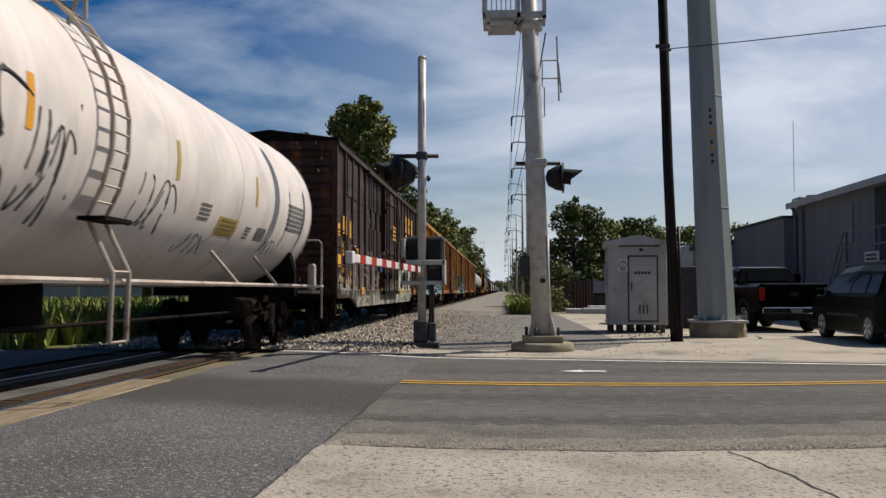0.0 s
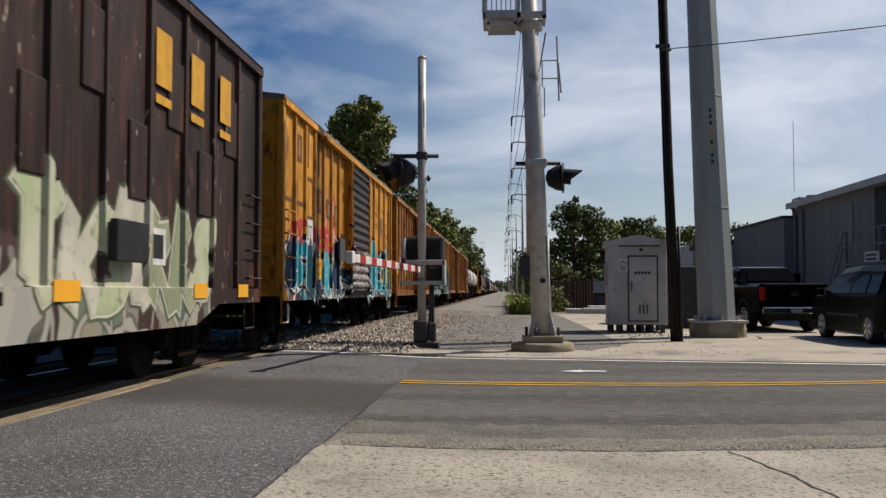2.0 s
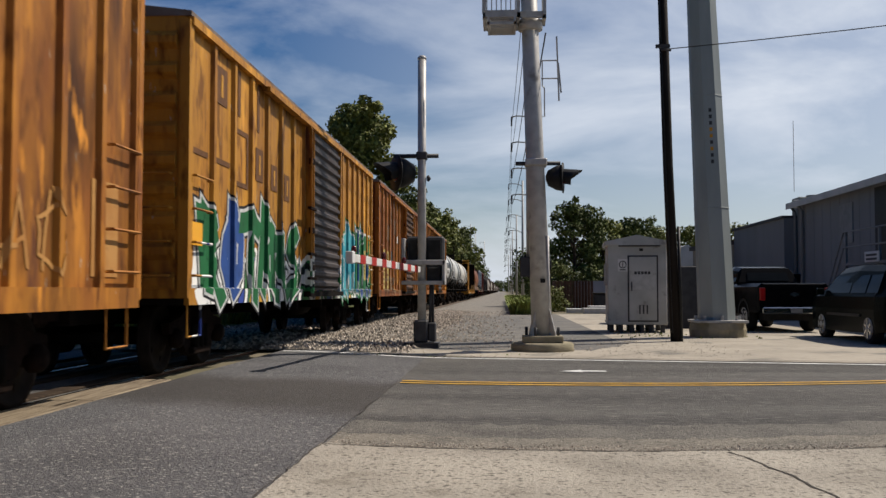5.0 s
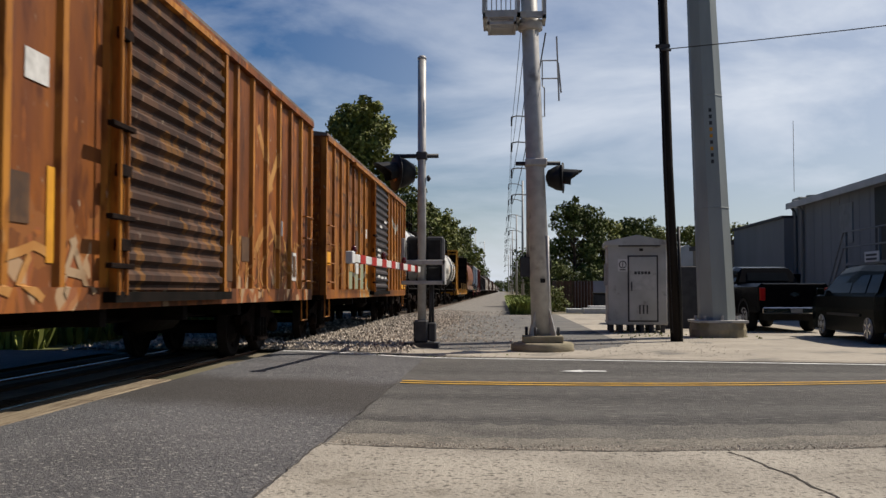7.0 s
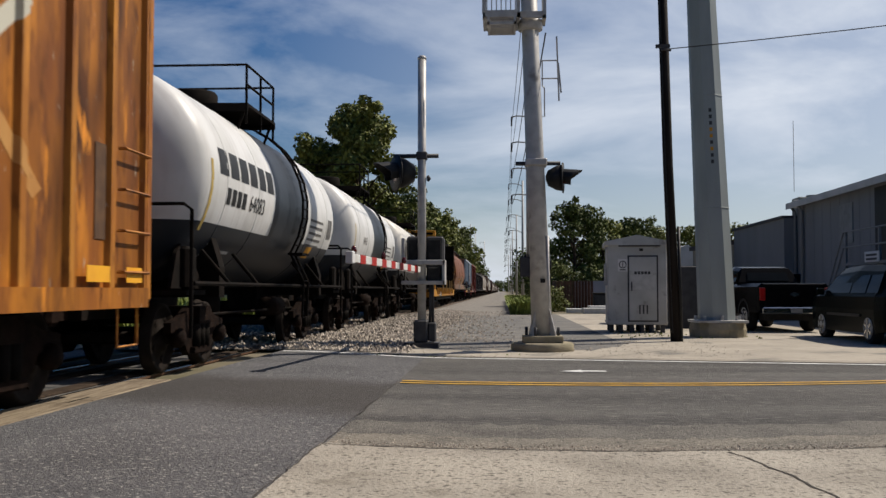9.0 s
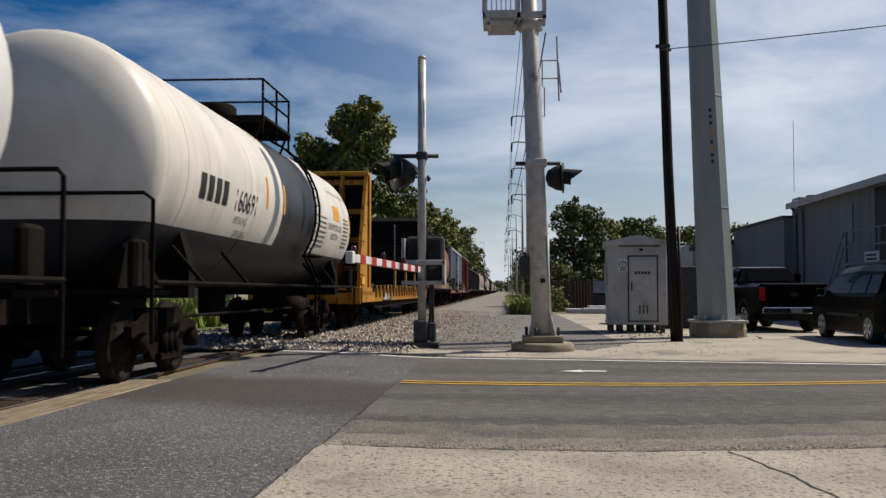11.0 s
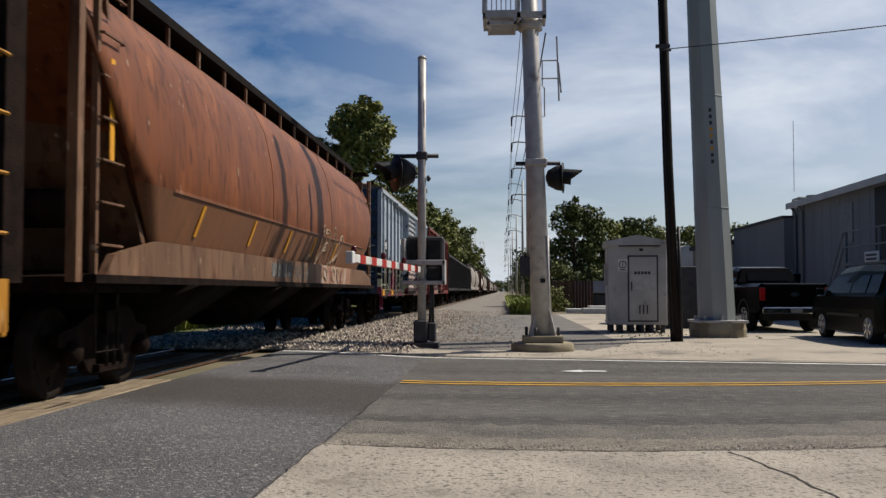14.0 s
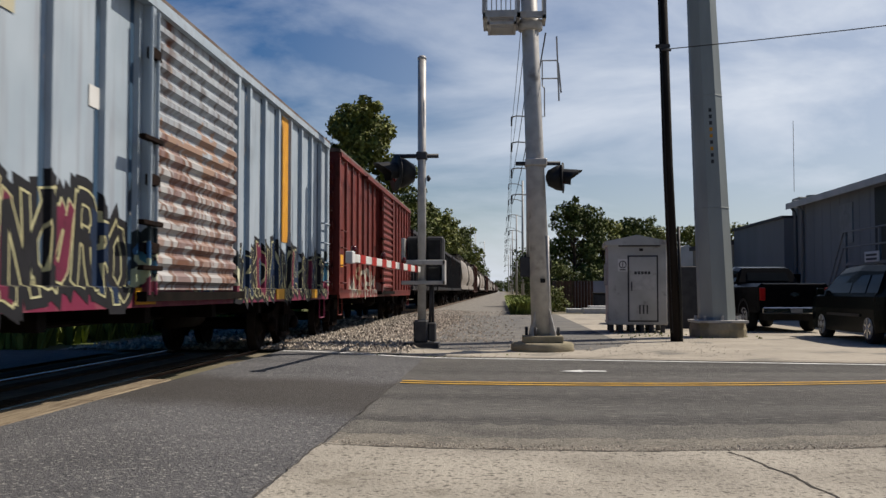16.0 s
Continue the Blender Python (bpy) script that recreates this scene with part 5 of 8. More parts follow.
# ---- paint of the freight cars ----
def paint(name, color, color2, rust=0.5, rough=0.6, graff=None, band=None, metal=0.0, panel=0.0):
    """Weathered paint with downward streaks and rust. graff: dict(colors, line, y, top, scale, seed) sprays a lettered mass on the low side.
    band: (color, y0, y1, zcut): a painted band and belly on a tank."""
    dark = tuple(v * k for v, k in zip(color, (0.36, 0.29, 0.26)))
    pale = tuple(min(1, c * 1.4) for c in color)
    worn = [(pale, 2.9, 0.56, 0.74), (RUST, 2.3, 0.66 - 0.13 * rust, 0.78 - 0.12 * rust), (dark, 7.0, 0.54, 0.68), ((0.45, 0.36, 0.26), 13.0, 0.70 - 0.04 * rust, 0.74 - 0.04 * rust)]
    if rust > 0.5:
        worn += [(tuple(0.45 * v for v in dark), 1.1, 0.53, 0.70), (tuple(min(1, 1.3 * v) for v in pale), 4.3, 0.64, 0.72)]
    clean = [(tuple(c * 0.62 for c in color), 0.9, 0.58, 0.80)]
    m = mat(name, color, color2, rough, metal, scale=1.3, mix=(0.36, 0.64), stretch=(1, 1, 0.3 if rust > 0.08 else 1), bump=0.12 if rust > 0.08 else 0.04, bscale=9, spots=worn if rust > 0.08 else clean)
    n, l = m.node_tree.nodes, m.node_tree.links
    bs = n["Principled BSDF"]
    co = n.new("ShaderNodeTexCoord").outputs["Object"]
    sp = n.new("ShaderNodeSeparateXYZ")
    l.new(co, sp.inputs[0])

    def math_(op, a, b=None, clamp=False):
        q = n.new("ShaderNodeMath")
        q.operation, q.use_clamp = op, clamp
        for i, v in enumerate((a, b)):
            if v is None:
                continue
            if isinstance(v, (int, float)):
                q.inputs[i].default_value = v
            else:
                l.new(v, q.inputs[i])
        return q.outputs[0]

    def over(fac, col):
        src = bs.inputs["Base Color"].links[0].from_socket
        x = n.new("ShaderNodeMix")
        x.data_type = 'RGBA'
        l.new(fac, x.inputs["Factor"])
        l.new(src, x.inputs["A"])
        if isinstance(col, tuple):
            x.inputs["B"].default_value = (*col, 1)
        else:
            l.new(col, x.inputs["B"])
        l.new(x.outputs["Result"], bs.inputs["Base Color"])

    if panel:
        cell = n.new("ShaderNodeTexWhiteNoise")
        cell.noise_dimensions = '1D'
        l.new(math_('FLOOR', math_('DIVIDE', math_('ADD', sp.outputs["Y"], 40.0), panel)), cell.inputs["W"])
        tint = n.new("ShaderNodeMapRange")
        tint.inputs["To Min"].default_value, tint.inputs["To Max"].default_value = 0.74, 1.2
        l.new(cell.outputs["Value"], tint.inputs["Value"])
        hv = n.new("ShaderNodeHueSaturation")
        l.new(tint.outputs[0], hv.inputs["Value"])
        l.new(bs.inputs["Base Color"].links[0].from_socket, hv.inputs["Color"])
        l.new(hv.outputs["Color"], bs.inputs["Base Color"])
    run = n.new("ShaderNodeMapping")
    run.inputs["Scale"].default_value = (1.0, 7.0, 0.35)
    l.new(co, run.inputs["Vector"])
    st = n.new("ShaderNodeTexNoise")
    st.inputs["Scale"].default_value, st.inputs["Detail"].default_value = 1.6, 5
    l.new(run.outputs["Vector"], st.inputs["Vector"])
    sr = n.new("ShaderNodeMapRange")
    sr.inputs["From Min"].default_value, sr.inputs["From Max"].default_value = 0.50, 0.74
    sr.inputs["To Max"].default_value = min(0.7, 4.0 * rust)
    l.new(st.outputs["Fac"], sr.inputs["Value"])
    over(sr.outputs[0], tuple(0.5 * a + 0.5 * b for a, b in zip(dark, RUST)))
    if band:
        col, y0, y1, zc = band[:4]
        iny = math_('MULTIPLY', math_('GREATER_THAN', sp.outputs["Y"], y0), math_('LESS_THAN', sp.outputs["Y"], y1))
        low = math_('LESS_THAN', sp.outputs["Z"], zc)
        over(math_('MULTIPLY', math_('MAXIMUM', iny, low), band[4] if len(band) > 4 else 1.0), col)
    if graff:
        warp = n.new("ShaderNodeTexNoise")
        warp.inputs["Scale"].default_value, warp.inputs["Detail"].default_value = 1.1, 2
        off = n.new("ShaderNodeVectorMath")
        off.operation = 'ADD'
        off.inputs[1].default_value = (0, graff["seed"] * 3.7, 0)
        l.new(co, off.inputs[0])
        l.new(off.outputs[0], warp.inputs["Vector"])
        mp = n.new("ShaderNodeVectorMath")
        mp.operation = 'MULTIPLY_ADD'
        l.new(warp.outputs["Color"], mp.inputs[0])
        mp.inputs[1].default_value = (0.0, 0.75, 0.75)
        l.new(off.outputs[0], mp.inputs[2])
        flat = n.new("ShaderNodeVectorMath")
        flat.operation = 'MULTIPLY'
        flat.inputs[1].default_value = (0.0, 1.0, graff.get("tall", 0.7))
        l.new(mp.outputs[0], flat.inputs[0])
        v1 = n.new("ShaderNodeTexVoronoi")
        v1.inputs["Scale"].default_value = graff["scale"] * 1.25
        v2 = n.new("ShaderNodeTexVoronoi")
        v2.feature = 'DISTANCE_TO_EDGE'
        v2.inputs["Scale"].default_value = graff["scale"] * 0.55
        for v in (v1, v2):
            l.new(flat.outputs[0], v.inputs["Vector"])
        rp = n.new("ShaderNodeValToRGB")
        rp.color_ramp.interpolation = 'CONSTANT'
        cols = graff["colors"]
        el = rp.color_ramp.elements
        while len(el) < len(cols):
            el.new(0.5)
        for i, c in enumerate(cols):
            el[i].position = i / len(cols)
            el[i].color = (*c, 1)
        sc = n.new("ShaderNodeSeparateColor")
        l.new(v1.outputs["Color"], sc.inputs[0])
        l.new(sc.outputs[0], rp.inputs["Fac"])
        # ragged top and ends
        edge = n.new("ShaderNodeTexNoise")
        edge.inputs["Scale"].default_value, edge.inputs["Detail"].default_value = 1.7, 3
        l.new(off.outputs[0], edge.inputs["Vector"])
        top = math_('ADD', math_('MULTIPLY', edge.outputs["Fac"], 1.5), graff["top"] - 0.75)
        mz = math_('GREATER_THAN', math_('SUBTRACT', top, sp.outputs["Z"]), 0.0)
        wy = math_('ADD', sp.outputs["Y"], math_('MULTIPLY', edge.outputs["Fac"], 0.8))
        my = math_('MULTIPLY', math_('GREATER_THAN', wy, graff["y"][0] + 0.4), math_('LESS_THAN', wy, graff["y"][1] + 0.4))
        mask = math_('MULTIPLY', math_('MULTIPLY', mz, my), graff.get("amount", 0.95))
        rim = math_('MULTIPLY', math_('LESS_THAN', math_('ABSOLUTE', math_('SUBTRACT', top, sp.outputs["Z"])), 0.09), my)
        over(mask, rp.outputs["Color"])
        lw = graff.get("width", 0.055)
        over(math_('MULTIPLY', mask, math_('LESS_THAN', v2.outputs["Distance"], lw * 1.9)), graff.get("shade", (0.012, 0.014, 0.02)))
        over(math_('MULTIPLY', mask, math_('LESS_THAN', v2.outputs["Distance"], lw)), graff["line"])
        if "foot" in graff:
            fz = math_('ADD', math_('MULTIPLY', edge.outputs["Fac"], 0.9), 0.72)
            over(math_('MULTIPLY', mask, math_('LESS_THAN', sp.outputs["Z"], fz)), graff["foot"])
        over(rim, graff.get("rim", graff["line"]))
    return m


WHITE, TEAL, NAVY, BLACK = (0.75, 0.75, 0.73), (0.03, 0.30, 0.38), (0.012, 0.03, 0.07), (0.012, 0.012, 0.015)
P = {}
P["tank_white"] = paint("tank_white", (0.78, 0.72, 0.68), (0.66, 0.60, 0.56), 0.05, 0.45)
P["brown"] = paint("brown_box", (0.036, 0.018, 0.014), (0.024, 0.012, 0.010), 0.7, 0.6, dict(colors=[(0.38, 0.36, 0.27), (0.05, 0.03, 0.025), (0.20, 0.25, 0.18), (0.05, 0.03, 0.025), (0.35, 0.33, 0.29), (0.10, 0.19, 0.17), (0.05, 0.03, 0.025), (0.50, 0.49, 0.40)], width=0.035, shade=(0.04, 0.022, 0.02), rim=(0.05, 0.03, 0.025), line=(0.45, 0.43, 0.38), y=(-7.6, 7.4), top=1.30, scale=2.55, seed=1, amount=0.55), panel=0.93)
P["yellow_a"] = paint("yellow_box", (0.62, 0.29, 0.025), (0.50, 0.21, 0.02), 0.10, 0.6, dict(colors=[NAVY, (0.02, 0.20, 0.28), BLACK, WHITE, NAVY, (0.03, 0.26, 0.34), BLACK, (0.35, 0.06, 0.05), NAVY], line=(0.6, 0.6, 0.58), width=0.035, y=(-7.6, 7.6), top=1.45, scale=2.3, tall=0.5, seed=2, rim=BLACK), panel=0.92)
P["yellow_b"] = paint("rusty_yellow_box", (0.40, 0.16, 0.02), (0.22, 0.07, 0.014), 0.65, 0.65, panel=0.93)
P["yellow_c"] = paint("yellow_box_green", (0.54, 0.26, 0.03), (0.42, 0.18, 0.025), 0.35, 0.6, dict(colors=[(0.015, 0.14, 0.05), (0.02, 0.2, 0.07), (0.02, 0.06, 0.3), (0.55, 0.30, 0.03), NAVY, (0.02, 0.18, 0.06), WHITE], line=WHITE, y=(-7.6, 7.6), top=1.55, scale=2.29, seed=4), panel=0.93)
P["orange_d"] = paint("rust_orange_box", (0.30, 0.092, 0.010), (0.15, 0.040, 0.009), 0.75, 0.65, dict(colors=[(0.10, 0.035, 0.012), (0.30, 0.10, 0.02), (0.14, 0.05, 0.015), (0.42, 0.30, 0.18), (0.18, 0.06, 0.018), (0.08, 0.03, 0.012)], line=(0.22, 0.07, 0.03), y=(-7.9, 7.9), top=1.55, scale=2.81, width=0.03, shade=(0.3, 0.1, 0.02), seed=5, amount=0.7, rim=(0.22, 0.08, 0.02)), panel=0.93)
P["orange_e"] = paint("orange_box", (0.38, 0.140, 0.014), (0.20, 0.060, 0.011), 0.6, 0.6, dict(colors=[(0.30, 0.33, 0.22), (0.50, 0.22, 0.035), (0.48, 0.2, 0.03), (0.42, 0.42, 0.33), (0.5, 0.2, 0.03)], line=(0.5, 0.22, 0.035), y=(-3.4, -1.0), top=1.75, scale=3.31, width=0.03, shade=(0.4, 0.15, 0.02), seed=6, amount=0.75, rim=(0.5, 0.22, 0.035)), panel=0.93)
P["amber_post"] = paint("amber_post", (0.48, 0.20, 0.026), (0.28, 0.09, 0.015), 0.45, 0.6)
P["blue"] = paint("pale_blue_box", (0.42, 0.49, 0.56), (0.36, 0.43, 0.50), 0.08, 0.55, dict(colors=[BLACK, (0.55, 0.55, 0.40), (0.02, 0.10, 0.24), BLACK, (0.20, 0.02, 0.06), (0.45, 0.5, 0.33), (0.05, 0.2, 0.3), BLACK, (0.26, 0.03, 0.08)], line=(0.60, 0.60, 0.42), y=(-9.0, 8.8), top=1.5, scale=2.92, seed=7, foot=(0.17, 0.018, 0.05), rim=(0.012, 0.02, 0.025)))
# darker blue for the car ends and the shade strips beside the posts
P["blue_post"] = paint("dark_blue_end_and_post_shade", (0.03, 0.07, 0.13), (0.045, 0.09, 0.15), 0.1, 0.55)
P["red"] = paint("oxide_red_box", (0.20, 0.032, 0.024), (0.15, 0.026, 0.02), 0.3, 0.6, dict(colors=[(0.42, 0.3, 0.27), (0.2, 0.03, 0.024), (0.2, 0.03, 0.024), (0.33, 0.2, 0.18)], line=(0.2, 0.03, 0.024), y=(-7.0, 0.0), top=1.4, scale=3.06, width=0.03, shade=(0.15, 0.026, 0.02), seed=8, amount=0.6, rim=(0.2, 0.03, 0.024)), panel=0.93)
P["grey_door"] = paint("dark_grey_door", (0.040, 0.035, 0.037), (0.055, 0.047, 0.046), 0.15, 0.6)
P["grey_door_tag"] = paint("tagged_grey_door", (0.040, 0.035, 0.037), (0.055, 0.047, 0.046), 0.15, 0.6, dict(colors=[(0.34, 0.28, 0.27), (0.06, 0.05, 0.055), (0.28, 0.06, 0.06), (0.42, 0.4, 0.4), (0.05, 0.05, 0.05)], line=(0.5, 0.48, 0.47), y=(-3, 3), top=1.9, scale=5.10, seed=9, amount=0.8, rim=(0.3, 0.27, 0.27)))
P["brown_door"] = paint("rusted_brown_door", (0.05, 0.024, 0.014), (0.03, 0.016, 0.011), 0.7, 0.75, dict(colors=[(0.05, 0.024, 0.014), (0.30, 0.13, 0.02), (0.04, 0.02, 0.012), (0.05, 0.024, 0.014), (0.16, 0.08, 0.04)], line=(0.05, 0.024, 0.014), width=0.01, shade=(0.05, 0.024, 0.014), y=(-3, 3), top=4.6, scale=3.4, seed=15, amount=0.4, rim=(0.05, 0.024, 0.014)))
P["blue_door"] = paint("rusted_pale_door", (0.40, 0.44, 0.48), (0.35, 0.38, 0.42), 0.40, 0.65, dict(colors=[(0.17, 0.06, 0.03), (0.36, 0.33, 0.31), (0.25, 0.12, 0.06), (0.40, 0.38, 0.36)], line=(0.14, 0.06, 0.03), y=(-3, 3), top=2.75, scale=4.08, width=0.03, shade=(0.12, 0.05, 0.03), seed=12, amount=0.65, rim=(0.3, 0.2, 0.15)))
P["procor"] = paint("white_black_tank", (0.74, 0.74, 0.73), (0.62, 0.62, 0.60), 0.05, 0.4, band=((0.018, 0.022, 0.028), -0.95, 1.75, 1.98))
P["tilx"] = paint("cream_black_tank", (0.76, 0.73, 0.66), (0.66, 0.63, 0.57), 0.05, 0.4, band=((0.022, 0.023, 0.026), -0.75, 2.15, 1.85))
P["flat"] = paint("flat_yellow", (0.52, 0.25, 0.025), (0.40, 0.18, 0.02), 0.12, 0.6)
P["hopper"] = paint("rust_red_hopper", (0.225, 0.072, 0.022), (0.15, 0.048, 0.018), 0.3, 0.55, band=((0.125, 0.062, 0.031), 90, 91, 2.19, 0.7))
P["hopper_low"] = paint("tan_hopper_sill", (0.19, 0.108, 0.062), (0.13, 0.072, 0.042), 0.35, 0.6, dict(colors=[(0.5, 0.4, 0.33), (0.33, 0.2, 0.125), (0.3, 0.12, 0.09), (0.33, 0.2, 0.125)], line=(0.25, 0.12, 0.09), y=(1.0, 5.5), top=1.8, scale=4.59, width=0.03, shade=(0.28, 0.16, 0.1), seed=10, amount=0.6, rim=(0.33, 0.2, 0.125)))
P["dark_hopper"] = paint("black_open_hopper", (0.025, 0.026, 0.03), (0.035, 0.035, 0.038), 0.2, 0.6)
P["grey_hopper"] = paint("grey_tan_hopper", (0.36, 0.33, 0.29), (0.29, 0.26, 0.23), 0.3, 0.6)
P["far_brown"] = paint("far_brown_box", (0.12, 0.05, 0.035), (0.09, 0.04, 0.03), 0.4, 0.6)
M.update({"p_" + k: v for k, v in P.items()})
# ---- freight train: cars stand with their middle at the origin, rail head at z = 0, front towards -Y, seen side +X ----
SPEED = 13.2
MOVERS, WHEELS = [], []


def mesh_of(bm, name, material):
    bmesh.ops.recalc_face_normals(bm, faces=bm.faces)
    me = bpy.data.meshes.new(name)
    bm.to_mesh(me)
    bm.free()
    me.materials.append(M[material])
    return me


bm = bmesh.new()
for s in (-1, 1):
    x = s * 0.7525
    lathe(bm, [(0.10, x - s * 0.11), (0.17, x - s * 0.09), (0.19, x - s * 0.03), (0.36, x - s * 0.01), (0.39, x - s * 0.05), (0.49, x - s * 0.05), (0.487, x - s * 0.025), (0.462, x - s * 0.01), (0.455, x + s * 0.085), (0.40, x + s * 0.085), (0.37, x + s * 0.05), (0.18, x + s * 0.07), (0.15, x + s * 0.12), (0.09, x + s * 0.13)], 24, 'x')
    for k in range(5):
        a = 2 * math.pi * k / 5
        box(bm, x + s * 0.055 - 0.01, x + s * 0.055 + 0.02, 0.27 * math.cos(a) - 0.03, 0.27 * math.cos(a) + 0.03, 0.27 * math.sin(a) - 0.03, 0.27 * math.sin(a) + 0.03)
tube(bm, [(-1.0, 0, 0), (1.0, 0, 0)], 0.085, 10)
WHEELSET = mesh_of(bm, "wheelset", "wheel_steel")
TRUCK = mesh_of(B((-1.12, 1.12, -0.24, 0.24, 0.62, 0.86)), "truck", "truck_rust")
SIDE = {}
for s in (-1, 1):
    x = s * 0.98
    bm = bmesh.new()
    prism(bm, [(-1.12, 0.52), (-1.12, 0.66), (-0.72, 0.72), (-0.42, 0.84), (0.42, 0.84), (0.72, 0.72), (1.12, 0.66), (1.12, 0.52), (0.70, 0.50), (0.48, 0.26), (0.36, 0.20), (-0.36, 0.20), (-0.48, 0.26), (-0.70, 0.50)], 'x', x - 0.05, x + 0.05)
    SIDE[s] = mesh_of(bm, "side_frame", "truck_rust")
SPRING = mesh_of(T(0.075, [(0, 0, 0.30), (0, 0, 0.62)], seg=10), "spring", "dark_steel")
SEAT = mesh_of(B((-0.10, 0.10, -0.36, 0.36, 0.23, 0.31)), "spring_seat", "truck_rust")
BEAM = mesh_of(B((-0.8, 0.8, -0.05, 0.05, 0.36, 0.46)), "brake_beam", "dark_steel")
CAP = {}
for s in (-1, 1):
    bm = bmesh.new()
    lathe(bm, [(0.13, 0.0), (0.13, s * 0.10), (0.09, s * 0.15), (0.0, s * 0.155)], 14, 'x')
    CAP[s] = mesh_of(bm, "bearing_cap", "truck_rust")
bm = bmesh.new()
box(bm, -0.13, 0.13, 0.0, 0.62, 0.72, 0.98)
box(bm, -0.2, 0.2, -0.04, 0.16, 0.66, 1.0, bev=0.05)
COUPLER = mesh_of(bm, "coupler", "truck_rust")


def running_gear(c, L, inset, roll=True):
    for s in (-1, 1):
        t = link("truck", TRUCK, None, c, m=pose(0, s * (L / 2 - inset), 0))
        for q in (-1, 1):
            link("side_frame", SIDE[q], None, t)
        if roll:
            for q in (-1, 1):
                link("spring_seat", SEAT, None, t, m=pose(q * 1.0, 0, 0))
                for y in (-0.2, 0.0, 0.2):
                    link("spring", SPRING, None, t, m=pose(q * 1.045, y, 0))
                for y in (-0.89, 0.89):
                    link("bearing_cap", CAP[q], None, t, m=pose(q * 0.98, y, 0.46))
                link("brake_beam", BEAM, None, t, m=pose(0, q * 0.36, 0))
        for y in (-0.89, 0.89):
            w = link("wheelset", WHEELSET, None, t, m=pose(0, y, 0.457))
            if roll:
                WHEELS.append((w, y))
        link("coupler", COUPLER, None, c, m=pose(0, s * (L / 2 + 0.02), 0, 0, 0, 0 if s < 0 else 180))


def ladder(c, x, y0, y1, zs, material, name="rung", r=0.016):
    """Grab-iron rungs on the side, each bent back to the wall."""
    for z in zs:
        part(name, T(r, [(x, y0, z), (x + 0.07, y0, z), (x + 0.07, y1, z), (x, y1, z)], seg=5), material, c)


def side_text(c, body, size, y, z, material, x, sx=1.0):
    """Lettering on the +X side; reads along +Y."""
    lettering(body, size, material, c, Matrix.Translation((x, y, z)) @ pose(0, 0, 0, 90, 0, 90), sx)


def patch(c, y0, y1, z0, z1, x, material, name="marking_patch", label="", t=0.004):
    part(name, B((x, x + t, y0, y1, z0, z1)), material, c, label)


def bars(c, y0, z0, n, w, h, gap, x, material):
    """A row of plain blocks in place of lettering that is not spelled out."""
    for k in range(n):
        part("marking_bar", B((x, x + 0.004, y0 + k * (w + gap), y0 + k * (w + gap) + w, z0, z0 + h)), material, c)


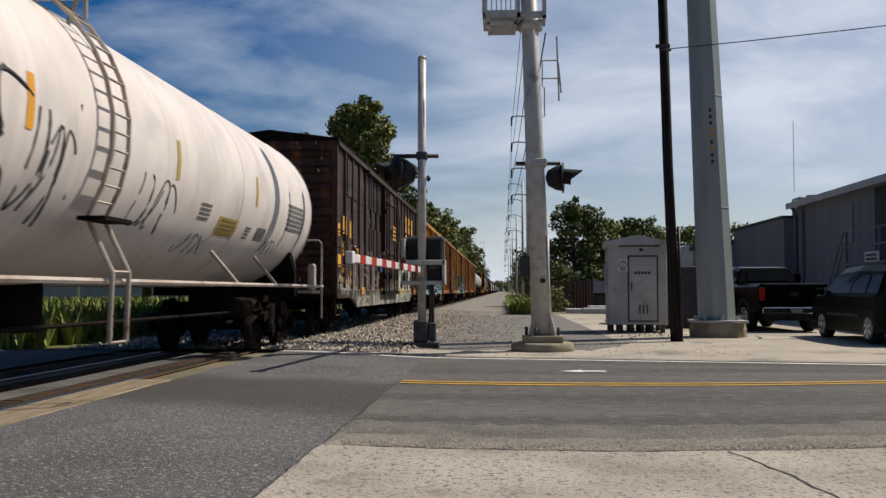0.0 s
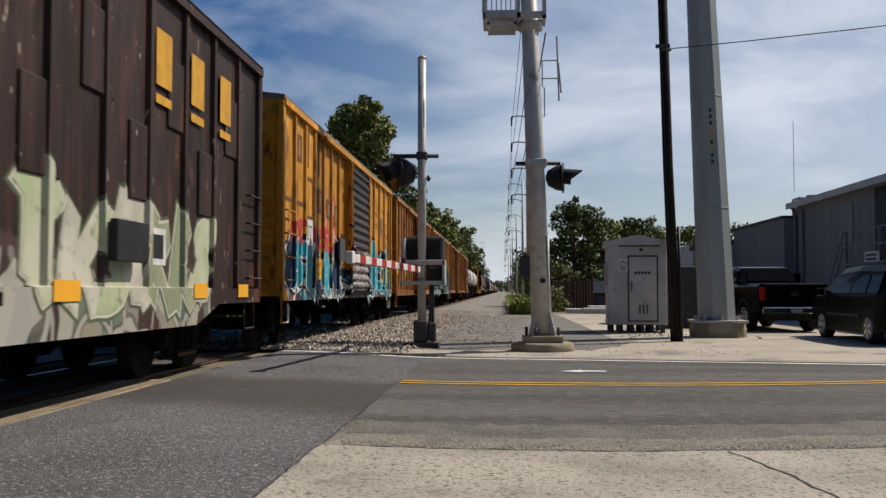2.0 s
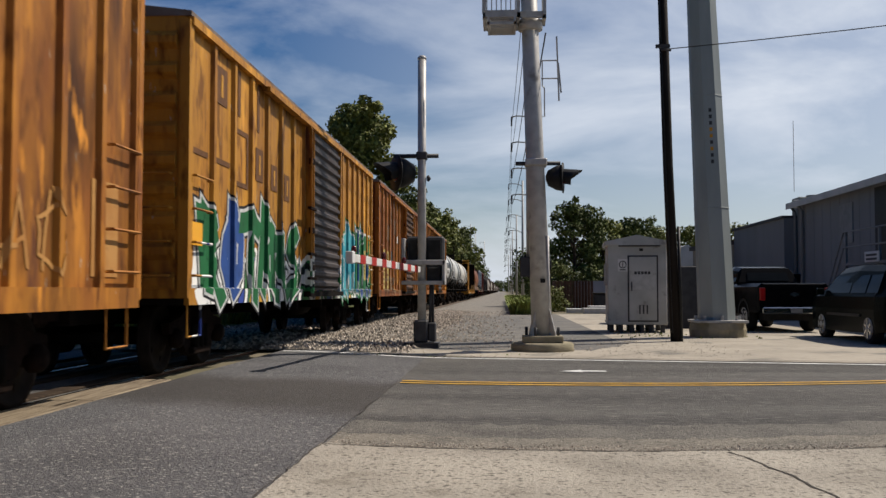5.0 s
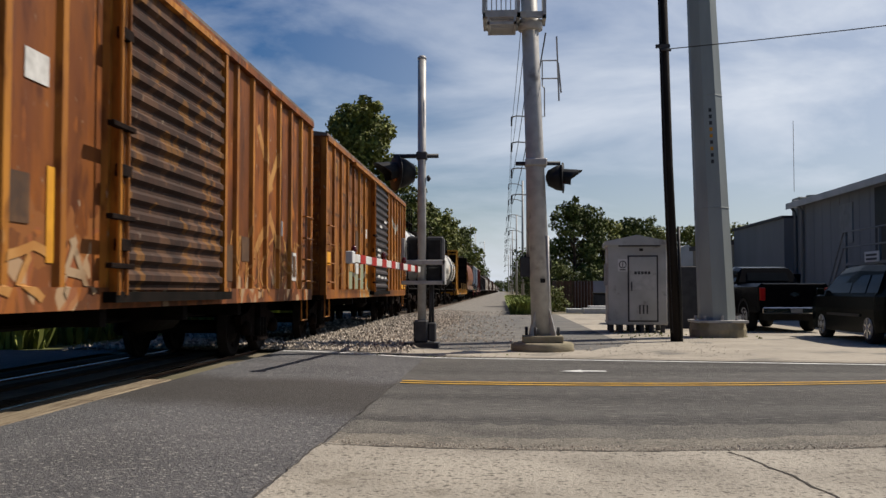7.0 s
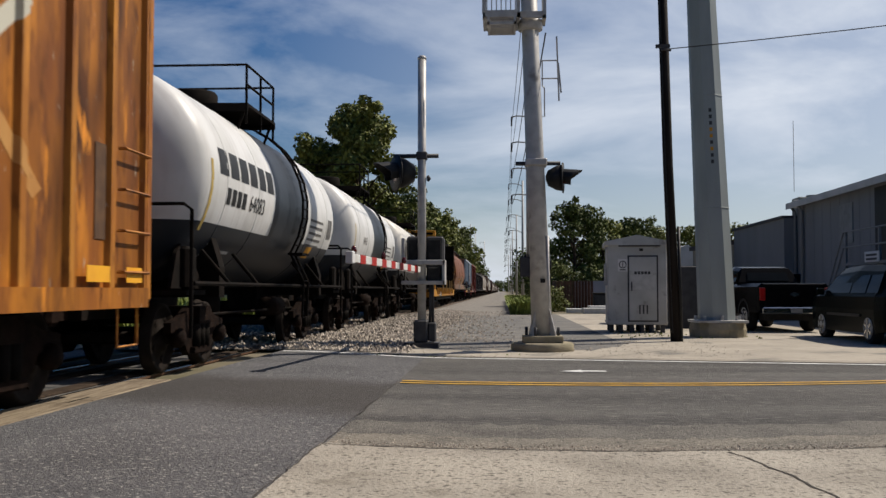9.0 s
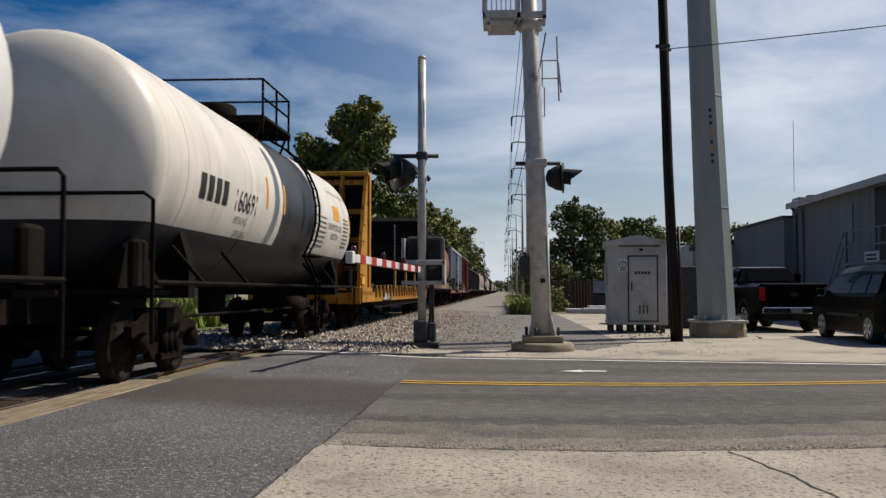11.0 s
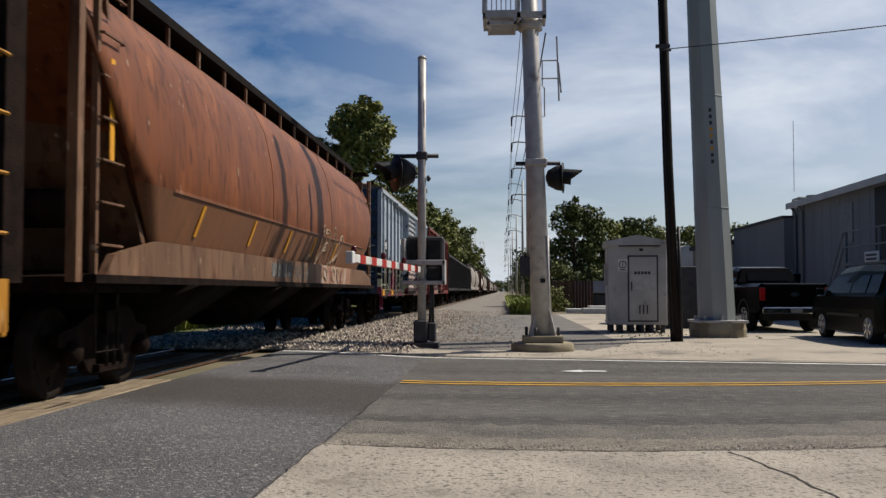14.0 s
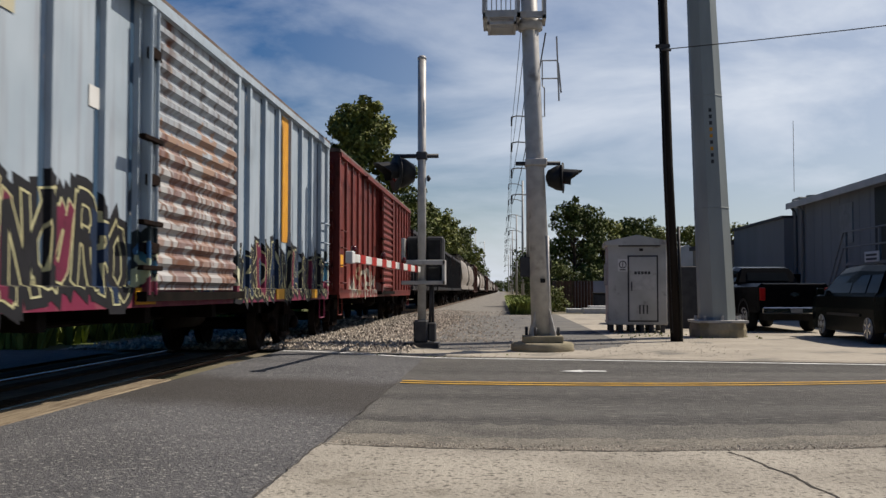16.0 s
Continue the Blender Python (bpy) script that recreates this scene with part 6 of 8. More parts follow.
def boxcar(L, H, side, post, door, label, doors=(-1.6, 1.6), posts=None, belly=0.0, style="rib", far=False, end=None, roof="galv_dirty", low=0.98):
    c = thing("boxcar", label, "freight car", "cars of the train")
    a = L / 2 - 0.78
    W = 1.50
    bm = bmesh.new()
    prism(bm, [(-W, low), (W, low), (W, H - 0.05), (-W, H - 0.05)], 'y', -a, a)
    part("body", bm, side, c)
    bm = bmesh.new()
    prism(bm, [(-W - 0.07, H - 0.06), (W + 0.07, H - 0.06), (W + 0.07, H), (0.0, H + 0.20), (-W - 0.07, H)], 'y', -a - 0.05, a + 0.05)
    part("roof", bm, roof, c)
    for s in (-1, 1):
        part("top_chord", B((s * (W + 0.04) - 0.05, s * (W + 0.04) + 0.05, -a, a, H - 0.16, H - 0.06)), side, c)
        bm = bmesh.new()
        x0 = s * (W + 0.05)
        pts = [(-a, low - 0.08), (-a, low + 0.12), (a, low + 0.12), (a, low - 0.08)]
        if belly:
            q = a - 3.0
            pts += [(q + 0.9, low - 0.08), (q, low - belly), (-q, low - belly), (-q - 0.9, low - 0.08)]
        prism(bm, pts, 'x', min(x0 - s * 0.05, x0 + s * 0.012), max(x0 - s * 0.05, x0 + s * 0.012))
        part("side_sill", bm, side, c)
    # side posts
    ys = posts or [-a + 0.06 + (a - 0.12 + doors[0]) * k / 7 for k in range(8)] + [doors[1] + 0.06 + (a - 0.12 - doors[1]) * k / 7 for k in range(8)]
    for y in ys:
        for s in (-1, 1):
            if far and s < 0:
                continue
            bm = bmesh.new()
            prism(bm, [(s * W, y - 0.075), (s * (W + 0.055), y - 0.05), (s * (W + 0.055), y + 0.05), (s * W, y + 0.075)], 'z', low + 0.12, H - 0.16)
            part("side_post", bm, post, c)
    # doors
    for s in ((1,) if far else (-1, 1)):
        x0 = s * (W + 0.05)
        d0, d1 = doors
        bm = bmesh.new()
        box(bm, min(x0, x0 + s * 0.05), max(x0, x0 + s * 0.05), d0, d1, low + 0.10, H - 0.20)
        dm = part("door", bm, door, c)
        if style == "rib":
            n = 15
            for k in range(n):
                z = low + 0.22 + (H - low - 0.62) * k / (n - 1)
                bm = bmesh.new()
                prism(bm, [(x0 + s * 0.05, z - 0.07), (x0 + s * 0.10, z - 0.03), (x0 + s * 0.10, z + 0.03), (x0 + s * 0.05, z + 0.07)], 'y', d0 + 0.1, d1 - 0.1)
                part("door_rib", bm, door, dm)
            for y in (d0 - 0.16, d0 + 0.03):
                part("lock_rod", T(0.022, [(x0 + s * 0.14, y, low + 0.05), (x0 + s * 0.14, y, H - 0.3)], seg=6), post, dm)
            for z in (1.3, 1.75, 2.6):
                part("lock_handle", B((min(x0 + s * 0.12, x0 + s * 0.19), max(x0 + s * 0.12, x0 + s * 0.19), d0 - 0.42, d0 + 0.12, z - 0.025, z + 0.025), bev=0.006), "truck_rust", dm)
        else:
            for y in (d0 + 0.45, d0 + 1.05, d1 - 1.05, d1 - 0.45):
                part("lock_rod", T(0.028, [(x0 + s * 0.10, y, low + 0.1), (x0 + s * 0.10, y, H - 0.3)], seg=6), door, dm)
            for z in (1.7, 2.3, 3.1, H - 0.6):
                part("door_beam", B((min(x0 + s * 0.05, x0 + s * 0.09), max(x0 + s * 0.05, x0 + s * 0.09), d0 + 0.1, d1 - 0.1, z - 0.06, z + 0.06)), door, dm)
            part("door_hub", lathe(bmesh.new(), [(0.30, 0.0), (0.30, 0.05), (0.25, 0.06), (0.0, 0.061)], 14, 'x', at=(x0 + s * 0.07, (d0 + d1) / 2, 1.75)), door, dm)
        for y in (d0, d1):
            part("door_edge", B((min(x0, x0 + s * 0.11), max(x0, x0 + s * 0.11), y - 0.05, y + 0.05, low + 0.06, H - 0.16)), post, dm)
        for z in (1.5, 2.2, 3.5):
            part("door_latch", B((min(x0 + s * 0.08, x0 + s * 0.16), max(x0 + s * 0.08, x0 + s * 0.16), d0 - 0.14, d0 + 0.10, z - 0.06, z + 0.06), bev=0.01), "truck_rust", dm)
        part("door_track", B((min(x0, x0 + s * 0.14), max(x0, x0 + s * 0.14), d0 - 0.2, d1 + 0.2, low - 0.02, low + 0.08)), "dark_steel", c)
        part("upper_track", B((min(x0, x0 + s * 0.12), max(x0, x0 + s * 0.12), 2 * d0 - d1, d1 + 0.1, H - 0.24, H - 0.17)), post, c)
    # corrugated ends
    for s in (-1, 1):
        part("end_sheet", B((-W, W, min(s * a, s * (a + 0.03)), max(s * a, s * (a + 0.03)), low, H - 0.05)), end or side, c)
        for k in range(9):
            z = low + 0.2 + (H - low - 0.55) * k / 8
            bm = bmesh.new()
            prism(bm, [(s * (a + 0.03), z - 0.11), (s * (a + 0.10), z - 0.04), (s * (a + 0.10), z + 0.04), (s * (a + 0.03), z + 0.11)], 'x', -W + 0.1, W - 0.1)
            part("end_rib", bm, end or side, c)
        for x in (-W, W):
            part("corner_post", B((x - 0.06, x + 0.06, s * a - 0.06, s * a + 0.06, low, H - 0.1)), post, c)
    if not far:
        for z in (1.25, 1.65, 2.05, 2.45):
            ladder(c, W + 0.03, -a + 0.10, -a + 0.75, (z,), post)
            ladder(c, W + 0.03, a - 0.75, a - 0.10, (z,), post)
            part("end_rung", T(0.016, [(0.75, -a - 0.03, z), (0.75, -a - 0.14, z), (1.35, -a - 0.14, z), (1.35, -a - 0.03, z)], seg=5), post, c)
        for y in (-a + 0.12, a - 0.66):
            part("stirrup", T(0.018, [(W, y, low), (W, y, 0.52), (W, y + 0.5, 0.52), (W, y + 0.5, low)], seg=5), post, c)
        part("brake_wheel", lathe(bmesh.new(), [(0.24, 0.0), (0.28, 0.02), (0.28, 0.04), (0.24, 0.05)], 18, 'y', at=(-0.9, -a - 0.16, 3.0)), "dark_steel", c)
        part("brake_pipe", T(0.03, [(0.7, -4.4, 0.72), (0.7, 4.2, 0.72)], seg=6), "dark_steel", c)
        part("air_reservoir", lathe(bmesh.new(), [(0.0, -0.6), (0.2, -0.55), (0.2, 0.55), (0.0, 0.6)], 12, 'y', at=(0.75, 1.8, 0.75)), "dark_steel", c)
        for y in (-3.6, -1.2, 1.2, 3.6):
            part("cross_bearer", B((-1.4, 1.4, y - 0.08, y + 0.08, 0.72, low)), "dark_steel", c)
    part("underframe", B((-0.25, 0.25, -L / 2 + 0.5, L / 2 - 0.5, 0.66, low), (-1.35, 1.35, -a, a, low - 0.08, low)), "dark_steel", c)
    running_gear(c, L, 2.75, not far)
    return c, a


M["galv_dirty"] = mat("weathered_roof_steel", (0.20, 0.17, 0.15), (0.14, 0.09, 0.065), 0.7, 0.2, scale=2)
XS = 1.506


def finish_box(c, a, sticker=True):
    if sticker:
        patch(c, -a + 0.10, -a + 0.52, 1.62, 1.90, 1.54, "orange_sticker", "reflector_plate", "orange reflector plate", 0.01)


# --- first car: long white tank
def tank_car(L, mtl, label, R=1.47, zc=2.60, gap=1.1, black_frame=True, platform=(-1.5, 0.2), ladder_y=-1.2, kind="mid", far=False):
    c = thing("tank_car", label, "freight car", "cars of the train")
    h = L / 2 - gap
    bm = bmesh.new()
    prof = [(R * math.sin(t), -h + 0.55 - 0.55 * math.cos(t)) for t in [math.radians(x) for x in (0, 12, 25, 40, 55, 70, 80, 90)]]
    prof += [(R, -h * 0.5), (R, 0), (R, h * 0.5)]
    prof += [(r, -y) for r, y in reversed(prof[:8])]
    lathe(bm, prof, 48, 'y', at=(0, 0, zc))
    part("tank", bm, mtl, c)
    fr = "dark_steel" if black_frame else "frame_white"
    for y in (-h + 1.3, -h * 0.4, h * 0.4, h - 1.3):
        part("tank_seam", lathe(bmesh.new(), [(R + 0.001, y - 0.02), (R + 0.006, y - 0.01), (R + 0.006, y + 0.01), (R + 0.001, y + 0.02)], 48, 'y', at=(0, 0, zc)), mtl, c)
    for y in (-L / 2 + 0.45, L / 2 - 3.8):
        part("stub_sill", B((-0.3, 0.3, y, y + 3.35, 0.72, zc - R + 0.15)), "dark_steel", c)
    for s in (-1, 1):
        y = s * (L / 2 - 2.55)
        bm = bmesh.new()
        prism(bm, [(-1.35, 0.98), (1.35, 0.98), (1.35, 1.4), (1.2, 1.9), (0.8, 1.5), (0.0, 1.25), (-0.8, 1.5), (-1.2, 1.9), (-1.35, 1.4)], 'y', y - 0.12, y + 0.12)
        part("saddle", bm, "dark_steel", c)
        part("end_platform", B((-1.45, 1.45, min(s * (L / 2 - 0.75), s * (L / 2 - 1.5)), max(s * (L / 2 - 0.75), s * (L / 2 - 1.5)), 1.02, 1.08)), fr, c)
        part("end_rail", T(0.024, [(1.5, s * (L / 2 - 0.78), 0.5), (1.5, s * (L / 2 - 0.78), 2.05), (1.42, s * (L / 2 - 0.72), 2.12), (-1.42, s * (L / 2 - 0.72), 2.12), (-1.5, s * (L / 2 - 0.78), 2.05), (-1.5, s * (L / 2 - 0.78), 0.5)], seg=6), fr, c)
        bm = bmesh.new()
        prism(bm, [(s * (h - 1.5), 1.10), (s * (h - 0.1), 1.10), (s * (h - 0.3), 1.55), (s * (h - 0.5), 1.75)], 'x', 1.05, 1.10)
        part("tank_brace", bm, fr if not black_frame else "dark_steel", c)
        part("head_brace", B((1.30, 1.42, min(s * (h - 0.15), s * (h + 0.2)), max(s * (h - 0.15), s * (h + 0.2)), 1.08, 1.62), bev=0.04), fr, c)
    for s in (-1, 1):
        part("side_rail", T(0.032, [(s * 1.52, -L / 2 + 0.8, 1.16), (s * 1.52, L / 2 - 0.8, 1.16)], seg=6), fr, c)
    if not far:
        for y in (-h * 0.75, -h * 0.45, h * 0.35, h * 0.6):
            part("rail_bracket", T(0.028, [(1.52, y, 1.16), (1.22, y - 0.35, 1.62)], seg=6), fr, c)
        # ladder up the side
        pts = []
        for k in range(9):
            a = math.radians(-32 + 12.5 * k)
            pts.append((0 + (R + 0.12) * math.cos(a), 0, zc + (R + 0.12) * math.sin(a)))
        low = [(1.58, 0, 0.58), (1.60, 0, 1.25)]
        lad = part("ladder", T(0.024, [(x, ladder_y - 0.2, z) for x, _, z in low + pts], [(x, ladder_y + 0.2, z) for x, _, z in low + pts], seg=6), fr, c)
        for k, (x, _, z) in enumerate(low + pts):
            part("rung", T(0.014, [(x, ladder_y - 0.2, z), (x, ladder_y + 0.2, z)], seg=5), fr, lad)
        for za, zb in zip(pts, pts[1:]):
            part("rung", T(0.014, [((za[0] + zb[0]) / 2, ladder_y - 0.2, (za[2] + zb[2]) / 2), ((za[0] + zb[0]) / 2, ladder_y + 0.2, (za[2] + zb[2]) / 2)], seg=5), fr, lad)
        part("foot_plate", B((1.35, 1.62, ladder_y - 0.42, ladder_y + 0.22, 1.72, 1.76)), "dark_steel", c)
    # dome and top platform
    p0, p1 = platform
    yc = (p0 + p1) / 2
    part("dome", lathe(bmesh.new(), [(0.42, zc + R - 0.12), (0.42, zc + R + 0.32), (0.38, zc + R + 0.36), (0.0, zc + R + 0.37)], 18, at=(0, yc - 0.2, 0)), "dark_steel" if black_frame else mtl, c)
    top = zc + R
    pl = part("top_platform", B((0.40, 1.15, p0, p1, top - 0.02, top + 0.03), (-1.15, -0.40, p0, p1, top - 0.02, top + 0.03), (0.4, 1.15, p0, p0 + 0.06, top - 0.10, top - 0.02), (0.4, 1.15, p1 - 0.06, p1, top - 0.10, top - 0.02)), fr, c)
    for x in (-1.12, 1.12):
        for y in (p0 + 0.05, yc, p1 - 0.05):
            part("rail_post", T(0.022, [(x, y, top - 0.3 if abs(x) > 1 else top), (x, y, top + 0.66)], seg=6), fr, pl)
        for z in (top + 0.34, top + 0.66):
            part("guard_rail", T(0.02, [(x, p0 + 0.05, z), (x, p1 - 0.05, z)], seg=6), fr, pl)
    for y in (p0 + 0.05, p1 - 0.05):
        part("end_guard", T(0.02, [(-1.12, y, top + 0.66), (1.12, y, top + 0.66)], seg=6), fr, pl)
    for y in (p0 + 0.1, p1 - 0.1):
        part("platform_leg", T(0.025, [(1.1, y, top), (0.95, y, zc + 1.05)], seg=6), fr, pl)
    part("outlet", lathe(bmesh.new(), [(0.22, 0.62), (0.25, 0.7), (0.25, zc - R + 0.1)], 14), "dark_steel", c)
    part("brake_cylinder", lathe(bmesh.new(), [(0.0, -0.5), (0.18, -0.45), (0.18, 0.45), (0.0, 0.5)], 12, 'y', at=(0.8, L / 2 - 4.6, 0.78)), "truck_rust", c)
    part("brake_rod", T(0.025, [(0.85, -L / 2 + 3, 0.72), (0.85, L / 2 - 3, 0.72)], seg=6), "dark_steel", c)
    running_gear(c, L, 2.55, not far)
    return c, h


def curved_patch(c, mtl, R, zc, y0, y1, a0, a1, name="marking_patch", label="", lift=0.004):
    """A thin painted patch that follows the tank's round side between two angles in degrees."""
    bm = bmesh.new()
    n = 5
    for lo in (lift,):
        vs = [[bm.verts.new(((R + lo) * math.cos(math.radians(a0 + (a1 - a0) * k / n)), y, zc + (R + lo) * math.sin(math.radians(a0 + (a1 - a0) * k / n)))) for k in range(n + 1)] for y in (y0, y1)]
        for k in range(n):
            bm.faces.new((vs[0][k], vs[1][k], vs[1][k + 1], vs[0][k + 1]))
    part(name, bm, mtl, c, label)


def tank_text(c, body, size, y, ang, material, R=1.47, zc=2.60, sx=1.0):
    a = math.radians(ang)
    me = text_mesh(body, size)
    me.materials.clear()
    for v in me.vertices:
        b = a + v.co.y / R
        v.co = Vector(((R + 0.006) * math.cos(b), y + v.co.x * sx, zc + (R + 0.006) * math.sin(b)))
    link("lettering", me, material, c)


def scrawl(c, y, ang, w, h, seed, R=1.47, zc=2.60, material="spray_black", r=0.02):
    """Spray-painted squiggles on a tank side."""
    q = random.Random(seed)
    for s in range(4):
        pts = []
        ph = q.uniform(0, 6)
        for k in range(16):
            t = k / 15
            yy = y + w * (s / 4 + 0.30 * t + 0.10 * math.sin(7 * t + ph))
            aa = math.radians(ang) + (h * (0.5 + 0.5 * math.sin(5.5 * t + ph + s)) + 0.1 * h * math.cos(11 * t)) / R
            pts.append(((R - r * 0.7) * math.cos(aa), yy, zc + (R - r * 0.7) * math.sin(aa)))
        part("spray_mark", T(r, pts, seg=6), material, c)


M["spray_black"] = mat("grey_spray_paint", (0.03, 0.03, 0.035), (0.07, 0.07, 0.075), 0.8, scale=4)
M["spray_blue"] = mat("blue_grey_spray", (0.06, 0.08, 0.16), (0.1, 0.12, 0.2), 0.8, scale=4)
M["buff_ink"] = mat("olive_lettering", (0.26, 0.19, 0.06), (0.2, 0.14, 0.05), 0.8, scale=6)
M["spray_beige"] = mat("faded_beige_spray", (0.36, 0.27, 0.19), (0.26, 0.18, 0.12), 0.8, scale=3)
M["dirt_patch"] = mat("dark_dirty_patch", (0.09, 0.05, 0.03), (0.13, 0.07, 0.035), 0.8, scale=6)
M["dark_lining"] = mat("dark_lining_boards", (0.014, 0.010, 0.009), (0.024, 0.017, 0.014), 0.85, scale=3, stretch=(1, 5, 5), bump=0.3, vary=0.3)
M["dark_lining"].node_tree.nodes["Principled BSDF"].inputs["Specular IOR Level"].default_value = 0.03
M["fresh_timber"] = mat("yellow_pine_stake", (0.42, 0.25, 0.08), (0.32, 0.18, 0.06), 0.85, scale=5, stretch=(5, 5, 0.5), bump=0.3)
M["faded_ink"] = mat("faded_black_lettering", (0.10, 0.10, 0.10), (0.2, 0.19, 0.18), 0.7, scale=12)
M["faded_brown_ink"] = mat("faded_brown_lettering", (0.11, 0.05, 0.02), (0.16, 0.07, 0.025), 0.7, scale=8)
M["faded_yellow_ink"] = mat("faded_yellow_lettering", (0.55, 0.28, 0.04), (0.38, 0.18, 0.04), 0.7, scale=8)
M["csx_yellow"] = mat("worn_yellow_lettering", (0.62, 0.33, 0.03), (0.48, 0.24, 0.03), 0.7, scale=6)
M["faded_buff"] = mat("faded_yellow_paint", (0.52, 0.47, 0.30), (0.44, 0.44, 0.38), 0.7, scale=4)
M["amber_strip"] = mat("amber_reflector", (0.70, 0.33, 0.03), (0.55, 0.25, 0.03), 0.6, scale=5)
M["white_ink"] = mat("white_lettering", (0.7, 0.69, 0.66), (0.5, 0.49, 0.47), 0.7, scale=8)
M["buff"] = mat("buff_placard", (0.45, 0.33, 0.10), (0.38, 0.28, 0.09), 0.7, scale=6)
TRAIN = []


# ---- spray-painted pieces on the car sides: letter-like strokes that follow the sheet, the posts and the sill ----
def ribbon(bm, pts, hw, x):
    """A flat brush stroke of half width hw through (y, z) points, with slanted tips."""
    p = [Vector(q) for q in pts]
    rows = []
    for i, q in enumerate(p):
        d = (p[min(i + 1, len(p) - 1)] - p[max(i - 1, 0)]).normalized()
        nrm = Vector((-d.y, d.x)) * hw
        e = d * hw * (0.9 if i == len(p) - 1 else -0.9 if i == 0 else 0.0)
        skew = d * hw * 0.35 if i in (0, len(p) - 1) else Vector((0, 0))
        rows.append([bm.verts.new((x, *(q + nrm + e + skew))), bm.verts.new((x, *(q - nrm + e - skew)))])
    for u, w in zip(rows, rows[1:]):
        bm.faces.new((u[0], u[1], w[1], w[0]))


def on_side(bm, posts, low, W=1.5):
    """Lays a flat drawing onto the posts and the side sill of a box car."""
    for y in posts:
        for d in (-0.075, -0.05, 0.05, 0.075):
            bmesh.ops.bisect_plane(bm, geom=bm.verts[:] + bm.edges[:] + bm.faces[:], plane_co=(0, y + d, 0), plane_no=(0, 1, 0))
    for z in (low + 0.12, low + 0.135):
        bmesh.ops.bisect_plane(bm, geom=bm.verts[:] + bm.edges[:] + bm.faces[:], plane_co=(0, 0, z), plane_no=(0, 0, 1))
    for v in bm.verts:
        h = 0.0
        for y in posts:
            h = max(h, 0.055 * min(1.0, max(0.0, (0.075 - abs(v.co.y - y)) / 0.025)))
        if v.co.z < low + 0.125:
            h = 0.063
        v.co.x += W + h


STROKES = ([((0.1, 0), (0.35, 0.95)), ((0.4, 1.0), (0.9, 0.0)), ((0.2, 0.4), (0.75, 0.36))],
           [((0.15, 0), (0.15, 1.0)), ((0.15, 0.95), (0.7, 0.9), (0.8, 0.65), (0.25, 0.5)), ((0.4, 0.5), (0.9, 0.0))],
           [((0.1, 0), (0.2, 1.0)), ((0.2, 0.9), (0.75, 0.1)), ((0.75, 0.0), (0.85, 1.0))],
           [((0.0, 0.9), (0.5, 1.0), (1.0, 0.92)), ((0.5, 0.95), (0.45, 0.4), (0.6, 0.0))],
           [((0.85, 0.9), (0.4, 1.0), (0.15, 0.75), (0.75, 0.4), (0.7, 0.1), (0.1, 0.05))],
           [((0.5, 1.0), (0.12, 0.7), (0.12, 0.3), (0.5, 0.0), (0.88, 0.3), (0.88, 0.7), (0.5, 1.0))],
           [((0.15, 0.0), (0.2, 1.0)), ((0.85, 1.0), (0.25, 0.45), (0.9, 0.0))])


def spray_piece(c, posts, low, y0, y1, z0, z1, n, fill, rim, back, seed, hw=0.11, grow=(0.05, 0.10)):
    """n tangled figures between y0 and y1, each a coloured filling with a pale outline and a dark backing."""
    r = random.Random(seed)
    step = (y1 - y0) / n
    lift = 0.0
    for i in range(n):
        form = STROKES[(seed * 3 + i * 5 + r.randint(0, 2)) % len(STROKES)]
        ya, wd = y0 + i * step + r.uniform(-0.06, 0.06), step * r.uniform(0.85, 1.1)
        za, ht = z0 + r.uniform(-0.04, 0.06), (z1 - z0) * r.uniform(0.78, 1.12)
        lean = r.uniform(-0.12, 0.22)
        form = [[(u + r.uniform(-0.16, 0.16), v + r.uniform(-0.12, 0.12)) for u, v in st] for st in form]
        if r.random() < 0.6:
            u = r.uniform(0.1, 0.9)
            form.append([(u, r.uniform(0.0, 0.3)), (u + r.uniform(-0.5, 0.5), r.uniform(0.7, 1.1))])
        figure = bmesh.new(), bmesh.new(), bmesh.new()
        for st in form:
            pts = []
            for (u0, v0), (u1, v1) in zip(st, st[1:]):
                bow = r.uniform(-0.05, 0.05)
                for q in range(4):
                    t = q / 4
                    pts.append((ya + wd * (u0 + (u1 - u0) * t + lean * (v0 + (v1 - v0) * t) + bow * math.sin(math.pi * t)), za + ht * (v0 + (v1 - v0) * t + bow * math.sin(math.pi * t))))
            pts.append((ya + wd * (st[-1][0] + lean * st[-1][1]), za + ht * st[-1][1]))
            lift += 0.00004
            for bm, h, x in zip(figure, (hw, hw + grow[0], hw + grow[1]), (0.0080, 0.0045, 0.001)):
                ribbon(bm, pts, h, x + lift)
        top = None
        for bm, mt, nm in zip(figure, (r.choice(fill), rim, back), ("graffiti_figure", "outline", "backing")):
            if mt is None:
                bm.free()
                continue
            on_side(bm, [y for y in posts if ya - 1.2 < y < ya + wd + 1.2], low)
            bm.normal_update()
            for f in bm.faces:
                if f.normal.x < 0:
                    f.normal_flip()
            me = bpy.data.meshes.new(nm)
            bm.to_mesh(me)
            bm.free()
            ob = link(nm, me, mt, top or c)
            top = top or ob


def box_posts(L, doors):
    """Where boxcar() sets its side posts."""
    a = L / 2 - 0.78
    return [-a + 0.06 + (a - 0.12 + doors[0]) * k / 7 for k in range(8)] + [doors[1] + 0.06 + (a - 0.12 - doors[1]) * k / 7 for k in range(8)]


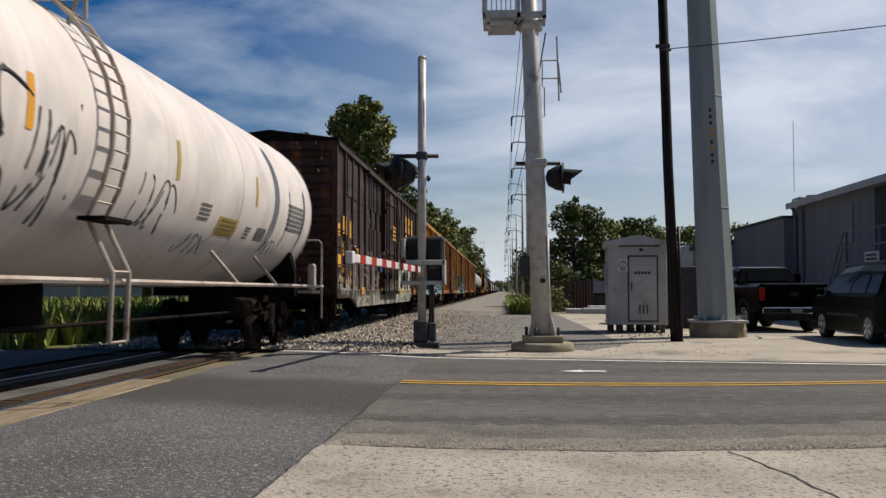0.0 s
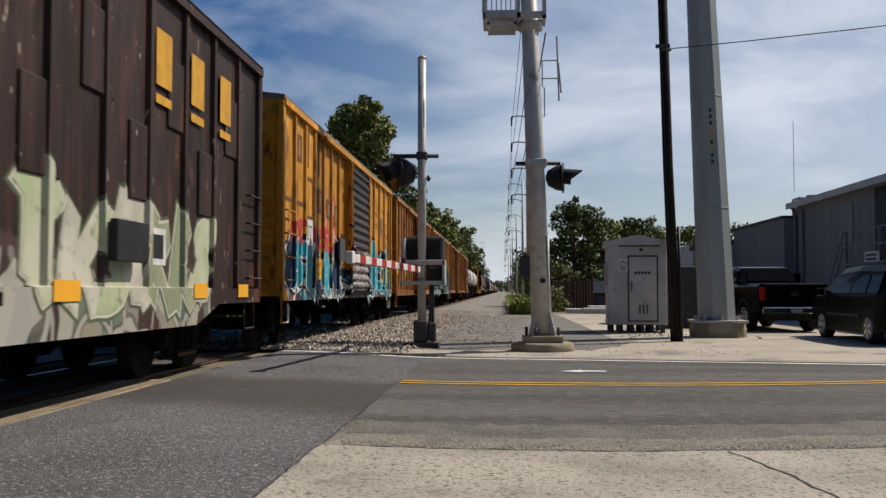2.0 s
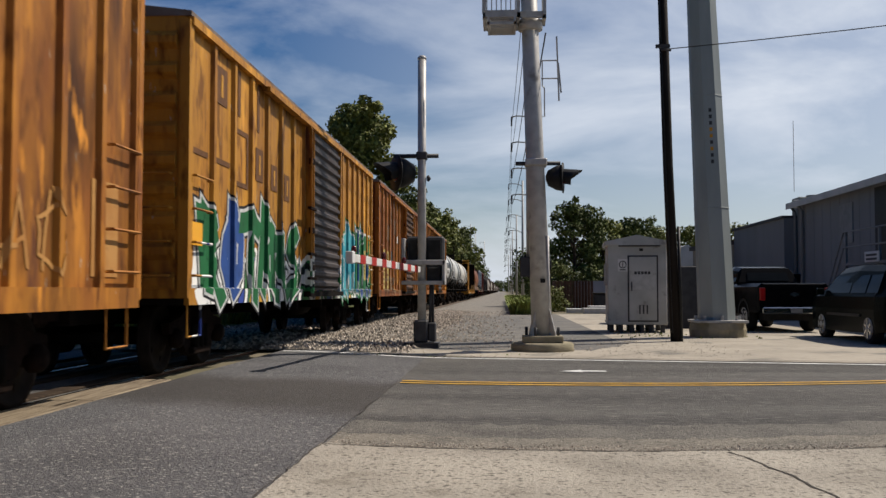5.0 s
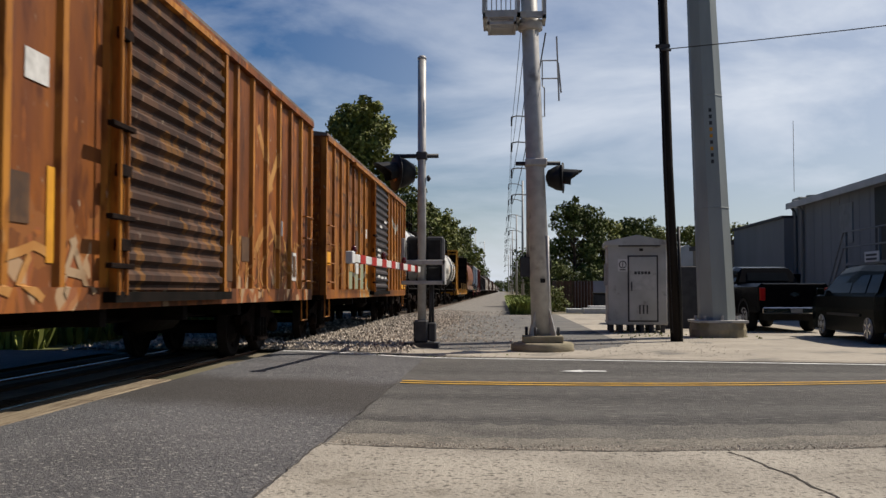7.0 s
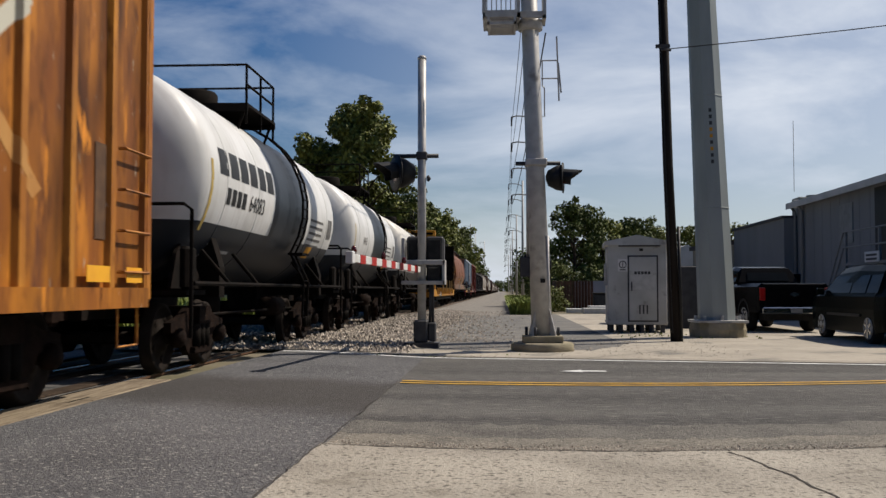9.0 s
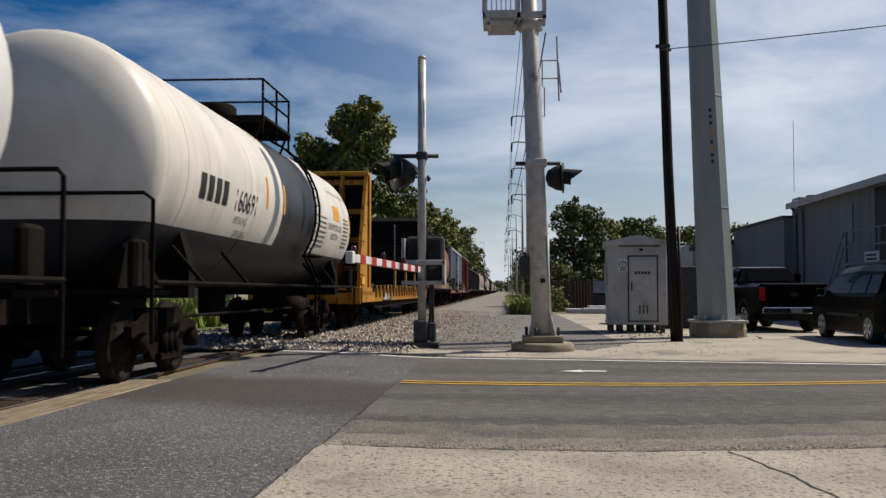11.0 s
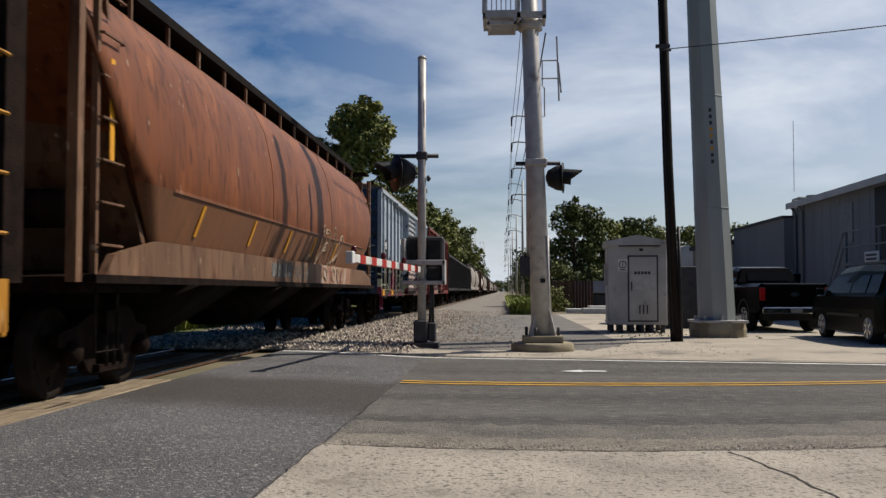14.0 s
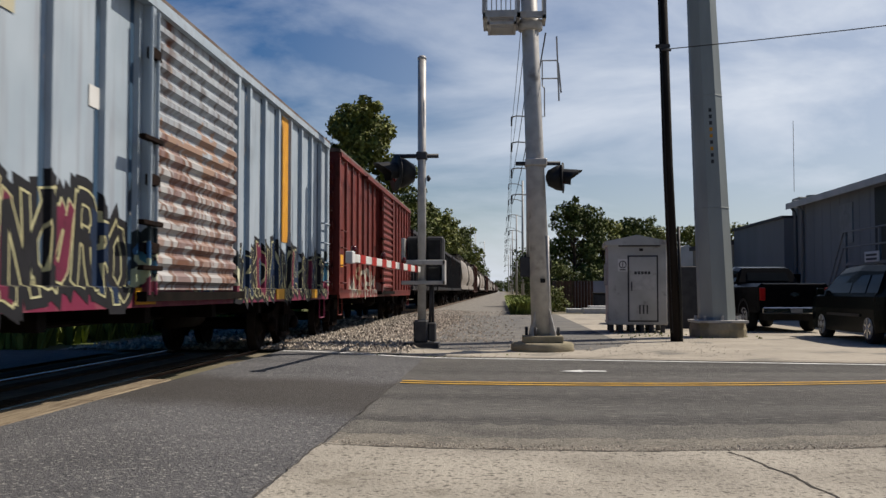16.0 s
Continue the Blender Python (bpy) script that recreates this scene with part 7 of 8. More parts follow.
def sprayed(name, col, col2=None):
    M["s_" + name] = mat("sprayed_" + name, col, col2 or tuple(0.7 * v for v in col), 0.7, scale=2.2, spots=[(tuple(0.5 * v for v in col), 6.0, 0.60, 0.72)])


for name, col, col2 in (("white", (0.66, 0.66, 0.64), (0.5, 0.52, 0.53)), ("teal", (0.02, 0.27, 0.36), (0.05, 0.38, 0.46)), ("aqua", (0.08, 0.42, 0.48), (0.02, 0.22, 0.32)), ("navy", (0.012, 0.03, 0.075), None), ("black", (0.014, 0.014, 0.018), None),
                        ("pale_green", (0.36, 0.42, 0.24), (0.5, 0.5, 0.38)), ("bone", (0.55, 0.53, 0.44), (0.42, 0.40, 0.33)), ("mauve", (0.20, 0.13, 0.11), (0.12, 0.08, 0.07)), ("cream", (0.60, 0.58, 0.34), (0.5, 0.46, 0.25)),
                        ("magenta", (0.17, 0.02, 0.055), None), ("green", (0.015, 0.15, 0.05), None), ("blue", (0.03, 0.09, 0.32), None), ("red", (0.50, 0.045, 0.03), (0.40, 0.05, 0.04)), ("pink", (0.62, 0.30, 0.20), (0.58, 0.2, 0.13)), ("dusk", (0.10, 0.065, 0.06), None), ("moss", (0.10, 0.13, 0.07), None), ("tan", (0.40, 0.28, 0.17), (0.28, 0.18, 0.10)), ("amber", (0.50, 0.26, 0.08), (0.42, 0.19, 0.05)), ("sage", (0.24, 0.27, 0.17), (0.32, 0.33, 0.22))):
    sprayed(name, col, col2)


def spray_disc(c, y, z, ry, rz, material, lift):
    """A sprayed round spot on the flat sheet."""
    bm = bmesh.new()
    bm.faces.new([bm.verts.new((1.5 + lift, y + ry * math.cos(t), z + rz * math.sin(t))) for t in (2 * math.pi * k / 24 for k in range(24))])
    part("spray_spot", bm, material, c)



# white tank at the start
c, h = tank_car(20.7, "p_tank_white", "long white tank car with ladder and sprayed scrawls", black_frame=False, platform=(-2.6, -0.9), ladder_y=-1.15)
TRAIN.append((c, 0.0, 1.57))
for y in (-2.75, 0.8, 4.4):
    curved_patch(c, "yellow" if y < -1 else "buff", 1.47, 2.6, y, y + 0.12, -9, 9, "reflector_strip", "faded yellow reflector strip")
scrawl(c, -4.6, -12, 1.7, 0.5, 2, r=0.04)
scrawl(c, -4.5, -34, 1.6, 0.45, 3, r=0.04)
scrawl(c, -2.6, -38, 0.7, 0.9, 7, r=0.028)
scrawl(c, -0.25, -36, 1.15, 0.6, 4, r=0.022)
scrawl(c, 1.75, -44, 1.0, 0.3, 5, r=0.012, material="spray_blue")
scrawl(c, 5.5, -38, 0.8, 0.25, 6, r=0.012)
curved_patch(c, "buff", 1.47, 2.6, 2.8, 3.75, -31, -20)
curved_patch(c, "faded_ink", 1.47, 2.6, 4.85, 5.4, -30, -21)
for k in range(6):
    curved_patch(c, "faded_ink", 1.47, 2.6, 6.6, 7.9, -18 + 3.2 * k, -15.8 + 3.2 * k, "marking_bar")
for k in range(4):
    curved_patch(c, "faded_ink", 1.47, 2.6, 1.9, 2.35, -24 + 2.4 * k, -22.8 + 2.4 * k, "marking_bar")
    curved_patch(c, "faded_ink", 1.47, 2.6, 4.2, 4.5, -30 + 2.2 * k, -28.9 + 2.2 * k, "marking_bar")
    curved_patch(c, "buff_ink", 1.47, 2.6, 2.9, 3.65, -29.5 + 2.4 * k, -28.4 + 2.4 * k, "marking_bar", lift=0.008)

part("grime_stain", T(0.01, [(1.476 * math.cos(0.1), -1.75, 2.6 + 1.476 * math.sin(0.1)), (1.476 * math.cos(-0.5), -1.72, 2.6 + 1.476 * math.sin(-0.5))], seg=5), "faded_ink", c)

# long brown car
c, a = boxcar(21.1, 4.50, "p_brown", "p_brown", "p_brown", "dark brown high boxcar with white spray paint along the bottom", (-1.8, 1.8), belly=0.32, style="plug", roof="dark_steel")
TRAIN.append((c, 1.57, 3.17))
finish_box(c, a)
f0 = -21.1 / 2
bars(c, f0 + 1.62, 2.40, 2, 0.22, 0.42, 0.14, 1.534, "csx_yellow")
bars(c, f0 + 2.60, 2.36, 2, 0.24, 0.40, 0.18, 1.534, "csx_yellow")
side_text(c, "16", 0.52, f0 + 1.40, 1.88, "csx_yellow", 1.534, 0.9)
side_text(c, "11", 0.52, f0 + 2.60, 1.84, "csx_yellow", 1.534, 0.9)
side_text(c, "70", 0.52, f0 + 3.75, 1.80, "csx_yellow", 1.534, 0.9)
side_text(c, "LD LMT", 0.16, f0 + 1.4, 1.50, "csx_yellow", 1.534)
side_text(c, "LT WT", 0.16, f0 + 1.4, 1.28, "csx_yellow", 1.534)
side_text(c, "185500", 0.16, f0 + 2.65, 1.44, "csx_yellow", 1.534)
side_text(c, "76500", 0.16, f0 + 2.65, 1.24, "csx_yellow", 1.534)
bars(c, 5.38, 3.30, 3, 0.48, 0.62, 0.69, 1.532, "csx_yellow")
for k in range(3):
    patch(c, 5.38 + k * 1.17, 5.86 + k * 1.17, 3.10, 3.20, 1.532, "csx_yellow", "marking_bar")
for k in range(4):
    patch(c, 0.15, 1.05, 2.72 + 0.13 * k, 2.80 + 0.13 * k, 1.66, "faded_yellow_ink", "marking_bar")
part("defect_board", B((1.58, 1.66, -3.0, -2.5, 1.62, 2.08), bev=0.01), "blue_panel", c, "blue steel panel")
patch(c, -4.2, -3.8, 2.95, 3.15, XS, "white", "white_tag")
part("defect_board", B((1.58, 1.66, 4.1, 4.9, 1.35, 1.75), bev=0.01), "black", c)
patch(c, 5.3, 5.8, 1.35, 1.75, XS, "white_ink")
patch(c, 5.38, 5.72, 1.42, 1.68, XS + 0.004, "black")
for y in (-6.2, -2.0, 3.0, 6.6, 8.5):
    patch(c, y, y + 0.5, 0.98, 1.16, 1.574, "orange_sticker", "reflector_plate", "orange reflector plate", 0.01)
for k in range(14):
    z = (1.95, 3.35)[k % 2]
    y = -8.2 + (k // 2) * 0.95
    part("side_stiffener", B((1.50, 1.53, y, y + 0.62, z, z + 0.9), bev=0.012), "p_brown", c)
for k in range(6):
    y = 2.5 + k * 1.1
    part("side_stiffener", B((1.50, 1.53, y, y + 0.7, (2.0, 2.9)[k % 2], (2.0, 2.9)[k % 2] + 0.8), bev=0.012), "p_brown", c)


bp = box_posts(21.1, (-1.8, 1.8))
spray_piece(c, bp, 0.98, -7.6, -2.3, 1.05, 2.0, 7, ["s_mauve", "s_dusk"], "s_bone", None, 3, 0.12, (0.03, 0.09))
patch(c, -9.68, -9.36, 2.32, 2.60, 1.535, "orange_sticker", "reflector_plate", "orange reflector plate", 0.01)
spray_piece(c, bp, 0.98, -9.4, -7.7, 1.0, 1.35, 4, ["s_bone"], None, None, 13, 0.025, (0.0, 0.0))
spray_piece(c, bp, 0.98, 2.6, 7.3, 1.0, 1.9, 7, ["s_pale_green", "s_sage", "s_bone"], "s_bone", "s_moss", 5, 0.13, (0.035, 0.07))


# yellow boxcars
def logo_shapes(c, f0, material, z=3.0):
    """Plain shapes in place of the car owner's mark, one to a panel."""
    for y, zz, w, h in ((1.95, 3.35, 0.5, 0.5), (2.98, 3.35, 0.14, 0.65), (4.05, 3.30, 0.14, 0.7), (3.98, 2.55, 0.45, 0.5), (4.95, 2.50, 0.42, 0.42), (5.90, 2.42, 0.40, 0.45)):
        patch(c, f0 + y, f0 + y + w, z + zz - 3.0, z + zz - 3.0 + h, XS, material, "marking_bar")
        if w > 0.3:
            patch(c, f0 + y + 0.4 * w, f0 + y + 0.6 * w, z + zz - 3.0 + 0.2 * h, z + zz - 3.0 + 0.8 * h, XS + 0.005, "faded_yellow_ink", "marking_bar")
    for y0, z0, y1, z1 in ((1.0, 2.55, 1.62, 2.62), (1.9, 2.55, 2.6, 2.62), (1.9, 2.62, 1.97, 3.2), (2.9, 2.35, 3.55, 2.42), (2.9, 3.1, 3.55, 3.17), (3.45, 2.42, 3.55, 3.1)):
        patch(c, f0 + y0, f0 + y1, z + z0 - 3.0, z + z1 - 3.0, XS, material, "marking_bar")


c, a = boxcar(17.3, 4.40, "p_yellow_a", "p_yellow_a", "p_grey_door_tag", "yellow boxcar covered with teal and white graffiti", (-1.3, 2.0),
              posts=[-7.81 + 0.921 * k for k in range(8)] + [2.06, 2.9, 3.72, 4.92, 6.12, 7.25, 7.81])
TRAIN.append((c, 3.17, 4.48))
f0 = -17.3 / 2
logo_shapes(c, f0, "faded_brown_ink", 3.1)
patch(c, f0 + 2.95, f0 + 3.55, 1.95, 2.45, XS, "white_ink")
side_text(c, "37", 0.42, f0 + 3.0, 2.05, "black", XS + 0.006, 0.9)
side_text(c, "660", 0.34, f0 + 3.85, 1.95, "faded_brown_ink", XS, 0.9)
patch(c, f0 + 3.85, f0 + 4.55, 1.30, 1.72, XS, "orange_sticker")
side_text(c, "LD LMT", 0.14, f0 + 3.9, 1.54, "faded_brown_ink", XS + 0.006)
side_text(c, "LT WT", 0.14, f0 + 3.9, 1.36, "faded_brown_ink", XS + 0.006)
part("routing_board", B((1.585, 1.63, f0 + 6.0, f0 + 6.7, 1.75, 2.25)), "dark_grey", c)
side_text(c, "next", 0.34, 4.06, 3.25, "faded_brown_ink", XS)
side_text(c, "load", 0.34, 4.08, 2.92, "faded_brown_ink", XS)
side_text(c, "any", 0.34, 6.48, 3.05, "faded_brown_ink", XS)
side_text(c, "road", 0.34, 6.46, 2.72, "faded_brown_ink", XS)
for s in (-1, 1):
    part("slogan_cross", B((XS + 0.003 * s, XS + 0.004 + 0.003 * s, -0.05, 0.05, -0.34, 0.34)), "blue_panel", c, m=pose(0, 5.56, 3.02, s * 36, 0, 0))
ya_posts = [-7.81 + 0.921 * k for k in range(8)] + [2.06, 2.9, 3.72, 4.92, 6.12, 7.25, 7.81]
spray_piece(c, ya_posts, 0.98, 2.35, 7.55, 1.10, 2.15, 5, ["s_teal", "s_aqua"], "s_white", "s_black", 2, 0.15, (0.05, 0.13))
spray_piece(c, ya_posts, 0.98, -7.5, -1.7, 1.15, 2.0, 7, ["s_navy", "s_teal", "s_navy"], "s_white", "s_black", 4, 0.13, (0.05, 0.10))
spray_piece(c, ya_posts, 0.98, -7.2, -3.2, 1.95, 2.35, 6, ["s_red"], None, None, 6, 0.06, (0.0, 0.0))
for y, z, ry, rz in ((-2.87, 2.90, 0.30, 0.33), (-2.80, 2.28, 0.36, 0.30), (-2.02, 2.28, 0.24, 0.30), (-3.75, 2.55, 0.26, 0.34)):
    spray_disc(c, y, z, ry, rz, "s_red", 0.004)
    spray_disc(c, y, z, ry * 0.55, rz * 0.55, "s_pink", 0.006)
patch(c, 5.25, 6.0, 1.30, 1.85, XS + 0.012, "buff")
patch(c, 5.40, 5.86, 1.38, 1.78, XS + 0.017, "white_ink")
patch(c, 5.44, 5.82, 1.42, 1.74, XS + 0.022, "black")
patch(c, 6.55, 7.05, 1.30, 2.0, XS + 0.012, "buff")
patch(c, 4.98, 5.10, 1.35, 1.85, XS + 0.012, "amber_strip")


c, a = boxcar(17.42, 4.40, "p_yellow_b", "p_amber_post", "p_grey_door", "rusty yellow boxcar with black number panels", (-1.2, 2.1))
TRAIN.append((c, 4.48, 5.80))
f0 = -17.42 / 2
finish_box(c, a)
logo_shapes(c, f0, "faded_brown_ink", 3.2)


def number_panel(c, f0, digits, ink="white_ink", ground="black", y=1.87):
    for k, dz in ((0, 0.0), (1, -0.03)):
        y0 = f0 + y + 0.945 * k
        patch(c, y0, y0 + 0.76, 1.73 + dz, 2.38 + dz, XS, ground)
        bars(c, y0 + 0.10, 2.10 + dz, 2, 0.16, 0.20, 0.16, XS + 0.005, ink)
        side_text(c, digits[k], 0.34, y0 + 0.07, 1.80 + dz, ink, XS + 0.006, 0.85)


number_panel(c, f0, ("401", "84"))
for k, (t0, t1) in enumerate((("LD LMT", "158600"), ("LT WT", "61400"))):
    z = 1.42 - 0.2 * k
    patch(c, f0 + 1.88, f0 + 2.64, z - 0.05, z + 0.15, XS, "black")
    patch(c, f0 + 2.83, f0 + 3.57, z - 0.05, z + 0.15, XS, "black")
    side_text(c, t0, 0.15, f0 + 1.92, z, "white_ink", XS + 0.006)
    side_text(c, t1, 0.15, f0 + 2.88, z, "white_ink", XS + 0.006)
patch(c, f0 + 3.80, f0 + 3.98, 1.15, 1.75, XS, "yellow")
patch(c, f0 + 4.05, f0 + 4.45, 1.6, 2.05, XS, "buff")
for k in range(4):
    patch(c, 0.0 + 0.3 * k, 0.5 + 0.35 * k, 1.35 + 0.3 * k, 1.41 + 0.3 * k, 1.67, "white_ink", "white_tag")
for k in range(5):
    patch(c, f0 + 3.78 + 0.945 * k, f0 + 4.5 + 0.945 * k, 2.75 - 0.05 * k, 3.2 - 0.05 * k, XS, "dirt_patch", "dark_patch")

yb_posts = box_posts(17.42, (-1.2, 2.1))
spray_piece(c, yb_posts, 0.98, -5.0, -1.6, 1.05, 1.9, 4, ["s_tan"], None, None, 8, 0.022, (0.0, 0.0))
spray_piece(c, yb_posts, 0.98, 3.0, 6.6, 1.15, 1.9, 5, ["s_amber"], None, None, 9, 0.02, (0.0, 0.0))
for k, (y, z, w, h) in enumerate(((-5.1, 1.25, 0.55, 0.85), (-4.2, 1.75, 0.42, 0.5), (-2.4, 1.6, 0.5, 0.55), (6.9, 1.2, 0.6, 0.9), (-3.4, 1.1, 0.7, 0.2))):
    patch(c, y, y + w, z, z + h, XS, ("s_amber", "buff", "dirt_patch", "s_amber", "dirt_patch")[k], "repainted_patch")
patch(c, -4.12, -3.86, 1.82, 2.08, XS + 0.006, "white_ink")
patch(c, -4.06, -3.92, 1.88, 2.02, XS + 0.011, "black")
for y in (-5.6, -2.0, 6.2):
    patch(c, y, y + 0.10, 1.2, 1.75, XS + 0.008, "amber_strip", "reflector_strip")

c, a = boxcar(17.42, 4.40, "p_yellow_c", "p_yellow_c", "p_grey_door", "yellow boxcar with green and blue graffiti", (-1.2, 2.1))
TRAIN.append((c, 5.80, 7.12))
logo_shapes(c, -17.42 / 2, "faded_brown_ink", 3.2)
finish_box(c, a)
spray_piece(c, yb_posts, 0.98, -7.4, -1.6, 1.1, 2.1, 6, ["s_green", "s_blue", "s_green"], "s_white", "s_black", 7, 0.15, (0.05, 0.09))
spray_piece(c, yb_posts, 0.98, 2.5, 7.6, 1.1, 2.3, 6, ["s_green", "s_aqua", "s_blue"], "s_white", "s_green", 1, 0.14, (0.05, 0.11))
for y0, y1 in ((5.12, 5.98), (6.13, 6.95), (7.08, 7.82)):
    patch(c, y0, y1, 1.12, 2.55, XS + 0.014, "s_green", "sprayed_panel", "deep green sprayed panel")
    patch(c, y0, y1, 2.55, 2.61, XS + 0.014, "s_white", "sprayed_edge")
patch(c, 7.58, 7.68, 1.45, 2.9, XS + 0.02, "yellow", "reflector_strip")
patch(c, 7.05, 7.45, 1.30, 1.50, XS + 0.02, "amber_strip")
patch(c, 7.05, 7.40, 1.72, 2.02, XS + 0.02, "buff")
patch(c, 6.2, 6.85, 1.35, 2.15, XS + 0.02, "buff", "placard", "yellow placard with faint lettering")
for k in range(6):
    patch(c, 6.26, 6.5 + 0.05 * (k % 3), 1.5 + 0.1 * k, 1.55 + 0.1 * k, XS + 0.025, "buff_ink", "marking_bar")
    patch(c, 6.6, 6.78, 1.5 + 0.1 * k, 1.55 + 0.1 * k, XS + 0.025, "buff_ink", "marking_bar")
c, a = boxcar(17.82, 4.40, "p_orange_d", "p_amber_post", "p_brown_door", "rust-stained orange boxcar with brown door", (-1.4, 2.0))
TRAIN.append((c, 7.12, 8.47))
f0 = -17.82 / 2
finish_box(c, a, False)
number_panel(c, f0, ("31", "109"), "black", "buff")
for k in range(2):
    patch(c, f0 + 1.87 + 0.945 * k, f0 + 2.63 + 0.945 * k, 1.14, 1.69, XS, "buff", "number_panel")
    for q in range(3):
        patch(c, f0 + 1.93 + 0.945 * k, f0 + 2.45 + 0.945 * k, 1.25 + 0.15 * q, 1.32 + 0.15 * q, XS + 0.005, "faded_brown_ink", "marking_bar")
for k, (y, z, w, h) in enumerate(((3.0, 2.7, 0.7, 0.5), (3.8, 3.3, 0.6, 0.5), (4.9, 3.0, 0.8, 0.5))):
    patch(c, f0 + y, f0 + y + w, z, z + h, XS, "dirt_patch", "dark_patch")
patch(c, f0 + 4.2, f0 + 5.0, 1.9, 2.4, XS, "dark_grey")
patch(c, f0 + 5.5, f0 + 5.95, 1.65, 2.0, XS, "black")
patch(c, f0 + 6.3, f0 + 6.5, 1.3, 2.1, XS, "yellow")
patch(c, f0 + 5.9, f0 + 6.3, 2.75, 3.0, XS, "white_ink", "white_tag")
od_posts = box_posts(17.82, (-1.4, 2.0))
for y0, z0, y1, z1 in ((4.25, 3.55, 5.05, 2.75), (5.6, 3.4, 4.95, 2.75), (4.2, 1.75, 5.0, 2.25), (5.75, 1.6, 5.0, 2.25)):
    bm = bmesh.new()
    ribbon(bm, [(y0, z0), (y1, z1)], 0.085, 0.003)
    on_side(bm, [y for y in od_posts if 2 < y < 8], 0.98)
    part("arrow_bar", bm, "s_amber", c)
spray_piece(c, od_posts, 0.98, -6.9, -1.8, 1.02, 1.45, 7, ["s_tan", "s_amber"], None, None, 11, 0.04, (0.0, 0.0))
spray_piece(c, od_posts, 0.98, 2.5, 7.4, 1.05, 1.9, 6, ["s_amber"], None, None, 12, 0.02, (0.0, 0.0))
patch(c, 6.6, 6.95, 1.25, 1.75, XS, "white_ink", "stencil_block")
patch(c, 6.66, 6.89, 1.31, 1.69, XS + 0.005, "dirt_patch", "stencil_block")
patch(c, 5.55, 5.85, 2.0, 2.25, XS + 0.005, "white_ink", "white_tag")
for y, z, w, h in ((2.3, 1.2, 0.6, 0.5), (3.3, 1.5, 0.5, 0.35), (-3.5, 1.6, 0.6, 0.4)):
    patch(c, y, y + w, z, z + h, XS, "dirt_patch", "dark_patch")
c, a = boxcar(17.82, 4.40, "p_orange_e", "p_amber_post", "p_grey_door", "orange boxcar with dark door and arrow marks", (-1.4, 2.0))
TRAIN.append((c, 8.47, 9.82))
f0 = -17.82 / 2
finish_box(c, a)
for k in range(2):
    side_text(c, ("LD LMT 153500", "LT WT 65500")[k], 0.16, f0 + 1.4, 1.45 - 0.2 * k, "faded_brown_ink", XS)
logo_shapes(c, f0, "faded_brown_ink", 3.2)
for y, z, w in ((-0.9, 1.45, 0.5), (-0.2, 1.42, 0.6), (0.7, 1.42, 0.35), (-0.95, 2.05, 0.55), (-0.95, 2.2, 0.7), (-0.5, 2.9, 0.5), (0.5, 3.1, 0.6)):
    patch(c, y, y + w, z, z + 0.07, 1.70, "white_ink", "white_tag")
for y0, z0, y1, z1 in ((4.25, 3.55, 5.05, 2.9), (5.6, 3.4, 4.95, 2.9), (4.2, 2.0, 5.0, 2.5), (5.75, 1.9, 5.0, 2.5)):
    bm = bmesh.new()
    ribbon(bm, [(y0, z0), (y1, z1)], 0.085, 0.003)
    on_side(bm, [y for y in od_posts if 2 < y < 8], 0.98)
    part("arrow_bar", bm, "s_bone" if z0 > 3 else "s_amber", c)
for k, (y, w) in enumerate(((-4.92, 0.8), (-3.98, 0.8), (-3.05, 0.8))):
    patch(c, y, y + w, 1.12, 2.05 - 0.1 * k, XS, "s_sage", "sprayed_panel", "pale green sprayed panel")
spray_piece(c, od_posts, 0.98, -5.0, -2.2, 1.3, 1.95, 4, ["s_bone"], None, None, 14, 0.02, (0.0, 0.0))
patch(c, -4.85, -4.35, 1.55, 1.85, XS + 0.014, "s_amber", "repainted_patch")
patch(c, -3.9, -3.35, 1.5, 1.8, XS + 0.014, "white_ink", "white_tag")
patch(c, -3.85, -3.35, 2.1, 2.6, XS, "dirt_patch", "routing_board")
patch(c, -2.05, -1.8, 2.5, 2.75, XS, "white_ink", "white_tag")
spray_piece(c, od_posts, 0.98, -8.0, -5.1, 1.1, 2.1, 4, ["s_amber"], None, None, 15, 0.02, (0.0, 0.0))
patch(c, 6.9, 7.35, 1.55, 2.45, XS, "dirt_patch", "dark_patch")
patch(c, 6.6, 7.1, 1.15, 1.3, 1.574, "orange_sticker", "reflector_plate", "orange reflector plate")
patch(c, 7.5, 7.9, 1.15, 1.3, 1.574, "orange_sticker", "reflector_plate", "orange reflector plate")

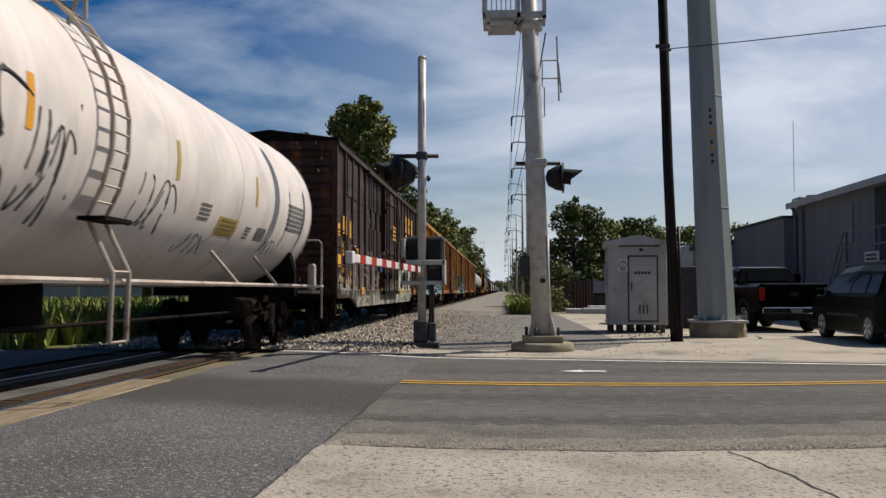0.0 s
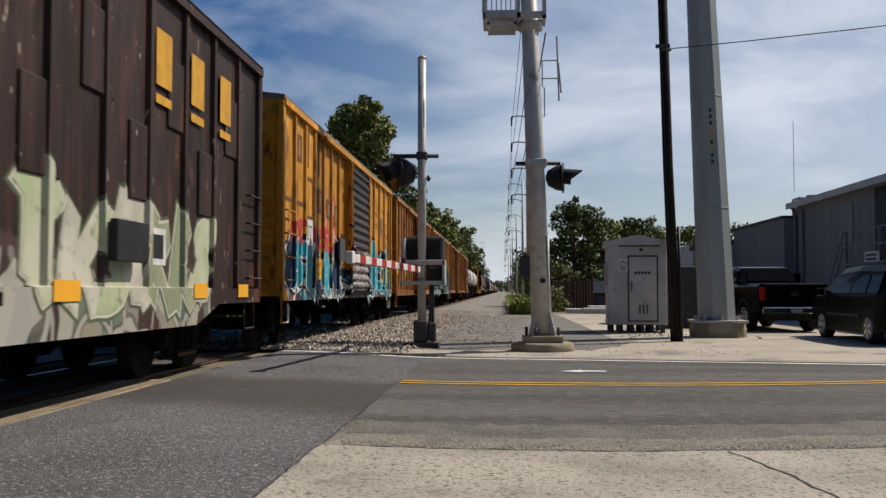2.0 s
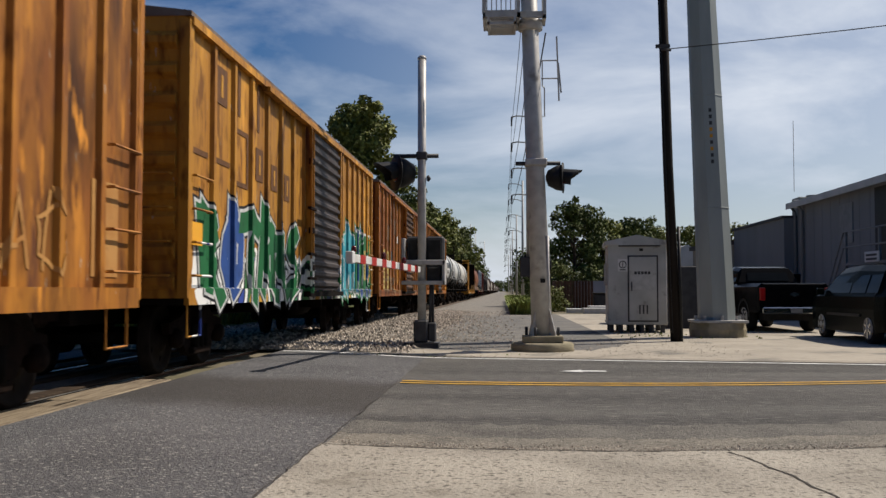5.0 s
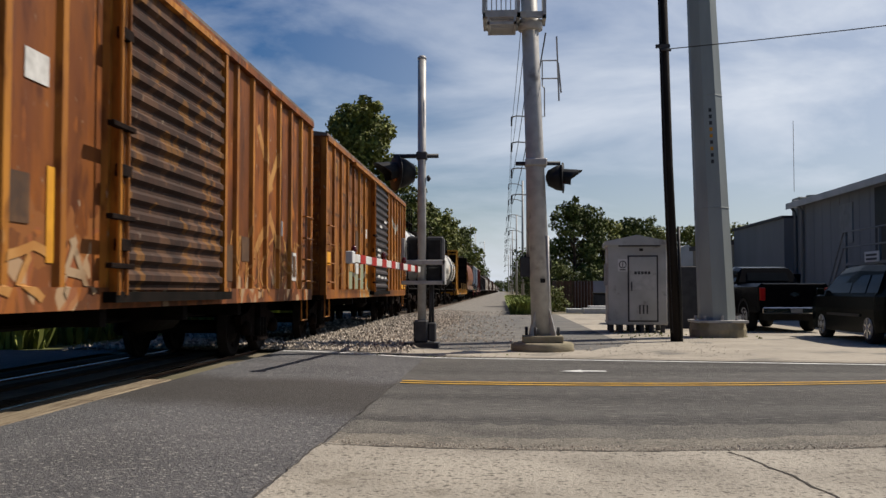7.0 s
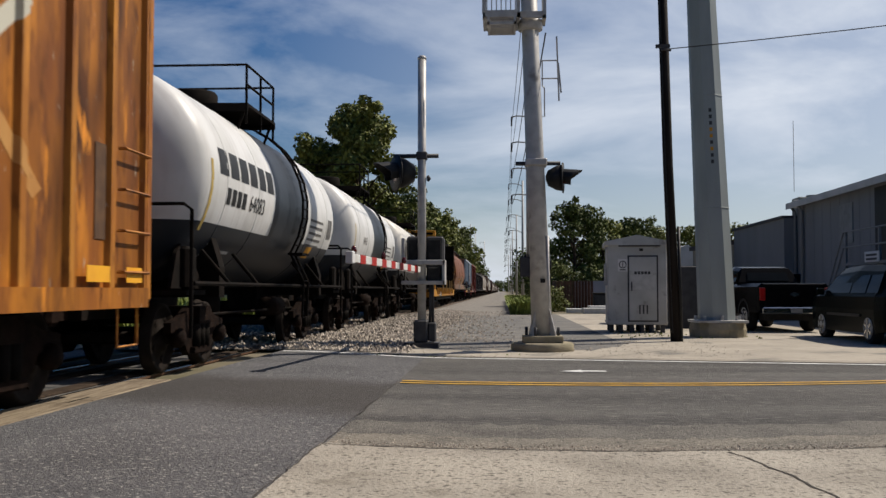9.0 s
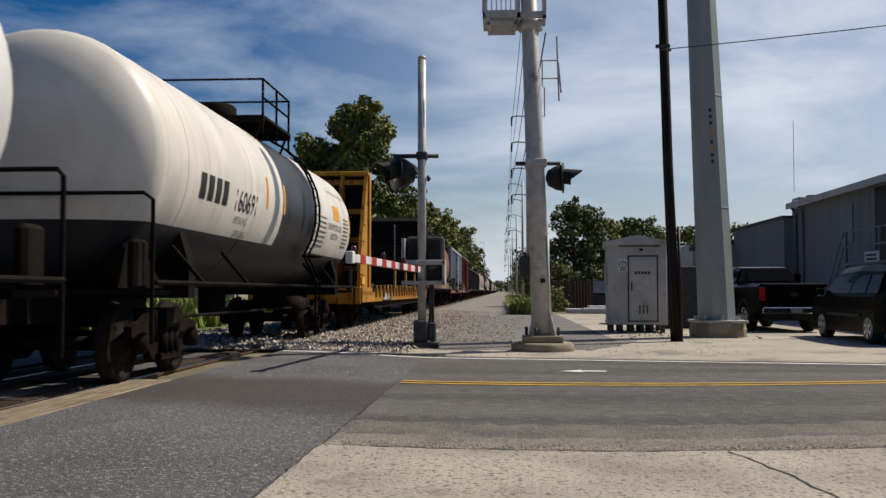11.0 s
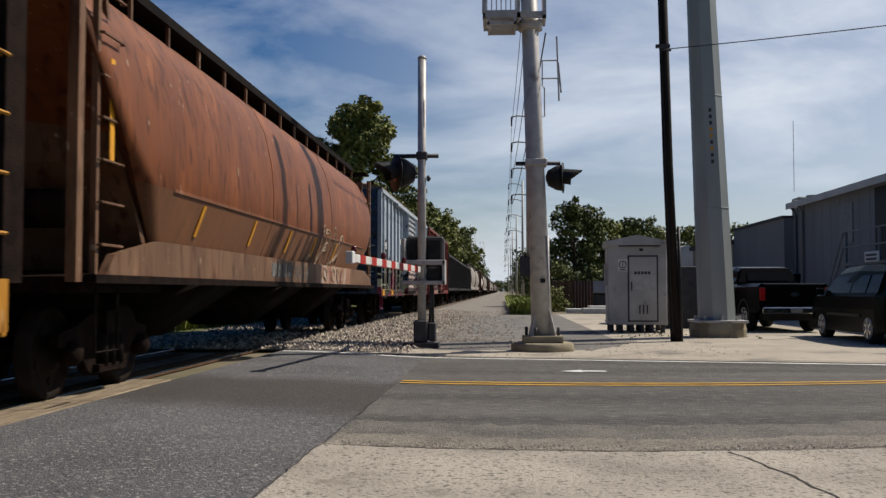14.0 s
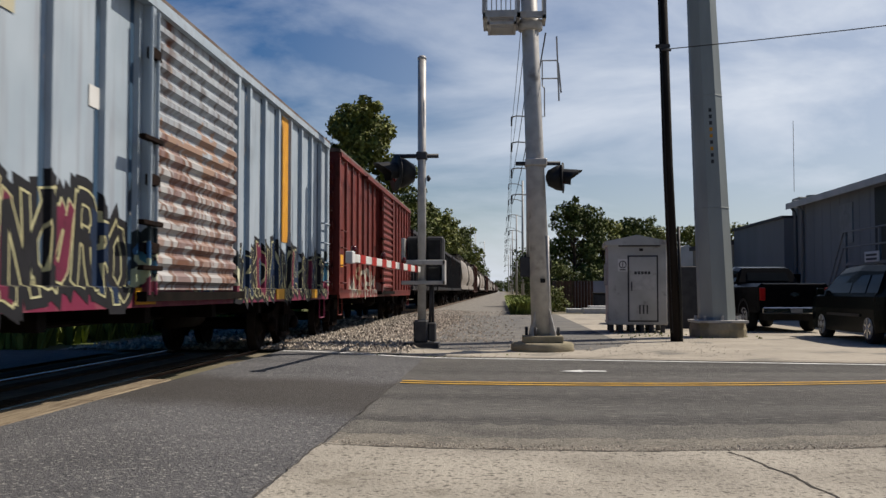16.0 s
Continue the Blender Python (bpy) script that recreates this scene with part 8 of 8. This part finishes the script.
# tank cars
for i, (t0, t1) in enumerate(((9.82, 10.75), (10.75, 11.68))):
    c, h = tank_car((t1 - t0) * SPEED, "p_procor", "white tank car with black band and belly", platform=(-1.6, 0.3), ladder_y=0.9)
    TRAIN.append((c, t0, t1))
    if i == 0:
        for k in range(6):
            curved_patch(c, "black", 1.47, 2.6, -h + 0.95 + 0.52 * k, -h + 1.36 + 0.52 * k, 2, 16, "marking_bar")
        for k in range(4):
            curved_patch(c, "black", 1.47, 2.6, -h + 1.3 + 0.27 * k, -h + 1.5 + 0.27 * k, -13, -4, "marking_bar")
        tank_text(c, "64083", 0.36, -h + 2.5, -13, "black")
    else:
        tank_text(c, "64085", 0.3, -h + 2.0, -10, "faded_ink")
    curved_patch(c, "buff", 1.47, 2.6, -h + 0.55, -h + 0.65, -30, 8, "reflector_strip", "yellow reflector strip")
    curved_patch(c, "yellow", 1.47, 2.6, 2.3, 2.8, -36, -24)
    curved_patch(c, "faded_ink", 1.47, 2.6, h - 1.2, h - 0.75, -16, 0)
    for k in range(5):
        curved_patch(c, "faded_ink", 1.47, 2.6, 2.0, 3.3, -6 - 5 * k, -4 - 5 * k, "marking_bar")
        curved_patch(c, "white_ink", 1.47, 2.6, -h + 1.3 + 0.6 * (k % 2), -h + 1.7 + 0.8 * (k % 2), -38 - 4 * k, -36 - 4 * k, "marking_bar")
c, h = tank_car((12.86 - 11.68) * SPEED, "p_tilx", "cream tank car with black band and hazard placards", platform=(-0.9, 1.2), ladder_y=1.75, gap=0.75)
TRAIN.append((c, 11.722, 12.902))
for k in range(4):
    curved_patch(c, "black", 1.47, 2.6, -5.25 + 0.33 * k, -5.02 + 0.33 * k, -14, -1, "marking_bar")
tank_text(c, "160691", 0.46, -3.70, -15, "black", sx=0.95)
tank_text(c, "29750 KG", 0.16, -3.3, -30, "faded_ink")
tank_text(c, "89550 KG", 0.16, -3.5, -22, "faded_ink")
for y in (-1.9, -0.7, 6.32):
    curved_patch(c, "yellow", 1.47, 2.6, y, y + 0.12, -8, 12, "reflector_strip", "yellow reflector strip")
curved_patch(c, "yellow", 1.47, 2.6, 4.2, 4.95, 2, 15)
tank_text(c, "SODIUM HYDROXIDE", 0.20, 3.55, -7, "black", sx=0.85)
tank_text(c, "SOLUTION", 0.20, 4.0, -15, "black", sx=0.9)
for k in range(8):
    curved_patch(c, "faded_ink", 1.47, 2.6, 5.45, 6.15, -20 + 3.6 * k, -18.4 + 3.6 * k, "marking_bar")
for k in range(7):
    curved_patch(c, "faded_ink", 1.47, 2.6, 2.5, 3.35, 0 - 4 * k, 1.6 - 4 * k, "marking_bar")


# bulkhead flat car
def flat_car(L):
    c = thing("bulkhead_flatcar", "yellow bulkhead flat car loaded with low timbers", "freight car", "cars of the train")
    a = L / 2 - 0.55
    for s in (-1, 1):
        bm = bmesh.new()
        prism(bm, [(-a, 0.76), (-a, 1.16), (-a + 1.8, 1.16), (-a + 2.0, 1.03), (a - 1.2, 1.03), (a - 1.0, 1.16), (a, 1.16), (a, 0.76)], 'x', s * 1.5 - 0.04, s * 1.5 + 0.04)
        part("side_sill", bm, "p_flat", c)
        bm = bmesh.new()
        prism(bm, [(-a + 2.6, 0.755), (a - 2.6, 0.755), (a - 3.4, 0.55), (-a + 3.4, 0.55)], 'x', s * 1.4 - 0.04, s * 1.4 + 0.04)
        part("belly_sill", bm, "dark_steel", c)
    part("deck", B((-1.46, 1.46, -a, a, 1.05, 1.13)), "tie", c, "dark worn timber deck")
    part("end_sill", B((-1.5, 1.5, -a - 0.06, -a, 0.72, 1.16), bev=0.01), "p_flat", c)
    part("end_sill", B((-1.5, 1.5, a, a + 0.06, 0.72, 1.16), bev=0.01), "p_flat", c)
    part("centre_sill", B((-0.4, 0.4, -a, a, 0.5, 1.05)), "dark_steel", c)
    n = 19
    r = random.Random(4)
    for k in range(n):
        y = -a + 2.6 + (2 * a - 5.2) * k / (n - 1)
        part("stake_pocket", B((1.54, 1.60, y - 0.06, y + 0.06, 0.88, 1.24), bev=0.01), "p_flat", c)
        part("tie_down", B((1.42, 1.55, y + 0.3, y + 0.42, 1.13, 1.24), bev=0.02), "dark_steel", c)
        if k in (5, 9, 13, 16):
            part("wood_stake", B((1.56, 1.63, -0.08, 0.08, 0, 0.66), bev=0.008), "fresh_timber", c, m=pose(0, y, 1.1, 0, 0, 0) @ pose(0, 0, 0, -r.uniform(3, 9), 0, 0))
        part("sill_plate", B((1.54, 1.552, y + 0.25, y + 0.55, 0.84, 1.10)), "p_flat", c)
    y = -a + 2.2
    while y < a - 2.4:
        ln = r.uniform(0.8, 1.8)
        part("dunnage_timber", B((1.42 - r.uniform(0.2, 0.5), 1.44, y, y + ln, 1.13, 1.13 + r.uniform(0.05, 0.16)), bev=0.015), "tie", c)
        part("dunnage_timber", B((-1.2, 0.6, y + 0.2, y + 0.35, 1.13, 1.28), bev=0.015), "tie", c)
        y += ln + 0.15
    patch(c, -6.4, -4.35, 0.765, 1.03, 1.556, "black", "number_panel")
    bars(c, -6.32, 0.80, 4, 0.15, 0.22, 0.07, 1.561, "white_ink")
    bars(c, 3.55, 0.82, 3, 0.26, 0.20, 0.10, 1.561, "flag_red")
    patch(c, 6.1, 6.5, 0.80, 1.02, 1.558, "black", "number_panel")
    bars(c, 6.16, 0.84, 2, 0.12, 0.13, 0.05, 1.563, "white_ink")
    side_text(c, "80790", 0.31, -5.40, 0.79, "white_ink", 1.562, 0.95)
    for s in (-1, 1):
        H = 4.30 if s < 0 else 4.46
        ye = s * (a - 0.05)
        yi = s * (a - (1.75 if s < 0 else 0.06))
        bk = part("bulkhead", B((-1.42, 1.42, min(yi, yi + s * 0.12), max(yi, yi + s * 0.12), 1.13, H)), "dark_lining", c)
        for x in (-1.42, -0.75, 0.0, 0.75, 1.42):
            bm = bmesh.new()
            if s < 0:
                prism(bm, [(ye, 1.13), (ye - s * 0.12, 1.13), (yi + s * 0.12, 1.13), (yi + s * 0.12, H), (yi + s * 0.36, H), (ye - s * 0.10, 2.0)], 'x', x - 0.045, x + 0.045)
            else:
                box(bm, x - 0.045, x + 0.045, yi + 0.12, yi + 0.24, 1.13, H - 0.1)
            part("brace", bm, "p_flat", bk)
        for z in (1.7, 2.5, 3.3, H - 0.18):
            part("crossbar", B((-1.45, 1.45, min(yi + s * 0.12, yi + s * 0.26), max(yi + s * 0.12, yi + s * 0.26), z - 0.07, z + 0.07)), "p_flat", bk)
        part("corner_flange", B((1.40, 1.52, min(yi, yi + s * 0.3), max(yi, yi + s * 0.3), 1.13, H)), "p_flat" if s < 0 else "truck_rust", bk)
        part("top_beam", B((-1.5, 1.5, min(yi - s * 0.1, yi + s * 0.4), max(yi - s * 0.1, yi + s * 0.4), H - (0.0 if s < 0 else 0.10), H + (0.12 if s < 0 else -0.004)), bev=0.02), "p_flat" if s < 0 else "dark_steel", bk)
        for z in (1.5, 1.95, 2.4, 2.85):
            ladder(c, 1.47, min(ye, ye - s * 0.5), max(ye, ye - s * 0.5), (z,), "p_flat")
        if s > 0:
            for k in range(11):
                z = 1.16 + k * 0.272
                part("lining_board", B((-1.40, 1.40, yi - 0.05, yi - 0.004, z, z + 0.262)), "dark_lining", bk)
            for k in range(16):
                part("white_strip", B((-0.03, 0.03, yi - 0.098, yi - 0.09, 1.2 + k * 0.195, 1.35 + k * 0.195)), "white_ink", bk)
            bm = bmesh.new()
            prism(bm, [(-1.2, H), (1.2, H), (1.05, H + 0.17), (-1.05, H + 0.17)], 'y', yi - 0.12, yi + 0.14)
            part("timber_cap", bm, "timber", bk, "weathered timber cap with cut corners")
            part("header_board", B((-1.46, 1.46, yi - 0.09, yi - 0.052, H - 0.55, H)), "dark_lining", bk)
    patch(c, -a + 0.15, -a + 0.6, 1.25, 1.45, 1.50, "orange_sticker", "reflector_plate", "orange reflector plate", 0.01)
    running_gear(c, L, 2.6)
    return c


TRAIN.append((flat_car((14.56 - 12.86) * SPEED), 12.89, 14.59))


# curved-side covered hopper
def covered_hopper(L, side, low, label, far=False):
    c = thing("covered_hopper", label, "freight car", "cars of the train")
    a = L / 2 - 0.7
    sec = [(1.33, 1.25), (1.36, 1.58), (1.585, 2.19), (1.59, 2.6), (1.545, 3.1), (1.43, 3.6), (1.22, 4.0), (0.95, 4.22), (0.5, 4.33)]
    ring = [(x, z) for x, z in sec] + [(-x, z) for x, z in reversed(sec)]

    bm = bmesh.new()
    rows = []
    base = a - 2.05

    def lean(z):
        for (z0, e0), (z1, e1) in zip(((1.2, 0.0), (1.58, 0.12), (2.19, 0.80), (2.6, 1.40), (3.1, 1.80), (3.6, 2.0)), ((1.58, 0.12), (2.19, 0.80), (2.6, 1.40), (3.1, 1.80), (3.6, 2.0), (4.4, 2.06))):
            if z <= z1:
                return e0 + (e1 - e0) * (z - z0) / (z1 - z0)
        return 2.06
    for f in (-1.0, -0.96, -0.6, 0, 0.6, 0.96, 1.0):
        s = 1 if f > 0 else -1
        row = []
        for x, z in ring:
            y = base * f if abs(f) < 0.97 else s * (base + lean(z))
            if abs(f) == 0.96:
                y = s * (base - 0.3 + lean(z))
            row.append(bm.verts.new((x * (0.985 if abs(f) == 1.0 else 1.0), y, z)))
        rows.append(row)
    for u, w in zip(rows, rows[1:]):
        n = len(u)
        for k in range(n):
            bm.faces.new((u[k], u[(k + 1) % n], w[(k + 1) % n], w[k])).smooth = True
    bm.faces.new(rows[0][::-1])
    bm.faces.new(rows[-1])
    bd = part("body", bm, side, c)
    for y in (-base * 0.36, base * 0.36):
        bm = bmesh.new()
        loft(bm, [[(x * 1.004, y + d, z + 0.004) for x, z in ring] for d in (-0.03, 0.03)])
        part("seam", bm, side, bd)
    part("lower_seam", B((1.583, 1.592, -base, base, 2.17, 2.21)), side, bd)
    for s in (-1, 1):
        bm = bmesh.new()
        prism(bm, [(-a + 0.3, 1.22), (a - 0.3, 1.22), (a - 0.5, 1.42), (a - 1.7, 1.60), (-a + 1.7, 1.60), (-a + 0.5, 1.42)], 'x', s * 1.5 - 0.03, s * 1.5 + 0.055)
        part("side_sill", bm, low, c)
        part("sill_flange", B((s * 1.5 - 0.03, s * 1.5 + 0.09, -a, a, 1.14, 1.22)), "truck_rust", c)
    for s in (-1, 1):
        bm = bmesh.new()
        prism(bm, [(s * a, 1.05), (s * a, 1.2), (s * (a - 1.2), 1.25), (s * (base + 0.05), 1.25), (s * (base), 1.05)], 'x', -1.45, 1.45)
        part("end_deck", bm, "truck_rust", c)
        bm = bmesh.new()
        prism(bm, [(s * (base + 0.15), 1.3), (s * (base + 0.9), 2.4), (s * (base + 1.42), 4.1), (s * (base + 1.36), 4.1), (s * (base + 0.8), 2.4), (s * (base + 0.05), 1.3)], 'x', -1.35, 1.35)
        part("slope_sheet", bm, low, c)
        for x in (-1.42, 1.42):
            part("end_post", B((x - 0.05, x + 0.05, s * (a + 0.10) - 0.06, s * (a + 0.10) + 0.06, 1.15, 4.2)), low, c)
            part("corner_brace", T(0.03, [(x, s * (a + 0.10), 4.1), (x * 0.9, s * (base + 1.8), 4.1)], seg=6), low, c)
        part("end_roof", B((-1.42, 1.42, min(s * (base + 1.6), s * (a + 0.2)), max(s * (base + 1.6), s * (a + 0.2)), 4.345, 4.39)), "truck_rust", c)
        if not far:
            for z in (1.5, 1.9, 2.3, 2.7, 3.1, 3.5, 3.9):
                part("rung", T(0.016, [(1.47, s * (a - 0.75), z), (1.52, s * (a - 0.75), z), (1.52, s * (a - 0.25), z), (1.47, s * (a - 0.25), z)], seg=5), low, c)
            part("end_stanchion", B((1.42, 1.48, s * (a - 0.25) - 0.03, s * (a - 0.25) + 0.03, 1.2, 4.15)), low, c)
            part("stirrup", T(0.018, [(1.5, s * (a - 0.2), 1.1), (1.5, s * (a - 0.2), 0.5), (1.5, s * (a - 0.7), 0.5), (1.5, s * (a - 0.7), 1.1)], seg=5), "dark_steel", c)
    part("brake_cylinder", lathe(bmesh.new(), [(0.0, -0.55), (0.2, -0.5), (0.2, 0.5), (0.0, 0.55)], 12, 'x', at=(0.4, -a + 0.9, 1.9)), "truck_rust", c)
    # roof walk
    for s in (-1, 1):
        wk = part("roof_walk", B((s * 0.80 - 0.28, s * 0.80 + 0.28, -a + 0.7, a - 0.7, 4.40, 4.44)), "dark_steel", c)
        for k in range(15):
            y = -a + 0.8 + (2 * a - 1.6) * k / 14
            part("support", B((s * 1.06 - 0.02, s * 1.06 + 0.02, y - 0.025, y + 0.025, 4.1, 4.46)), low, wk)
        part("walk_edge", B((s * 1.08 - 0.015, s * 1.08 + 0.015, -a + 0.7, a - 0.7, 4.38, 4.50)), "dark_steel", wk)
    part("hatch_trough", B((-0.4, 0.4, -base - 0.8, base + 0.8, 4.30, 4.46), bev=0.05), side, c)
    for k in range(3):
        y = -base * 0.66 + base * 0.66 * k
        bm = bmesh.new()
        loft(bm, [[(-1.35, y - base * 0.22, 1.25), (1.35, y - base * 0.22, 1.25), (1.35, y + base * 0.22, 1.25), (-1.35, y + base * 0.22, 1.25)], [(-0.45, y - 0.4, 0.45), (0.45, y - 0.4, 0.45), (0.45, y + 0.4, 0.45), (-0.45, y + 0.4, 0.45)]])
        # near-black steel here puts the shade under the car into the outlets' colour
        part("outlet_gate", bm, "dark_steel", c)
    part("centre_sill", B((-0.2, 0.2, -L / 2 + 0.5, L / 2 - 0.5, 0.75, 1.1)), "dark_steel", c)
    running_gear(c, L, 2.3, not far)
    return c, a, base


c, a, base = covered_hopper((16.08 - 14.56) * SPEED, "p_hopper", "p_hopper_low", "rusty red curved-side covered hopper car")
TRAIN.append((c, 14.605, 16.125))
for k, y in enumerate((-6.1, -3.6, -1.2, 1.05, 3.41, 6.1)):
    part("reflector_strip", B((-0.004, 0.012, -0.05, 0.05, -0.20, 0.20)), "yellow", c, "bright yellow reflector strip", m=pose(1.492, y, 1.93, 0, 20, 0))
part("reflector_strip", B((1.50, 1.51, -a + 0.45, -a + 0.55, 2.3, 3.3)), "yellow", c, "bright yellow reflector strip")
side_text(c, "SINCE 88", 0.36, -0.9, 1.28, "faded_ink", 1.56, 0.9)
bars(c, -2.6, 1.30, 4, 0.3, 0.22, 0.08, 1.557, "faded_ink")
def hopper_x(z):
    return 1.36 + (min(z, 2.19) - 1.58) * 0.369 if z > 1.58 else 1.557


# pale sprayed letters: overlapping loops on the lower slope and the sill
for k, (y, z, ry, rz, tilt) in enumerate(((1.0, 1.62, 0.32, 0.22, 0.3), (1.75, 2.0, 0.22, 0.42, -0.4), (2.15, 2.12, 0.34, 0.22, 0.5), (2.2, 1.72, 0.26, 0.30, -0.3), (3.05, 1.98, 0.17, 0.40, 0.1),
                                          (3.75, 2.02, 0.20, 0.36, -0.5), (3.65, 1.66, 0.36, 0.20, 0.2), (2.0, 1.42, 0.20, 0.15, 0.0), (2.9, 1.42, 0.24, 0.14, 0.2), (3.5, 1.42, 0.14, 0.14, 0.0), (4.0, 1.42, 0.13, 0.14, 0.0))):
    r = random.Random(90 + k)
    for ring in (1.0, 0.72):
        pts = []
        for i in range(19):
            t = 2 * math.pi * i / 18
            u, v = ry * ring * math.cos(t), rz * ring * math.sin(t) * (1 + 0.25 * math.cos(2 * t + k))
            zz = z + v * math.cos(tilt) + u * math.sin(tilt)
            if (z > 1.58) and zz < 1.60:
                zz = 1.60
            pts.append((hopper_x(zz) - 0.004 if zz > 1.58 else 1.548, y + u * math.cos(tilt) - v * math.sin(tilt), zz))
        part("spray_mark", T(0.024 if ring == 1.0 else 0.016, pts, seg=5), "spray_beige", c)

# pale blue boxcar, red boxcar
blue_posts = [-8.66] + [-10.602 + y for y in (2.65, 3.70, 4.75, 5.80, 6.85, 7.90, 8.72)] + [1.52 + 0.91 * k for k in range(8)] + [8.66]
c, a = boxcar(1.44 * SPEED, 4.25, "p_blue", "p_blue", "p_blue_door", "pale blue boxcar with black and magenta graffiti", (-1.8, 1.45), end="p_blue_post", posts=blue_posts)
TRAIN.append((c, 16.163, 17.603))
f0 = -10.602
patch(c, f0 + 2.74, f0 + 3.60, 1.99, 2.70, XS, "black")
bars(c, f0 + 2.82, 2.40, 3, 0.18, 0.22, 0.08, XS + 0.006, "white_ink")
side_text(c, "8079", 0.33, f0 + 2.80, 2.06, "white_ink", XS + 0.006, 0.9)
patch(c, f0 + 3.85, f0 + 4.6, 1.8, 2.2, XS, "dark_grey")
for y in (2.0, 4.3, 8.6, 14.6, 17.5):
    patch(c, f0 + y, f0 + y + 0.55, 0.93, 1.10, 1.574, "orange_sticker", "reflector_plate", "orange reflector plate", 0.01)
patch(c, 4.6, 5.1, 1.9, 4.05, 1.505, "yellow", "yellow_patch")
for y, z, h in ((-5.75, 3.3, 0.6), (-4.7, 3.2, 0.7), (-6.8, 3.4, 0.35)):
    patch(c, y, y + 0.35, z, z + h, XS, "faded_buff", "faded_patch", "faded yellow patch")
spray_piece(c, [y for y in blue_posts if y < 0], 0.98, -8.4, -2.1, 1.08, 1.8, 16, ["s_black", "s_black", "s_navy", "s_magenta"], "s_cream", "s_black", 9, 0.06, (0.024, 0.12))
spray_piece(c, [y for y in blue_posts if y > 0], 0.98, 1.75, 8.5, 1.05, 1.7, 16, ["s_black", "s_black", "s_navy", "s_magenta"], "s_cream", "s_black", 10, 0.05, (0.022, 0.09))
patch(c, -3.0, -2.7, 2.75, 2.95, XS, "white", "white_tag")
# dark strips paint the shaded -Y side of each post onto the sheet
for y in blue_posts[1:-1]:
    patch(c, y - 0.17, y - 0.078, 1.13, 4.05, 1.501, "p_blue_post", "painted_stripe", "dark blue strip painted as the shaded side of the post")
c, a = boxcar((18.92 - 17.55) * SPEED, 4.30, "p_red", "p_red", "p_red", "oxide red boxcar with pale scuffs", (-1.5, 1.5))
TRAIN.append((c, 17.595, 18.965))
finish_box(c, a)
spray_piece(c, box_posts((18.92 - 17.55) * SPEED, (-1.5, 1.5)), 0.98, -6.6, -2.0, 1.0, 1.6, 5, ["s_tan", "s_bone"], None, None, 16, 0.05, (0.0, 0.0))


# dark open hoppers and the far part of the train
def open_hopper(L, label):
    c = thing("open_hopper", label, "freight car", "cars of the train")
    a = L / 2 - 0.6
    bm = bmesh.new()
    prism(bm, [(-a, 1.25), (-a, 3.5), (a, 3.5), (a, 1.25)], 'x', -1.46, 1.46)
    part("body", bm, "p_dark_hopper", c)
    part("top_chord", B((-1.56, 1.56, -a - 0.05, a + 0.05, 3.46, 3.6)), "p_dark_hopper", c)
    for k in range(12):
        y = -a + 0.1 + (2 * a - 0.2) * k / 11
        part("side_post", B((1.46, 1.56, y - 0.06, y + 0.06, 1.15, 3.46)), "p_dark_hopper", c)
    part("side_sill", B((-1.54, 1.54, -a, a, 1.1, 1.28)), "p_dark_hopper", c)
    part("centre_sill", B((-0.3, 0.3, -L / 2 + 0.5, L / 2 - 0.5, 0.7, 1.1)), "dark_steel", c)
    running_gear(c, L, 2.1, False)
    return c


t = 18.965
oh = open_hopper(15.6, "black open-top hopper car in the far train")
ch, _, _ = covered_hopper(18.4, "p_grey_hopper", "p_grey_hopper", "grey-tan covered hopper car in the far train", True)
fb, _ = boxcar(17.6, 4.4, "p_far_brown", "p_far_brown", "p_far_brown", "dull brown boxcar in the far train", far=True)
ft, _ = tank_car(17.0, "p_tank_white", "dusty white tank car in the far train", black_frame=True, far=True)
protos = {"o": (oh, 15.6), "h": (ch, 18.4), "b": (fb, 17.6), "t": (ft, 17.0)}
used = set()
for k in "ooohhbthhobbhhthhobtthhhbbohhtbhhbbthhh":
    ob, L = protos[k]
    if k in used:
        ob = copy_thing(ob, Matrix.Identity(4))
    used.add(k)
    TRAIN.append((ob, t, t + L / SPEED))
    t += L / SPEED


def car_pose(tc, t):
    return pose(TRACK_X, SPEED * (tc - t) - 0.23, RAIL_Z)


for ob, ta, tb in TRAIN:
    ob.matrix_basis = car_pose((ta + tb) / 2, 0.0)
    MOVERS.append((ob, (ta + tb) / 2))


def motions():
    for ob, tc in MOVERS:
        walk(ob, [(0.0, car_pose(tc, 0.0)), (16.0, car_pose(tc, 16.0))])
    step = 1 / 30
    spin = math.degrees(SPEED / 0.457) * step
    for w, y in WHEELS:
        walk(w, [(k * step, pose(0, y, 0.457, k * spin, 0, 0)) for k in range(481)])


motions()
